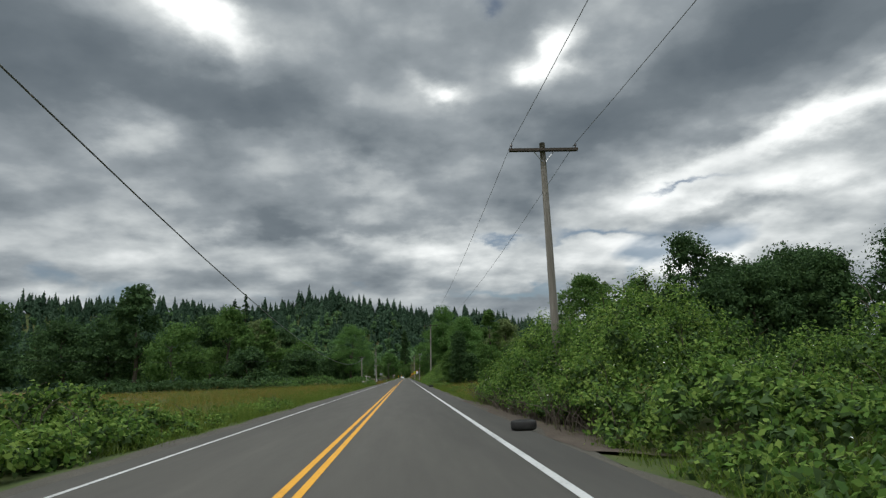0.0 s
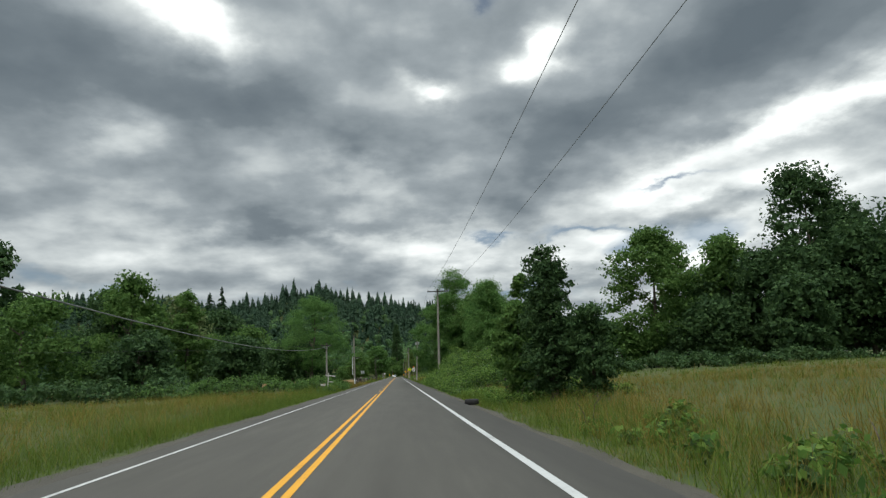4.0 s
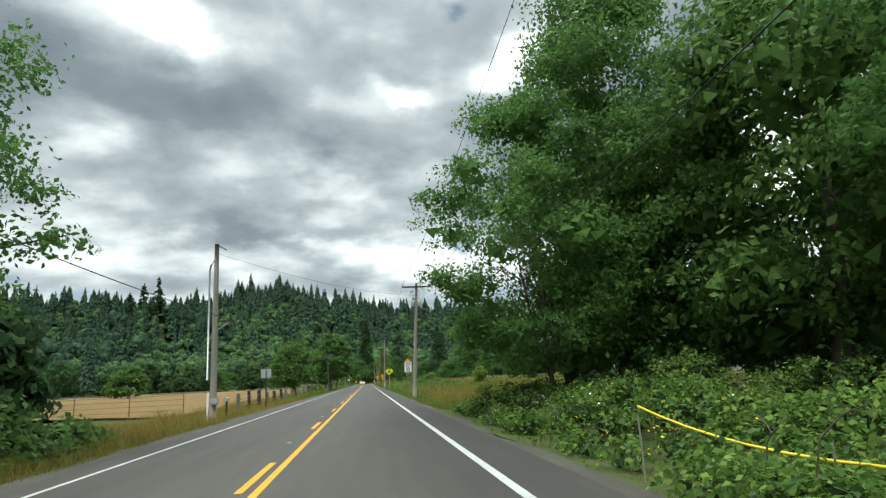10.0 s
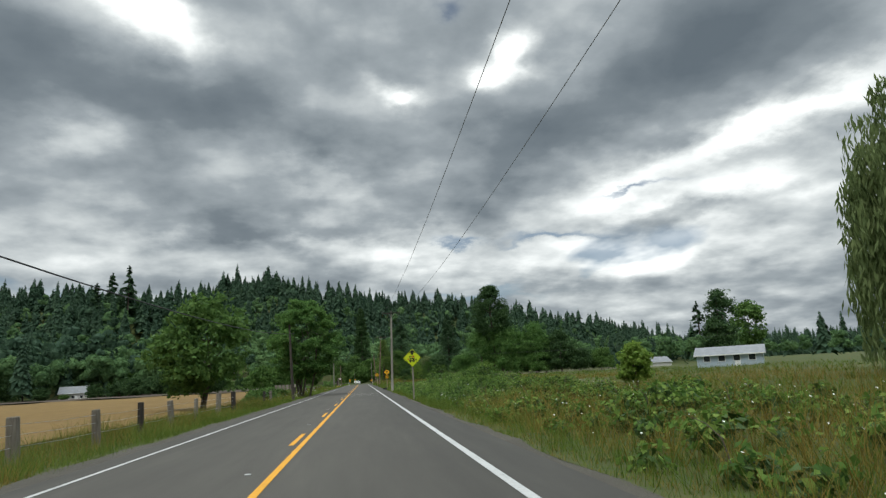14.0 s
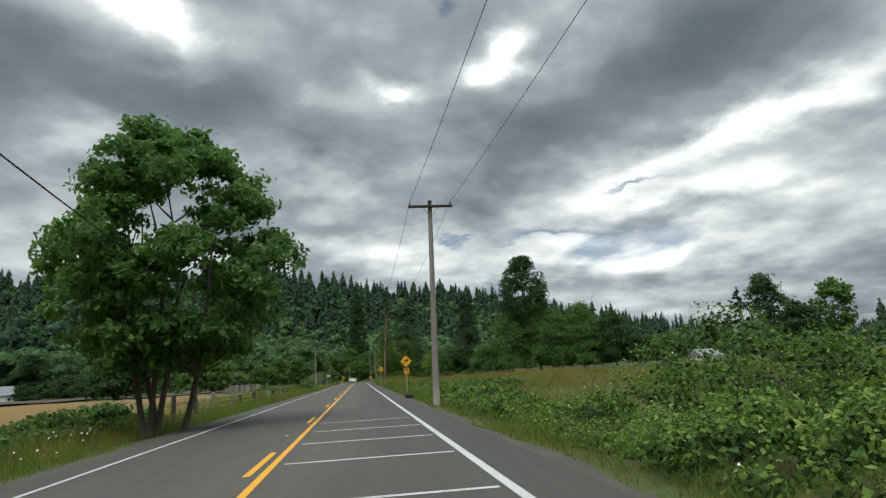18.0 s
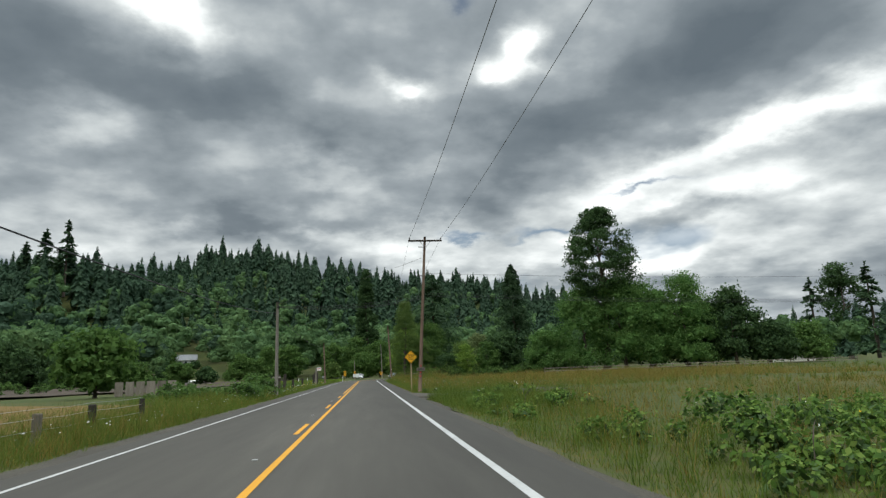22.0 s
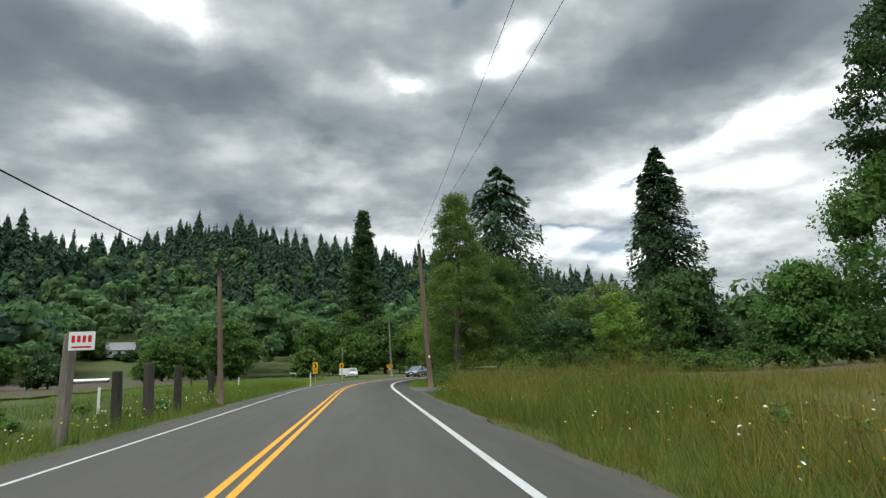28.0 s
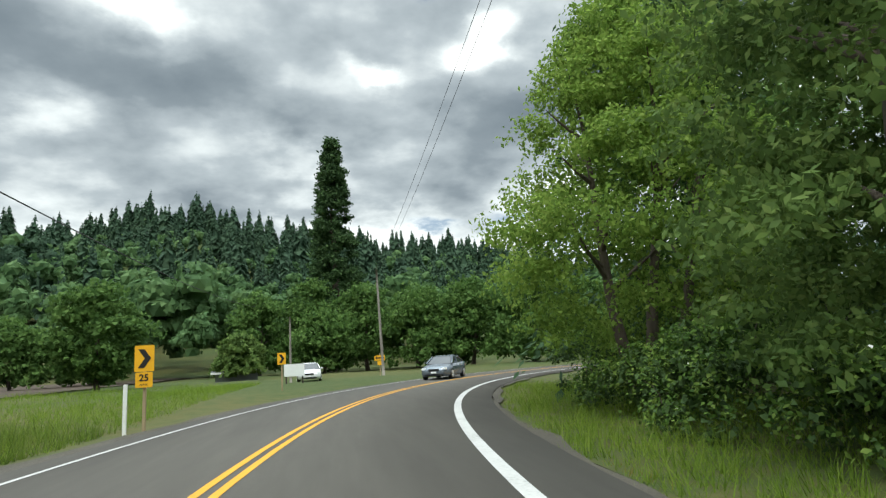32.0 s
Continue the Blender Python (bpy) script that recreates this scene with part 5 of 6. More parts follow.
def diamond(t, side, cz, mat, border=True):
    part_ = outline("sign_plate", rounded(side, side, 0.05, 0, cz, 45), 0.0, 0.012, mat, t)
    if border:
        a, b = rounded(side - 0.035, side - 0.035, 0.045, 0, cz, 45), rounded(side - 0.07, side - 0.07, 0.04, 0, cz, 45)
        bm = bmesh.new()
        A = [bm.verts.new((px, -0.004, pz)) for px, pz in a]
        B = [bm.verts.new((px, -0.004, pz)) for px, pz in b]
        for i in range(len(A)):
            j = (i + 1) % len(A)
            bm.faces.new((A[i], A[j], B[j], B[i]))
        part("border", bm, M_BLACK, t)
    return part_


def frame_border(t, w, h, cz, inset=0.02, width=0.018, cx=0.0, mat=None):
    a, b = rounded(w - 2 * inset, h - 2 * inset, 0.03, cx, cz), rounded(w - 2 * inset - 2 * width, h - 2 * inset - 2 * width, 0.02, cx, cz)
    bm = bmesh.new()
    A = [bm.verts.new((px, -0.004, pz)) for px, pz in a]
    B = [bm.verts.new((px, -0.004, pz)) for px, pz in b]
    for i in range(len(A)):
        j = (i + 1) % len(A)
        bm.faces.new((A[i], A[j], B[j], B[i]))
    part("border", bm, mat or M_BLACK, t)


def gz(x, y):
    return float(ground_z(x, y))


# speed limit
s = thing("speed_limit_sign", 4.98, 190.3, gz(4.98, 190.3), "white speed limit 35 sign on a wooden post before a pole", "road sign", turn=-4)
zb = -gz(4.98, 190.3)
sign_post(s, 2.85 + zb, M_POLE_RED, 0.09)
outline("sign_plate", rounded(0.61, 0.80, 0.04, 0, 2.4 + zb), 0.0, 0.012, M_SIGN_W, s)
frame_border(s, 0.61, 0.80, 2.4 + zb)
lettering("SPEED", 0.165, 0, -0.006, 2.66 + zb, M_BLACK, s, 0.004)
lettering("LIMIT", 0.165, 0, -0.006, 2.50 + zb, M_BLACK, s, 0.004)
lettering("35", 0.36, 0, -0.006, 2.22 + zb, M_BLACK, s, 0.010)
outline("orange_plate", rounded(0.33, 0.33, 0.03, -0.02, 2.86 + zb, 45), 0.02, 0.03, M_SIGN_O, s, "orange diamond plate behind the top edge")
# two plates seen from behind across the road
s = thing("sign_back", -5.55, 185.5, gz(-5.55, 185.5), "two bare metal sign plates seen from behind", "road sign")
sign_post(s, 2.75, M_DARKWOOD, 0.08, 0.0)
for cx in (-0.2, 0.2):
    outline("sign_plate", rounded(0.32, 0.62, 0.03, cx, 2.5), -0.02, -0.008, M_SIGN_BACK, s)
# bus stop ahead
s = thing("bus_stop_sign", 5.06, 236, gz(5.06, 236), "lime yellow diamond sign with a bus and an arrow", "road sign", turn=-4)
zb = -gz(5.2, 236)
sign_post(s, 2.6 + zb, M_GREYWOOD, 0.11)
diamond(s, 0.91, 2.76 + zb, M_SIGN_LIME)
c = 2.76 + zb
outline("arrow", [(-0.09, c + 0.22), (0.09, c + 0.22), (0.09, c + 0.36), (0.25, c + 0.33), (0.0, c + 0.55), (-0.25, c + 0.33), (-0.09, c + 0.36)], -0.008, -0.003, M_BLACK, s)
outline("bus_cab", rounded(0.34, 0.25, 0.05, -0.02, c + 0.02), -0.008, -0.003, M_BLACK, s)
for k in (-1, 1):
    outline("bus_window", rounded(0.13, 0.10, 0.012, -0.02 + 0.075 * k, c + 0.025), -0.011, -0.0085, M_SIGN_LIME, s)
outline("roof_stripe", rounded(0.22, 0.022, 0.008, -0.02, c + 0.11), -0.011, -0.0085, M_SIGN_LIME, s)
outline("bus_hood", rounded(0.37, 0.15, 0.03, -0.02, c - 0.155), -0.0083, -0.003, M_BLACK, s)
outline("bus_grille", rounded(0.17, 0.07, 0.012, -0.02, c - 0.13), -0.011, -0.0088, M_SIGN_LIME, s)
for k in (-1, 1):
    outline("bus_lamp", rounded(0.045, 0.045, 0.018, -0.02 + 0.145 * k, c - 0.135), -0.011, -0.0088, M_SIGN_LIME, s)
outline("bus_bumper", rounded(0.40, 0.03, 0.008, -0.02, c - 0.225), -0.011, -0.0088, M_BLACK, s)
for k in (-1, 1):
    outline("bus_wheel", rounded(0.075, 0.08, 0.012, -0.02 + 0.125 * k, c - 0.275), -0.008, -0.003, M_BLACK, s)
outline("stop_disc", rounded(0.10, 0.10, 0.045, -0.27, c - 0.09), -0.009, -0.003, M_RED, s)
outline("warning_star", rounded(0.11, 0.09, 0.02, 0.08, c + 0.08, 20), -0.012, -0.009, M_RED, s)
for k in (0.23, 0.30):
    outline("figure_bar", rounded(0.035, 0.15, 0.015, k, c - 0.14), -0.008, -0.003, M_BLACK, s)
# turn ahead with advisory plate
s = thing("turn_sign", 5.6, 298.3, gz(5.6, 298.3), "orange-yellow diamond sign with a bent arrow and 25 plate", "road sign", turn=-4)
zb = -gz(5.6, 298.3)
sign_post(s, 2.9 + zb, M_PALEWOOD, 0.09)
c = 2.58 + zb
diamond(s, 0.72, c, M_SIGN_Y)
outline("arrow", [(-0.13, c - 0.22), (-0.05, c - 0.22), (-0.05, c + 0.04), (0.07, c + 0.04), (0.07, c - 0.06), (0.25, c + 0.09), (0.07, c + 0.23), (0.07, c + 0.13), (-0.13, c + 0.13)], -0.008, -0.003, M_BLACK, s)
outline("advisory_plate", rounded(0.46, 0.46, 0.03, 0.02, c - 0.80), 0.0, 0.012, M_SIGN_Y, s)
frame_border(s, 0.46, 0.46, c - 0.80, cx=0.02)
lettering("25", 0.27, 0.02, -0.006, c - 0.74, M_BLACK, s, 0.008)
lettering("M.P.H.", 0.10, 0.02, -0.006, c - 0.93, M_BLACK, s)
# turning traffic ahead
s = thing("warning_sign", 5.15, 349.4, gz(5.15, 349.4), "orange-yellow diamond sign reading turning traffic ahead", "road sign", turn=-4)
zb = -gz(5.15, 349.4)
sign_post(s, 2.9 + zb, M_PALEWOOD, 0.10)
c = 2.60 + zb
diamond(s, 0.74, c, M_SIGN_Y)
for k, wd in enumerate(("TURNING", "TRAFFIC", "AHEAD")):
    lettering(wd, 0.135, 0, -0.006, c + 0.15 - 0.16 * k, M_BLACK, s, 0.002)


def chevron_sign(x, y, zc, plate, turn=0.0, post_mat=None):
    s = thing("chevron_sign", x, y, gz(x, y), "yellow curve sign with a black chevron" + (" and 25 plate" if plate else ""), "road sign", turn=turn)
    zb = -gz(x, y)
    sign_post(s, zc + 0.3 + zb, post_mat or M_PALEWOOD, 0.08)
    c = zc + zb
    outline("sign_plate", rounded(0.50, 0.70, 0.03, 0, c), 0.0, 0.012, M_SIGN_Y, s)
    outline("chevron", [(-0.16, c + 0.25), (0.0, c + 0.25), (0.17, c), (0.0, c - 0.25), (-0.16, c - 0.25), (0.01, c)], -0.008, -0.003, M_BLACK, s)
    if plate:
        outline("advisory_plate", rounded(0.44, 0.40, 0.03, 0.0, c - 0.57), 0.0, 0.012, M_SIGN_Y, s)
        lettering("25", 0.25, 0, -0.006, c - 0.52, M_BLACK, s, 0.006)
        lettering("M.P.H.", 0.08, 0, -0.006, c - 0.70, M_BLACK, s)
    return s


chevron_sign(-3.2, 440, 1.8, True, 0)
chevron_sign(-1.4, 460.8, 1.8, False, -6)
s = thing("arrow_sign", 5.6, 479.0, gz(5.6, 479.0), "yellow board with a black two-way arrow", "road sign", turn=-10)
sign_post(s, 2.0, M_PALEWOOD, 0.08)
outline("sign_plate", rounded(0.95, 0.45, 0.03, 0, 1.55), 0.0, 0.012, M_SIGN_Y, s)
outline("advisory_plate", rounded(0.42, 0.36, 0.03, 0, 1.1), 0.0, 0.012, M_SIGN_Y, s)
outline("arrow", [(-0.41, 1.55), (-0.25, 1.70), (-0.25, 1.60), (0.25, 1.60), (0.25, 1.70), (0.41, 1.55), (0.25, 1.40), (0.25, 1.50), (-0.25, 1.50), (-0.25, 1.40)], -0.008, -0.003, M_BLACK, s)
for x, y, h in ((-3.66, 440.0, 1.3), (-6.3, 171.8, 1.5), (-9.5, 405, 1.1), (-12, 448, 1.0)):
    s = thing("marker_post", x, y, gz(x, y), "short pale marker post in the grass", "post", "marker posts")
    part("post", bx(-0.05, -0.03, -0.1, 0.05, 0.03, h, bevel=0.01), M_TRIM, s)

utility_pole(-1.7, 472, 5.2, 0.09, label="thin short wooden pole beside the bend")
s = thing("notice_board", -1.3, 470, gz(-1.3, 470), "white board on two short posts beside the bend", "board", turn=-6)
part("board", bx(-0.75, -0.03, 0.5, 0.75, 0.03, 1.4, bevel=0.01), M_SIGN_W, s)
for k in (-0.6, 0.6):
    part("post", bx(k - 0.05, 0.03, -0.2, k + 0.05, 0.11, 1.4), M_DARKWOOD, s)


# ---- fences, gates and roadside things ----
def fence_post(x, y, h, r=0.09, mat=None, tilt=(0, 0), label="dark weathered wooden fence post", group="fence posts"):
    t = thing("fence_post", x, y, gz(x, y), label, "fence post", group)
    t.matrix_basis = pose(x, y, gz(x, y), tilt[0], tilt[1], random.uniform(0, 90))
    bm = tb([(0, 0, -0.3), (0.01, 0, h * 0.5), (0, 0.01, h - 0.03), (0, 0.01, h)], [r * 1.05, r, r * 0.97, r * 0.85], 9)
    part("post", bm, mat or M_DARKWOOD, t)
    return t


FENCE = []
for k in range(33):
    y = 182.6 + 4.45 * k + random.uniform(-0.5, 0.5)
    if 240 < y < 249 or 257 < y < 276:
        continue
    x = -7.05 + random.uniform(-0.12, 0.12)
    h = random.uniform(1.2, 1.4) if y < 289 else random.uniform(0.85, 1.05)
    FENCE.append((x, y, h))
    fence_post(x, y, h, random.uniform(0.10, 0.16), random.choice((M_DARKWOOD, M_DARKWOOD, M_GREYWOOD)), (random.uniform(-3, 3), random.uniform(-3, 3)))
for (xa, ya, ha), (xb, yb, hb) in zip(FENCE, FENCE[1:]):
    if yb - ya < 12:
        for w in (0.5, 0.8, 1.05):
            f = part("fence_wire", tb([(xa, ya, gz(xa, ya) + w), ((xa + xb) / 2, (ya + yb) / 2, gz(xa, ya) + w - 0.03), (xb, yb, gz(xb, yb) + w)], 0.006, 4), M_STEEL)
            tagged(f, "thin steel wire strung between the posts", "fence wire", "fence wires")
for x, y, h, r in ((-7.0, 357.5, 1.8, 0.15), (-7.0, 362.7, 1.8, 0.15), (-7.0, 367, 1.9, 0.15), (-7.6, 380, 1.25, 0.15), (-7.4, 390, 1.35, 0.14), (-5.85, 393.4, 2.75, 0.16), (-6.6, 399.0, 1.9, 0.17), (-6.6, 402.2, 2.2, 0.2), (-6.6, 406.0, 2.1, 0.17), (-8.2, 419, 1.7, 0.2), (-14, 446, 1.0, 0.09), (-18, 452, 1.0, 0.09), (-24, 458, 1.0, 0.09)):
    fence_post(x, y, h, r, M_GREYWOOD if h == 2.75 else M_DARKWOOD, (random.uniform(-2, 2), random.uniform(-2, 2)), "stout dark wooden gate post" if h < 2.7 else "tall grey gate post")
for x, y, h in ((8.5, 92.0, 1.25), (10.5, 97.3, 1.05), (8.5, 95.5, 1.0), (11.2, 103.0, 1.0)):
    fence_post(x, y, h, 0.085, M_DARKWOOD, (random.uniform(-5, 5), random.uniform(-8, 2)), "leaning weathered post in the tall grass")
sg = thing("yard_sign", -5.45, 393.3, gz(-5.45, 393.3) + 2.05, "small white sign with red bars on a gate post", "sign")
outline("sign_plate", rounded(0.62, 0.46, 0.02, 0.1, 0.45), -0.2, -0.185, M_SIGN_W, sg)
for k in range(4):
    outline("red_bar", rounded(0.08, 0.17, 0.015, -0.1 + 0.13 * k, 0.5), -0.206, -0.201, M_RED, sg)
outline("red_line", rounded(0.46, 0.04, 0.01, 0.1, 0.3), -0.206, -0.201, M_RED, sg)


def mailbox(x, y, h, mat, label, turn=0):
    t = thing("mailbox", x, y, gz(x, y), label, "mailbox", turn=turn)
    part("post", bx(-0.05, -0.05, -0.2, 0.05, 0.05, h), M_DARKWOOD, t)
    bm = bmesh.new()
    prof = [(-0.1, 0)] + [(0.1 * math.cos(a), 0.13 + 0.1 * math.sin(a)) for a in np.linspace(math.pi, 0, 9)] + [(0.1, 0)]
    A = [bm.verts.new((-0.27, px, h + pz)) for px, pz in prof]
    B = [bm.verts.new((0.27, px, h + pz)) for px, pz in prof]
    for i in range(len(A)):
        j = (i + 1) % len(A)
        bm.faces.new((A[i], A[j], B[j], B[i]))
    bm.faces.new(A)
    bm.faces.new(B[::-1])
    part("box", bm, mat, t)
    part("flag", bx(0.05, -0.125, h + 0.12, 0.08, -0.11, h + 0.3), M_RED, t, "small red flag")
    return t


mailbox(-6.9, 127.9, 0.85, M_BLEACHED, "pale weathered mailbox on a wooden post")
mailbox(-6.3, 176.2, 0.95, M_TANK, "grey mailbox at the field gate", 90)
# leaning white remains of an old gate
t = thing("wooden_frame", -6.35, 127.6, gz(-6.35, 127.6), "leaning bleached wooden frame with a sagging rail", "gate")
part("post", tb([(-0.12, 0, -0.2), (0.12, 0, 2.3)], [0.07, 0.06], 7), M_BLEACHED, t)
part("rail", tb([(-0.3, 0.02, 2.08), (0.85, 0.02, 1.85)], [0.06, 0.07], 7), M_BLEACHED, t)
part("lower_rail", tb([(0.15, 0.02, 1.3), (0.6, 0.02, 1.25)], [0.06, 0.06], 7), M_BLEACHED, t)
# old tyres
for x, y, lift in ((4.36, 16.2, 0.10), (4.75, 83.0, 0.07), (4.85, 286.2, 0.07)):
    t = thing("tyre", x, y, gz(x, y) + lift, "old black tyre lying on the shoulder", "tyre", "old tyres")
    bm = bmesh.new()
    prof = [(0.19, 0.03), (0.25, 0.0), (0.30, 0.02), (0.32, 0.06), (0.32, 0.18), (0.30, 0.22), (0.25, 0.24), (0.19, 0.21), (0.20, 0.12)]
    rings = [[bm.verts.new((pr * math.cos(a), pr * math.sin(a), pz)) for pr, pz in prof] for a in np.linspace(0, 2 * math.pi, 28, endpoint=False)]
    for A, B in zip(rings, rings[1:] + rings[:1]):
        for i in range(len(prof)):
            j = (i + 1) % len(prof)
            bm.faces.new((A[i], B[i], B[j], A[j]))
    part("casing", bm, M_RUBBER, t, smooth=True)
# yellow rope strung along the verge
ROPE = [(6.2 - 0.75 * u, 140.8 + 6.5 * u, 0.85 + 0.02 * u - 1.5 * u * (1 - u)) for u in [k / 12 for k in range(13)]]
t = part("yellow_rope", tb(ROPE, 0.016, 6), M_TAPE, smooth=True)
tagged(t, "slack yellow rope strung along the brambles", "rope")
fence_post(6.2, 140.8, 0.9, 0.014, M_GREYWOOD, label="thin grey stake holding the rope")
fence_post(5.45, 147.3, 0.9, 0.014, M_GREYWOOD, label="thin grey stake holding the rope")
# wooden rails by the bend
for x0, y0, x1, y1 in ((9.9, 428.0, 10.8, 425.6), (10.8, 425.6, 11.6, 423.4)):
    t = thing("rail_fence", x0, y0, gz(x0, y0), "old grey three-rail fence overgrown by bushes", "fence", "rail fences")
    for px_, py_ in ((0, 0), (x1 - x0, y1 - y0)):
        # dark post wood stands in for the shade under the trees
        part("post", bx(px_ - 0.08, py_ - 0.08, -0.2, px_ + 0.08, py_ + 0.08, 1.35, bevel=0.01), M_DARKWOOD, t)
    for hz in (0.35, 0.75, 1.2):
        part("rail", tb([(-0.1, 0, hz), (x1 - x0 - 0.1, y1 - y0, hz - 0.03)], 0.06, 6), M_GREYWOOD, t)
# pasture rail far across the field
t = thing("rail_fence", 30, 398, gz(30, 398), "long low rail fence at the far edge of the field", "fence")
for k in range(14):
    part("post", bx(4.5 * k - 0.06, 0.3 * k - 0.06, -0.5, 4.5 * k + 0.06, 0.3 * k + 0.06, 1.2), M_GREYWOOD, t)
for hz in (0.6, 1.05):
    part("rail", tb([(0, 0, hz), (58.5, 3.9, hz)], 0.05, 5), M_GREYWOOD, t)
# farm gate of steel tube on the left
t = thing("farm_gate", -13.5, 177.5, gz(-13.5, 177.5), "rusty tube field gate", "gate")
for hz in (0.3, 0.6, 0.9, 1.15):
    part("rail", tb([(-4.5, 0, hz), (4.5, 0, hz)], 0.014, 6), M_POLE_RED, t)
for k in range(4):
    part("upright", tb([(-4.5 + 3 * k, 0, 0), (-4.5 + 3 * k, 0, 1.2)], 0.03, 6), M_POLE_RED, t)
# pale boarded gate at the lane by the maple
t = thing("board_gate", -20.2, 358, gz(-20.2, 358), "grey boarded gate at a lane", "gate")
for k in range(6):
    part("board", bx(0.9 * k - 0.35, -0.03, 0.1, 0.9 * k + 0.35, 0.03, 1.35), M_GREYWOOD, t)


# ---- houses ----
def house(x, y, w, d, h, roof, wall, label, turn=0, windows=3, chimney=False, door=True, roof_mat=None):
    t = thing("house", x, y, gz(x, y) - 0.1, label, "house", turn=turn)
    part("wall", bx(-w / 2, -d / 2, 0, w / 2, d / 2, h), wall, t)
    bm = bmesh.new()
    o = 0.45
    A = [bm.verts.new(p) for p in ((-w / 2 - o, -d / 2 - o, h), (-w / 2 - o, 0, h + roof), (-w / 2 - o, d / 2 + o, h))]
    B = [bm.verts.new(p) for p in ((w / 2 + o, -d / 2 - o, h), (w / 2 + o, 0, h + roof), (w / 2 + o, d / 2 + o, h))]
    bm.faces.new(A[::-1])
    bm.faces.new(B)
    for i in range(3):
        j = (i + 1) % 3
        bm.faces.new((A[i], A[j], B[j], B[i]))
    part("roof", bm, roof_mat or M_ROOF, t)
    part("fascia", bx(-w / 2 - o, -d / 2 - o - 0.03, h - 0.12, w / 2 + o, -d / 2 - o + 0.01, h + 0.06), M_TRIM, t)
    for k in range(windows):
        wx = -w / 2 + w * (k + 0.7) / (windows + 0.4)
        wn = part("window", bx(wx - 0.6, -d / 2 - 0.05, 0.95, wx + 0.6, -d / 2 - 0.01, 2.1), M_TRIM, t)
        part("pane", bx(wx - 0.5, -d / 2 - 0.07, 1.05, wx + 0.5, -d / 2 - 0.055, 2.0), M_GLASS, wn)
    if windows:
        wn = part("window", bx(-w / 2 - 0.05, -0.6, 0.95, -w / 2 - 0.01, 0.6, 2.1), M_TRIM, t)
        part("pane", bx(-w / 2 - 0.07, -0.5, 1.05, -w / 2 - 0.055, 0.5, 2.0), M_GLASS, wn)
    if door:
        part("door", bx(w * 0.12 - 0.45, -d / 2 - 0.05, 0, w * 0.12 + 0.45, -d / 2 - 0.01, 2.05), M_TRIM, t)
    if chimney:
        part("chimney", bx(-w / 2 - 0.7, -0.9, 0, -w / 2, 0.6, h + roof + 1.1, bevel=0.03), M_BRICK, t)
    return t


house(66.5, 297, 10.5, 8, 2.1, 1.5, M_SIDING, "single-storey pale blue house with grey roof", turn=-35, windows=4)
house(57, 226, 11, 8, 3.0, 2.0, M_BRICK, "grey-brown house with a brick chimney behind the willow", turn=-20, chimney=True)
house(160, 518, 12, 8, 2.6, 3.0, M_WALLW, "small pale shed far across the field", turn=10, windows=0, door=False)
house(-120.5, 483, 10.5, 8, 3.0, 3.0, M_WALLW, "white farmhouse below the wooded hill", turn=15)
house(-82.4, 608, 9, 7, 2.6, 2.6, M_WALLW, "low white house among the valley trees", turn=12)
house(-53.4, 510.2, 8.2, 3.6, 1.0, 0.35, M_WALLW, "long low white-roofed shed in the ploughed pasture", turn=8, windows=0, door=False, roof_mat=M_TRIM)
house(-9.5, 497, 4.5, 3.5, 1.2, 0.4, M_ROOF, "low grey shed with a flat roof beside the pasture", turn=8, windows=0, door=False)


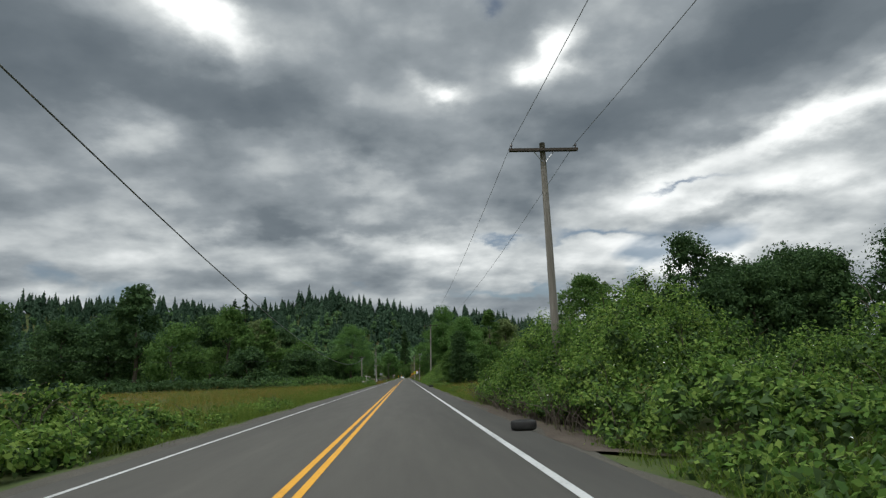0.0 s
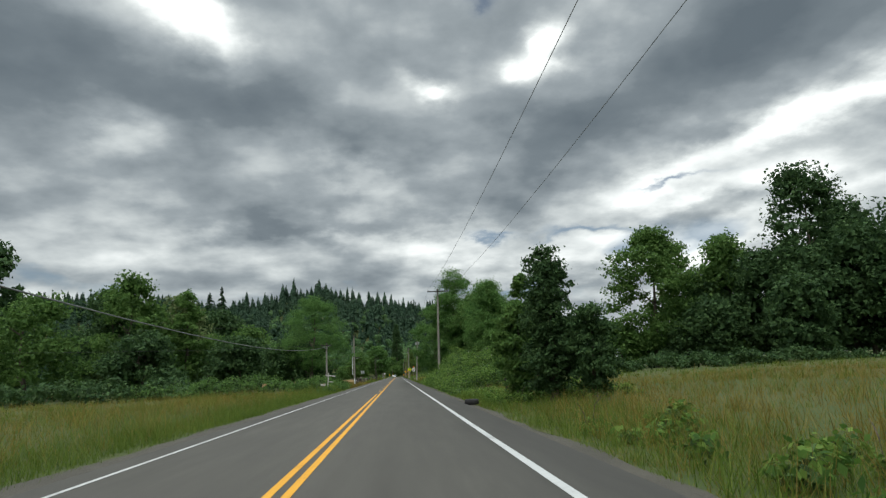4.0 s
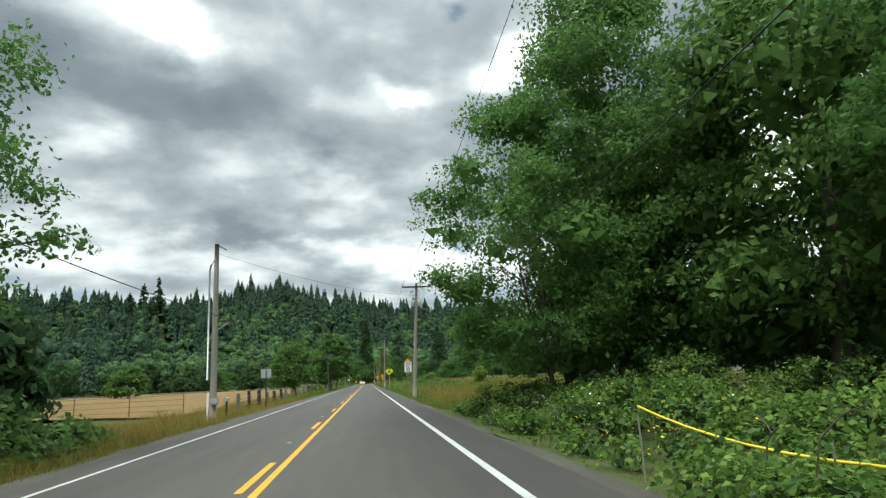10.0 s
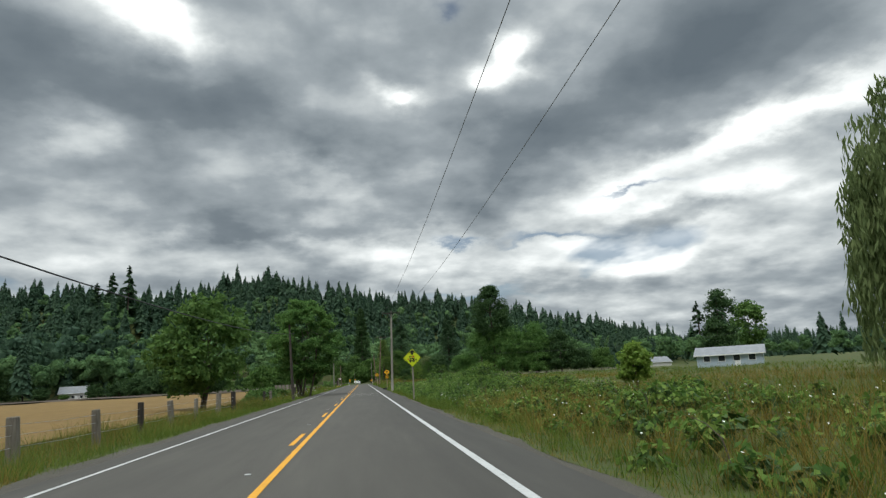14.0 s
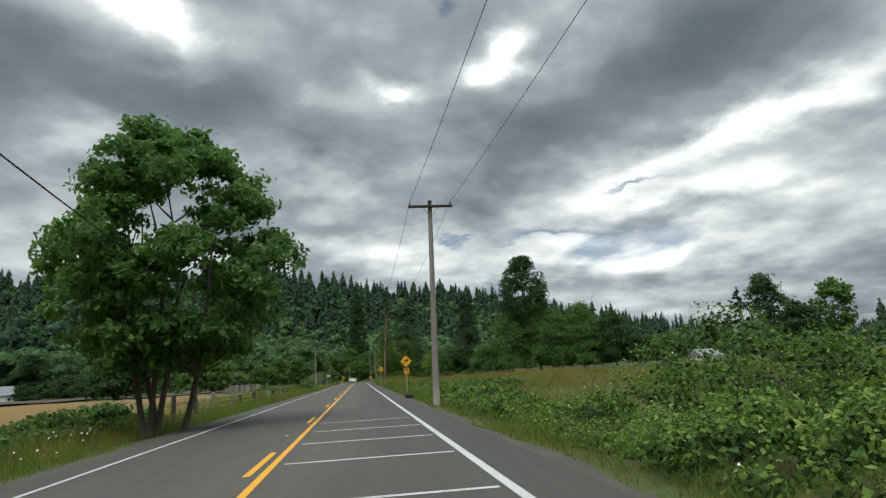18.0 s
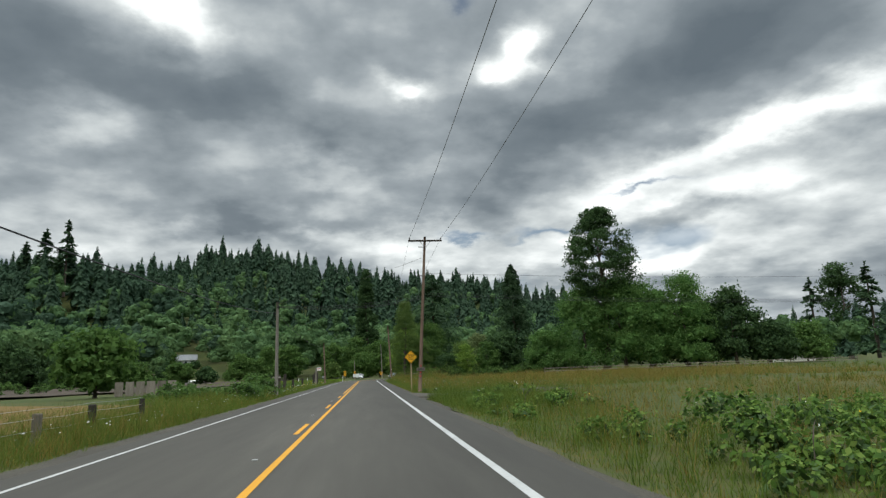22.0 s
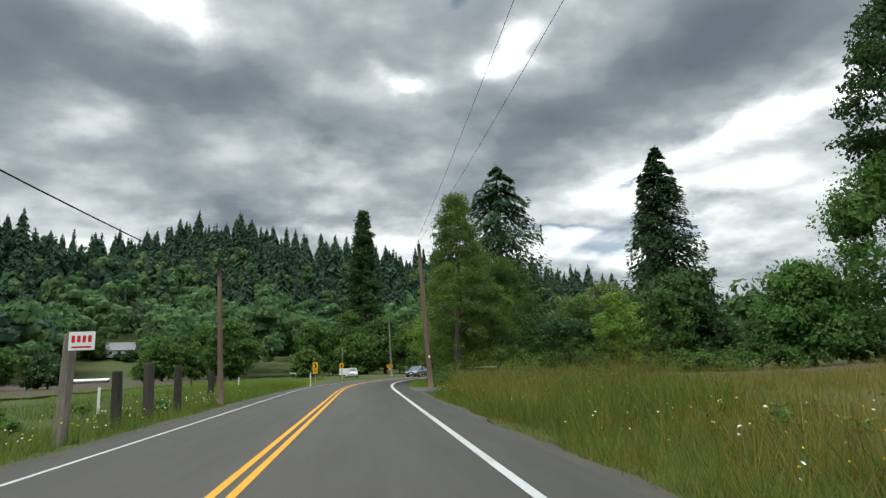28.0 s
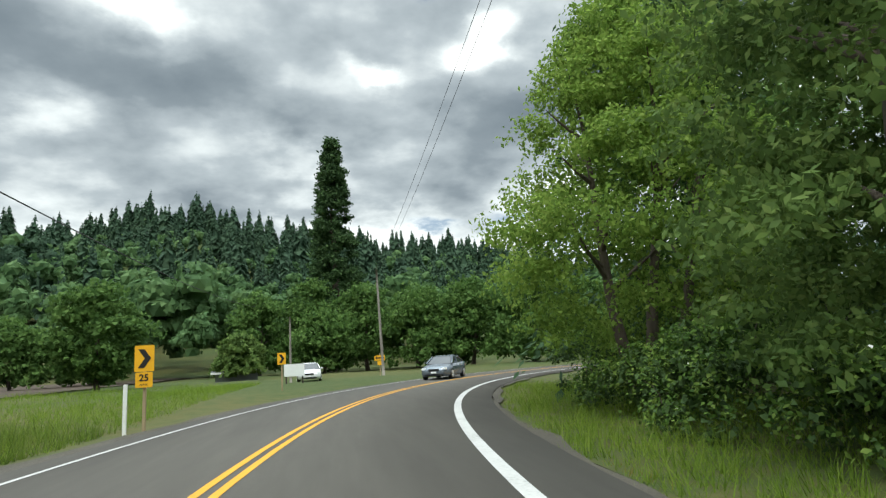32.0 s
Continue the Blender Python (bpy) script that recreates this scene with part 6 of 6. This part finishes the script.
# ---- vehicles ----
def sedan(x, y, z, turn, paint, label):
    """A saloon car: lofted body, glasshouse, wheels, lights; it faces -y before turning."""
    t = thing("car", x, y, z, label, "car", turn=turn)
    # stations from the nose: y, half width, sill, waist height
    ST = [(-2.35, 0.62, 0.36, 0.62), (-2.25, 0.80, 0.24, 0.70), (-1.9, 0.89, 0.20, 0.80), (-1.2, 0.92, 0.19, 0.92), (-0.6, 0.92, 0.19, 0.97), (0.4, 0.92, 0.19, 0.98), (1.3, 0.92, 0.20, 1.00), (1.9, 0.90, 0.24, 1.02), (2.25, 0.84, 0.32, 0.98), (2.35, 0.72, 0.45, 0.85)]
    bm = bmesh.new()
    rings = []
    for sy, hw, z0, z1 in ST:
        prof = [(-hw * 0.92, z0), (-hw, z0 + 0.12), (-hw, (z0 + z1) / 2 + 0.06), (-hw * 0.95, z1 - 0.05), (-hw * 0.8, z1), (0, z1 + 0.03), (hw * 0.8, z1), (hw * 0.95, z1 - 0.05), (hw, (z0 + z1) / 2 + 0.06), (hw, z0 + 0.12), (hw * 0.92, z0)]
        rings.append([bm.verts.new((px, sy, pz)) for px, pz in prof])
    for A, B in zip(rings, rings[1:]):
        for i in range(len(A)):
            j = (i + 1) % len(A)
            bm.faces.new((A[i], A[j], B[j], B[i]))
    bm.faces.new(rings[0])
    bm.faces.new(rings[-1][::-1])
    bmesh.ops.recalc_face_normals(bm, faces=bm.faces)
    body = part("body", bm, paint, t, smooth=True)
    CB = [(-1.15, 0.84, 0.95, 0.95), (-0.35, 0.80, 0.95, 1.38), (0.3, 0.78, 0.95, 1.45), (1.0, 0.77, 0.95, 1.38), (1.75, 0.78, 0.97, 1.02)]
    bm = bmesh.new()
    rings = []
    for sy, hw, z0, z1 in CB:
        tw = hw - 0.16 * (z1 - z0) / 0.5
        rings.append([bm.verts.new((px, sy, pz)) for px, pz in ((-hw, z0), (-tw, z1 - 0.04), (-tw * 0.85, z1), (tw * 0.85, z1), (tw, z1 - 0.04), (hw, z0))])
    for A, B in zip(rings, rings[1:]):
        for i in range(5):
            bm.faces.new((A[i], A[i + 1], B[i + 1], B[i]))
    part("glasshouse", bm, M_GLASS, t, "dark tinted glass")
    bm = bmesh.new()
    rings = []
    for sy, hw, z0, z1 in CB[1:4]:
        tw = hw - 0.16 * (z1 - z0) / 0.5
        rings.append([bm.verts.new((px, sy, pz)) for px, pz in ((-tw - 0.01, z1 - 0.06), (-tw * 0.85, z1 + 0.015), (tw * 0.85, z1 + 0.015), (tw + 0.01, z1 - 0.06))])
    for A, B in zip(rings, rings[1:]):
        for i in range(3):
            bm.faces.new((A[i], A[i + 1], B[i + 1], B[i]))
    part("roof", bm, paint, t, smooth=True)
    for sx in (-1, 1):
        for a, b in (((sx * 0.845, -1.12, 0.97), (sx * 0.66, -0.35, 1.37)), ((sx * 0.655, 1.0, 1.37), (sx * 0.78, 1.75, 1.02)), ((sx * 0.83, 0.25, 0.97), (sx * 0.64, 0.25, 1.42))):
            part("pillar", tb([a, b], 0.035, 6), paint, t)
        for wy in (-1.42, 1.38):
            w = part("wheel", tb([(sx * 0.72, wy, 0.33), (sx * 0.74, wy, 0.33), (sx * 0.91, wy, 0.33), (sx * 0.935, wy, 0.33)], [0.30, 0.33, 0.33, 0.30], 24), M_RUBBER, t)
            part("rim", tb([(sx * 0.92, wy, 0.33), (sx * 0.945, wy, 0.33)], [0.23, 0.21], 18), M_STEEL, w, "silver alloy rim")
            for q in range(5):
                a = q * 1.2566
                part("spoke", tb([(sx * 0.95, wy, 0.33), (sx * 0.95, wy + 0.2 * math.cos(a), 0.33 + 0.2 * math.sin(a))], 0.022, 5), M_TRIM, w)
        part("headlight", bx(sx * 0.66 - 0.15, -2.31, 0.60, sx * 0.66 + 0.15, -2.16, 0.72, bevel=0.02), M_SIGN_W, t, "clear headlight")
        part("mirror", bx(sx * 0.98 - 0.09, -0.85, 0.95, sx * 0.98 + 0.09, -0.72, 1.08, bevel=0.03), paint, t)
        part("tail_light", bx(sx * 0.68 - 0.15, 2.24, 0.72, sx * 0.68 + 0.15, 2.33, 0.86, bevel=0.02), M_RED, t)
        part("door_handle", bx(sx * 0.925 - 0.01, 0.05, 0.82, sx * 0.925 + 0.01, 0.24, 0.85), M_STEEL, t)
    part("grille", bx(-0.34, -2.38, 0.52, 0.34, -2.30, 0.66, bevel=0.02), M_BLACK, t)
    part("number_plate", bx(-0.17, -2.40, 0.40, 0.17, -2.37, 0.50), M_SIGN_W, t)
    part("bumper_intake", bx(-0.55, -2.36, 0.25, 0.55, -2.24, 0.36, bevel=0.02), M_BLACK, t)
    return t


CAR_X, CAR_Y = (float(v) for v in on_road(463.0, -1.75))
sedan(CAR_X, CAR_Y, 0.0, -25.5, M_CAR_GREY, "blue-grey saloon car in the oncoming lane")
sedan(-0.4, 474.5, gz(-0.4, 474.5), 2, M_CAR_WHITE, "white saloon car parked beside the bend")
t = thing("pole_gate", -7.0, 357.5, gz(-7.0, 357.5), "single grey rail between two stout posts", "gate")
part("rail", tb([(0.12, 0.1, 1.6), (0.1, 2.6, 1.56), (0.12, 5.1, 1.6)], 0.09, 7), M_GREYWOOD, t)


# ---- brambles, verge plants and grass ----
def bramble(name, label, regions, seed, leaf=0.13, mat=None, lump=0.55, per=150, canes=0, white=0, category="bramble", lift=0.1):
    """A rolling mass of leafy canes over regions (x0, x1, y0, y1, height, lumps)."""
    r = np.random.default_rng(seed)
    t = thing(name, 0, 0, 0, label, category)
    C, R = [], []
    for x0, x1, y0, y1, h, n in regions:
        x, y = r.uniform(x0, x1, n), r.uniform(y0, y1, n)
        ex = np.clip(np.minimum(x - x0, x1 - x) / (0.22 * (x1 - x0) + 0.2) + 0.45, 0, 1)
        ey = np.clip(np.minimum(y - y0, y1 - y) / (0.12 * (y1 - y0) + 0.3) + 0.4, 0, 1)
        hh = h * ex * ey * (0.78 + 0.42 * np.sin(x * 0.9 + seed) * np.sin(y * 0.55 + seed * 1.7))
        u = np.where(ex < 0.97, np.sqrt(r.random(n)), 0.66 + 0.34 * r.random(n))
        C.append(np.stack([x, y, ground_z(x, y) + np.maximum(hh * u - lump * 0.4, lift)], 1))
        R.append(lump * r.uniform(0.6, 1.4, n))
    C, R = np.concatenate(C), np.concatenate(R)
    clear = (C[:, 1] < 420) | (np.abs(road_offset(C[:, 0], C[:, 1])) > 6.6 + 0.5 * R)
    C, R = C[clear], R[clear]
    P, N = clumps(r, C, R, int(per * 0.75 * len(C)), 0.85, 0.4)
    # dark filler leaves: hedge-gap shade carried by their colour
    inner_fill(r, C, R, 0.66, 0.85, M_INNER, t, per=44, size=leaf * 1.25)
    V = leaf_quads(r, P, N + np.array([0, 0, 0.45]), leaf * 0.95, 1.35, 0.6)
    polys("leaves", V, mat or M_BRAMBLE, t)
    bm = bmesh.new()
    canes = max(canes, 16)
    for _ in range(canes):
        k = r.integers(len(C))
        a = r.uniform(0, 6.28)
        p = C[k] + np.array([0, 0, R[k] * 0.6])
        L = r.uniform(0.4, 1.0)
        pts = [p + np.array([math.cos(a) * L * 0.5 * w * w, math.sin(a) * L * 0.5 * w * w, L * (w - 0.35 * w * w)]) for w in (0, 0.4, 0.75, 1)]
        tube(bm, pts, [0.012, 0.010, 0.007, 0.004], 4, cap=False)
    if canes:
        part("cane_tangle", bm, M_BARK, t)["kind"] = "stuff"
    if white:
        k = r.choice(len(P), white)
        polys("blossom", leaf_quads(r, P[k] + N[k] * 0.06, N[k], 0.05, 1.0, 0.3), M_FLOWER_W, t, "small white blossom")
    return t


bramble("bramble_hedge", "tall bramble hedge over bare stems beside the shoulder", [(6.3, 11.5, 15.0, 37.2, 3.9, 430), (5.7, 7.4, 15, 37, 2.1, 230), (11, 16, 13, 24, 2.4, 110)], 301, 0.085, None, 0.66, 190, 120, 700, lift=0.55)
bramble("bramble_patch", "rank leafy weeds before the hedge", [(5.6, 15, 6.5, 15, 1.5, 270)], 322, 0.10, None, 0.45, 90, 20, 30)
bramble("bramble_hedge", "long bramble hedge crowding the road shoulder", [(5.9, 11, 98.5, 143, 2.9, 620), (5.4, 6.8, 97, 146, 1.3, 260), (8, 13, 112, 140, 3.7, 270), (6.8, 10, 122, 136, 3.9, 150)], 302, 0.08, None, 0.66, 135, 160, 300)
bramble("bramble_patch", "low bramble patch under the roadside trees", [(5.6, 12, 144, 168.5, 1.15, 300), (8, 14, 150, 168, 1.6, 120)], 303, 0.09, None, 0.5, 140, 60, 120)
bramble("bramble_patch", "low flowering brambles along the verge", [(6.0, 16, 228, 262, 1.25, 380), (5.8, 9, 236, 258, 1.0, 120), (7.6, 15, 247, 262, 2.2, 190)], 304, 0.072, None, 0.5, 145, 120, 500)
bramble("bramble_patch", "low bramble patch in the meadow", [(6.6, 15, 291, 313, 0.8, 260), (6.5, 10, 286, 294, 0.7, 45)], 305, 0.085, None, 0.38, 100, 20, 80)
bramble("bramble_patch", "leafy weeds along the grass verge and fence", [(-11, -6.4, 350, 408, 0.6, 90), (-7.4, -5.4, 122, 127, 1.0, 45)], 319, 0.10, M_LEAF_MID, 0.36, 70, 0, 40)
bramble("bramble_patch", "leafy weeds round the feet of the poles", [(5.6, 7.4, 344.9, 347.4, 0.35, 7), (6.9, 11, 422.6, 426, 1.5, 150), (5.9, 7.2, 422.3, 424.0, 0.8, 30)], 320, 0.085, M_LEAF_MID, 0.38, 100)
bramble("bramble_patch", "leafy weeds beside the pole", [(6.2, 9, 270, 290, 0.8, 110)], 306, 0.13, None, 0.42, 80, 10)
bramble("bramble_patch", "leafy verge shrubs beside the meadow", [(-17, -5.6, 6, 20, 1.7, 300), (-12, -5.4, 10, 22, 1.2, 120), (-8, -5.4, 20, 46, 0.4, 50)], 307, 0.12, None, 0.45, 95, 120, 160)
bramble("bramble_patch", "dark rounded bramble mound on the verge", [(-11.5, -6.6, 130, 160, 1.7, 330), (-9, -5.8, 140, 157, 1.1, 130), (-26, -12, 118, 150, 2.0, 160)], 308, 0.18, M_LEAF_MID, 0.6, 60, 40)
bramble("bramble_patch", "bushes round the pale wooden pole", [(-7.8, -5.5, 340, 351, 1.7, 90), (-15, -9, 346, 356, 0.9, 40)], 309, 0.16, M_LEAF_MID, 0.5, 90, 20, 60)
bramble("bramble_patch", "leafy undergrowth on the inside of the bend", [(7.7, 9.8, 424, 437, 1.9, 220), (10.2, 13, 428, 437, 2.4, 100), (8.4, 16, 434, 450, 2.6, 300), (11.8, 24, 420.4, 427, 2.5, 330), (11.0, 13, 424.5, 430, 2.5, 90)], 310, 0.075, None, 0.5, 85, 60, 60)
bramble("bramble_patch", "rough bushes at the meadow corner", [(14, 30, 421, 427, 1.7, 200), (28, 46, 420, 430, 2.0, 150)], 311, 0.19, M_LEAF_MID, 0.6, 70, 40)
bramble("bramble_patch", "bushy growth at the meadow edge", [(8.5, 13, 83, 91, 0.8, 70), (5.9, 8, 84, 97, 0.45, 110)], 312, 0.09, None, 0.32, 80, 10)
bramble("bramble_patch", "low dark bushes at the back of the meadow", [(20, 70, 140, 150, 2.0, 200), (-70, -20, 120, 150, 2.4, 240)], 313, 0.35, M_LEAF_DARK, 1.0, 60)
bramble("bramble_patch", "low green bushes along the field fence", [(-10, -7.5, 256, 262, 1.2, 60), (-11, -7.5, 262, 278, 0.9, 90), (-58, -24, 392, 402, 1.9, 170)], 314, 0.16, M_LEAF_MID, 0.45, 75)

bramble("bramble_patch", "low leafy weeds in the verge grass", [(5.8, 13, 196, 226, 0.6, 150), (7, 16, 205, 228, 0.8, 90)], 316, 0.12, None, 0.36, 60, 0, 60)
bramble("bramble_patch", "leafy weeds among the tall meadow grass", [(7.5, 15, 399, 411.5, 0.9, 110), (8, 14, 356, 392, 0.55, 70)], 318, 0.075, M_BRAMBLE, 0.36, 70, 20, 60)
bramble("bramble_patch", "low leafy weeds in the verge grass", [(5.8, 9, 50, 72, 0.45, 35), (5.8, 9, 264, 276, 0.6, 60), (6, 10, 318, 334, 0.6, 60)], 317, 0.12, None, 0.34, 60)


def grass(name, label, regions, seed, mat, width=0.0088):
    """Single blades in tufts over regions (x0, x1, y0, y1, height, blades per square metre)."""
    r = np.random.default_rng(seed)
    out = []
    for x0, x1, y0, y1, h, dens in regions:
        n = int((x1 - x0) * (y1 - y0) * dens * 1.15 / 6)
        cx, cy = r.uniform(x0, x1, n), r.uniform(y0, y1, n)
        hh = h * (0.7 + 0.22 * np.sin(cx * 0.8 + cy * 0.21) * np.sin(cy * 0.47) + 0.2 * np.sin(cx * 2.3 + 1.7 * np.sin(cy * 0.9)) * np.sin(cy * 1.6)) * r.uniform(0.5, 1.25, n)
        X = (cx[:, None] + r.normal(0, 0.09, (n, 6))).ravel()
        Y = (cy[:, None] + r.normal(0, 0.09, (n, 6))).ravel()
        keep = np.abs(road_offset(X, Y)) > np.where(X > 0, 4.85, 4.45)
        keep &= ~((X > 0) & (Y > 335.3) & (Y < 342.6) & (X < 12))
        keep &= ~((X > 0) & (Y > 412.4) & (Y < 421.2))
        H = np.repeat(hh, 6) * r.uniform(0.55, 1.2, n * 6) * np.clip((np.abs(road_offset(X, Y)) - 4.3) / 1.3, 0.35, 1)
        X, Y, H = X[keep], Y[keep], H[keep]
        m = len(X)
        a = r.uniform(0, 6.283, m)
        lean = r.uniform(0.2, 1.25, m) * H
        b = np.stack([X, Y, ground_z(X, Y) - 0.03], 1)
        dv = np.stack([np.cos(a), np.sin(a), np.zeros(m)], 1)
        sv = np.stack([-np.sin(a), np.cos(a), np.zeros(m)], 1) * (width * (0.6 + 0.7 * r.random(m)) * np.minimum(0.6 + 0.5 * H, 0.95))[:, None]
        tip = b + dv * lean[:, None] + np.array([0, 0, 1]) * H[:, None]
        out.append(np.stack([b - sv, b + sv, tip], 1))
    return tagged(polys(name, np.concatenate(out), mat), label, "grass", kind="stuff")


grass("verge_grass", "tall green grass along the verges", [
    (4.7, 9, 30, 100, 0.75, 80), (9, 26, 30, 100, 0.75, 9), (4.7, 8.5, 170, 235, 0.7, 80), (8.5, 22, 172, 235, 1.1, 14), (4.7, 9, 258, 322, 0.62, 90), (4.7, 10, 322, 336, 1.4, 80), (-9, -4.6, 322, 347, 1.2, 70), (9, 24, 255, 343, 0.7, 14),
    (4.7, 8.5, 342, 412.5, 0.85, 110), (8.5, 13, 342, 412.5, 0.9, 32), (13, 24, 342, 412.5, 1.0, 10), (5.6, 12, 390, 412.5, 1.5, 90), (-8, -4.4, 16, 130, 0.85, 105), (-18, -8, 16, 130, 0.85, 20), (-8, -4.6, 130, 180, 0.5, 26), (-9, -5.2, 121, 131, 1.3, 60),
    (-8.4, -4.4, 205, 275, 0.85, 90), (-8.4, -4.4, 275, 345, 1.0, 105), (-8.5, -4.4, 345, 442, 0.9, 75), (-16, -8.5, 345, 445, 0.7, 30), (4.7, 6.2, 96, 176, 0.28, 40), (4.8, 8.5, 222, 262, 0.65, 80), (5, 8, -5, 30, 0.4, 20), (5.2, 15, 2, 14, 0.7, 70), (-14, -8.4, 290, 345, 0.8, 30)], 401, M_BLADE)
grass("dry_grass", "ochre seeding grass mixed into the verges", [
    (5.8, 12, 36, 80, 0.85, 42), (12, 50, 34, 110, 0.9, 14), (7, 10, 86, 100, 1.0, 26), (6, 11, 172, 222, 1.15, 50), (11, 34, 172, 240, 1.2, 10), (9, 40, 262, 334, 0.8, 15), (6, 10, 300, 336, 0.7, 25), (-9, -4.7, 296, 347, 1.0, 45), (6.0, 12, 345, 411, 1.05, 60), (12, 44, 342, 411, 1.1, 22), (5.8, 14, 396, 412.3, 1.9, 60),
    (-16, -6, 20, 126, 0.95, 16), (-60, -12, 20, 125, 0.85, 9), (-8.5, -4.5, 168, 206, 0.55, 90), (-9.5, -4.6, 145, 170, 0.75, 130), (-9, -6.2, 170, 206, 0.9, 70), (-8.6, -5.8, 206, 290, 0.9, 55), (-8, -5.5, 350, 412, 0.75, 10), (4.75, 5.7, 40, 98, 0.25, 60), (4.75, 5.8, 170, 336, 0.28, 70), (4.7, 6.3, 344, 411, 0.42, 150), (4.7, 5.6, 421, 452, 0.2, 60), (14, 60, 400, 416, 1.0, 6)], 402, M_STRAW)
grass("lush_grass", "fresh bright green grass round the bend", [
    (4.7, 12, 420.5, 452, 0.5, 120), (-10, -4.4, 418, 476, 0.55, 80), (-36, -10, 425, 482, 0.6, 18)], 404, M_BLADE_LUSH, 0.0105)
grass("field_grass", "thin meadow grass over the open fields", [(24, 70, 240, 400, 0.7, 2.2), (22, 70, 36, 140, 0.7, 2.0), (-70, -18, 20, 125, 0.7, 2.2), (20, 60, 176, 240, 0.6, 2.5)], 403, M_BLADE, 0.035)
# flowers
r5 = np.random.default_rng(501)
for nm, lab, regs, mat_, sz in (("yellow_wildflowers", "scattered yellow wildflowers in the verge grass", [(7.0, 8.3, 186.3, 188.3, 45), (6, 12, 178, 200, 14), (6, 10, 380, 402, 50), (5.4, 10, 403, 412.2, 330), (-8, -5.2, 362, 412, 160), (6, 8, 148, 153, 80), (6, 12, 258, 330, 60)], M_FLOWER, 0.034),
                                ("white_wildflowers", "scattered white wildflowers in the verge grass", [(5.5, 12, 330, 412, 260), (-7.5, -4.9, 330, 420, 260), (-7, -4.9, 255, 330, 140), (6, 16, 195, 235, 160)], M_FLOWER_W, 0.035)):
    Q = []
    for x0, x1, y0, y1, n in regs:
        x, y = r5.uniform(x0, x1, n), r5.uniform(y0, y1, n)
        Q.append(np.stack([x, y, ground_z(x, y) + r5.uniform(0.25, 0.7, n)], 1))
    Q = np.concatenate(Q)
    up_ = np.tile([0, -0.5, 0.8], (len(Q), 1))
    tagged(polys(nm, np.concatenate([leaf_quads(r5, Q, up_, sz, 1.6, 0.2), leaf_quads(r5, Q, up_, sz, 1.6, 0.2)]), mat_), lab, "wildflowers", kind="stuff")

# golden field, gravel entrance, side road
fx = np.linspace(-150, -9.2, 40)
fy = np.linspace(176, 338, 50)
FX, FY = np.meshgrid(fx, fy)
tagged(grid_mesh("hay_field", FX, FY, ground_z(FX, FY) + np.interp(FX, [-60, -22, -9.2], [0.42, 0.30, 0.08]) + 0.05 * np.sin(FX * 0.6) * np.sin(FY * 0.5), M_STUBBLE), "golden mown hay field behind the fence", "field", kind="structure")
fx, fy = np.linspace(-150, -24, 34), np.linspace(378, 545, 50)
FX, FY = np.meshgrid(fx, fy)
tagged(grid_mesh("pasture", FX, FY, ground_z(FX, FY) + np.interp(FX, [-60, -24], [0.42, 0.16]), M_DIRT), "strip of brown ploughed pasture below the hill", "field", kind="structure")


def lane(name, x0, x1, ya, yb, flare, mat, label):
    """A lane off the right edge, flared at the mouth, with low skirts down into the ground."""
    X, Y = [], []
    for u in np.linspace(0, 1, 22) ** 1.5:
        x = x0 + (x1 - x0) * u
        e = flare * max(0, 1 - (x - x0) / 4.0) ** 2
        yy = np.linspace(ya - e, yb + e, 9)
        X.append(np.full(11, x))
        Y.append(np.concatenate([[ya - e - 0.05], yy, [yb + e + 0.05]]))
    X, Y = np.array(X), np.array(Y)
    Z = ground_z(X, np.full_like(Y, (ya + yb) / 2)) + np.interp(X, [4.0, 5.0, 6.5, 9, 14], [0.095, 0.10, 0.20, 0.10, 0.06])
    Z[:, 0] -= 0.3
    Z[:, -1] -= 0.3
    return tagged(grid_mesh(name, X, Y, Z, mat), label, "driveway", kind="structure")


lane("driveway", 4.3, 14, 336.4, 341.6, 1.6, M_GRAVEL, "short gravel driveway off the road")
lane("side_road", 4.3, 60, 413.6, 420.3, 1.2, M_ASPHALT, "narrow asphalt side road joining the bend")
bramble("bramble_patch", "dark undergrowth below the roadside trees", [(13, 24, 144, 180, 2.4, 150)], 315, 0.3, M_LEAF_DARK, 0.8, 60)

# bare dead stems under the first hedge
r6 = np.random.default_rng(601)
t = thing("dead_stems", 0, 0, 0, "tangle of bare grey-brown stems under the hedge", "stems")
bm = bmesh.new()
for _ in range(520):
    x, y = r6.uniform(5.3, 7.2), r6.uniform(16, 37)
    z = gz(x, y) - 0.05
    a, L = r6.uniform(0, 6.28), r6.uniform(0.7, 1.6)
    lean = r6.uniform(0.2, 0.9)
    pts = [(x + math.cos(a) * L * lean * w * w, y + math.sin(a) * L * lean * w * w, z + L * (w - 0.45 * lean * w * w)) for w in (0, 0.35, 0.7, 1)]
    tube(bm, pts, [0.016, 0.012, 0.009, 0.005], 4, cap=False)
part("stem_tangle", bm, M_BARK, t)["kind"] = "stuff"
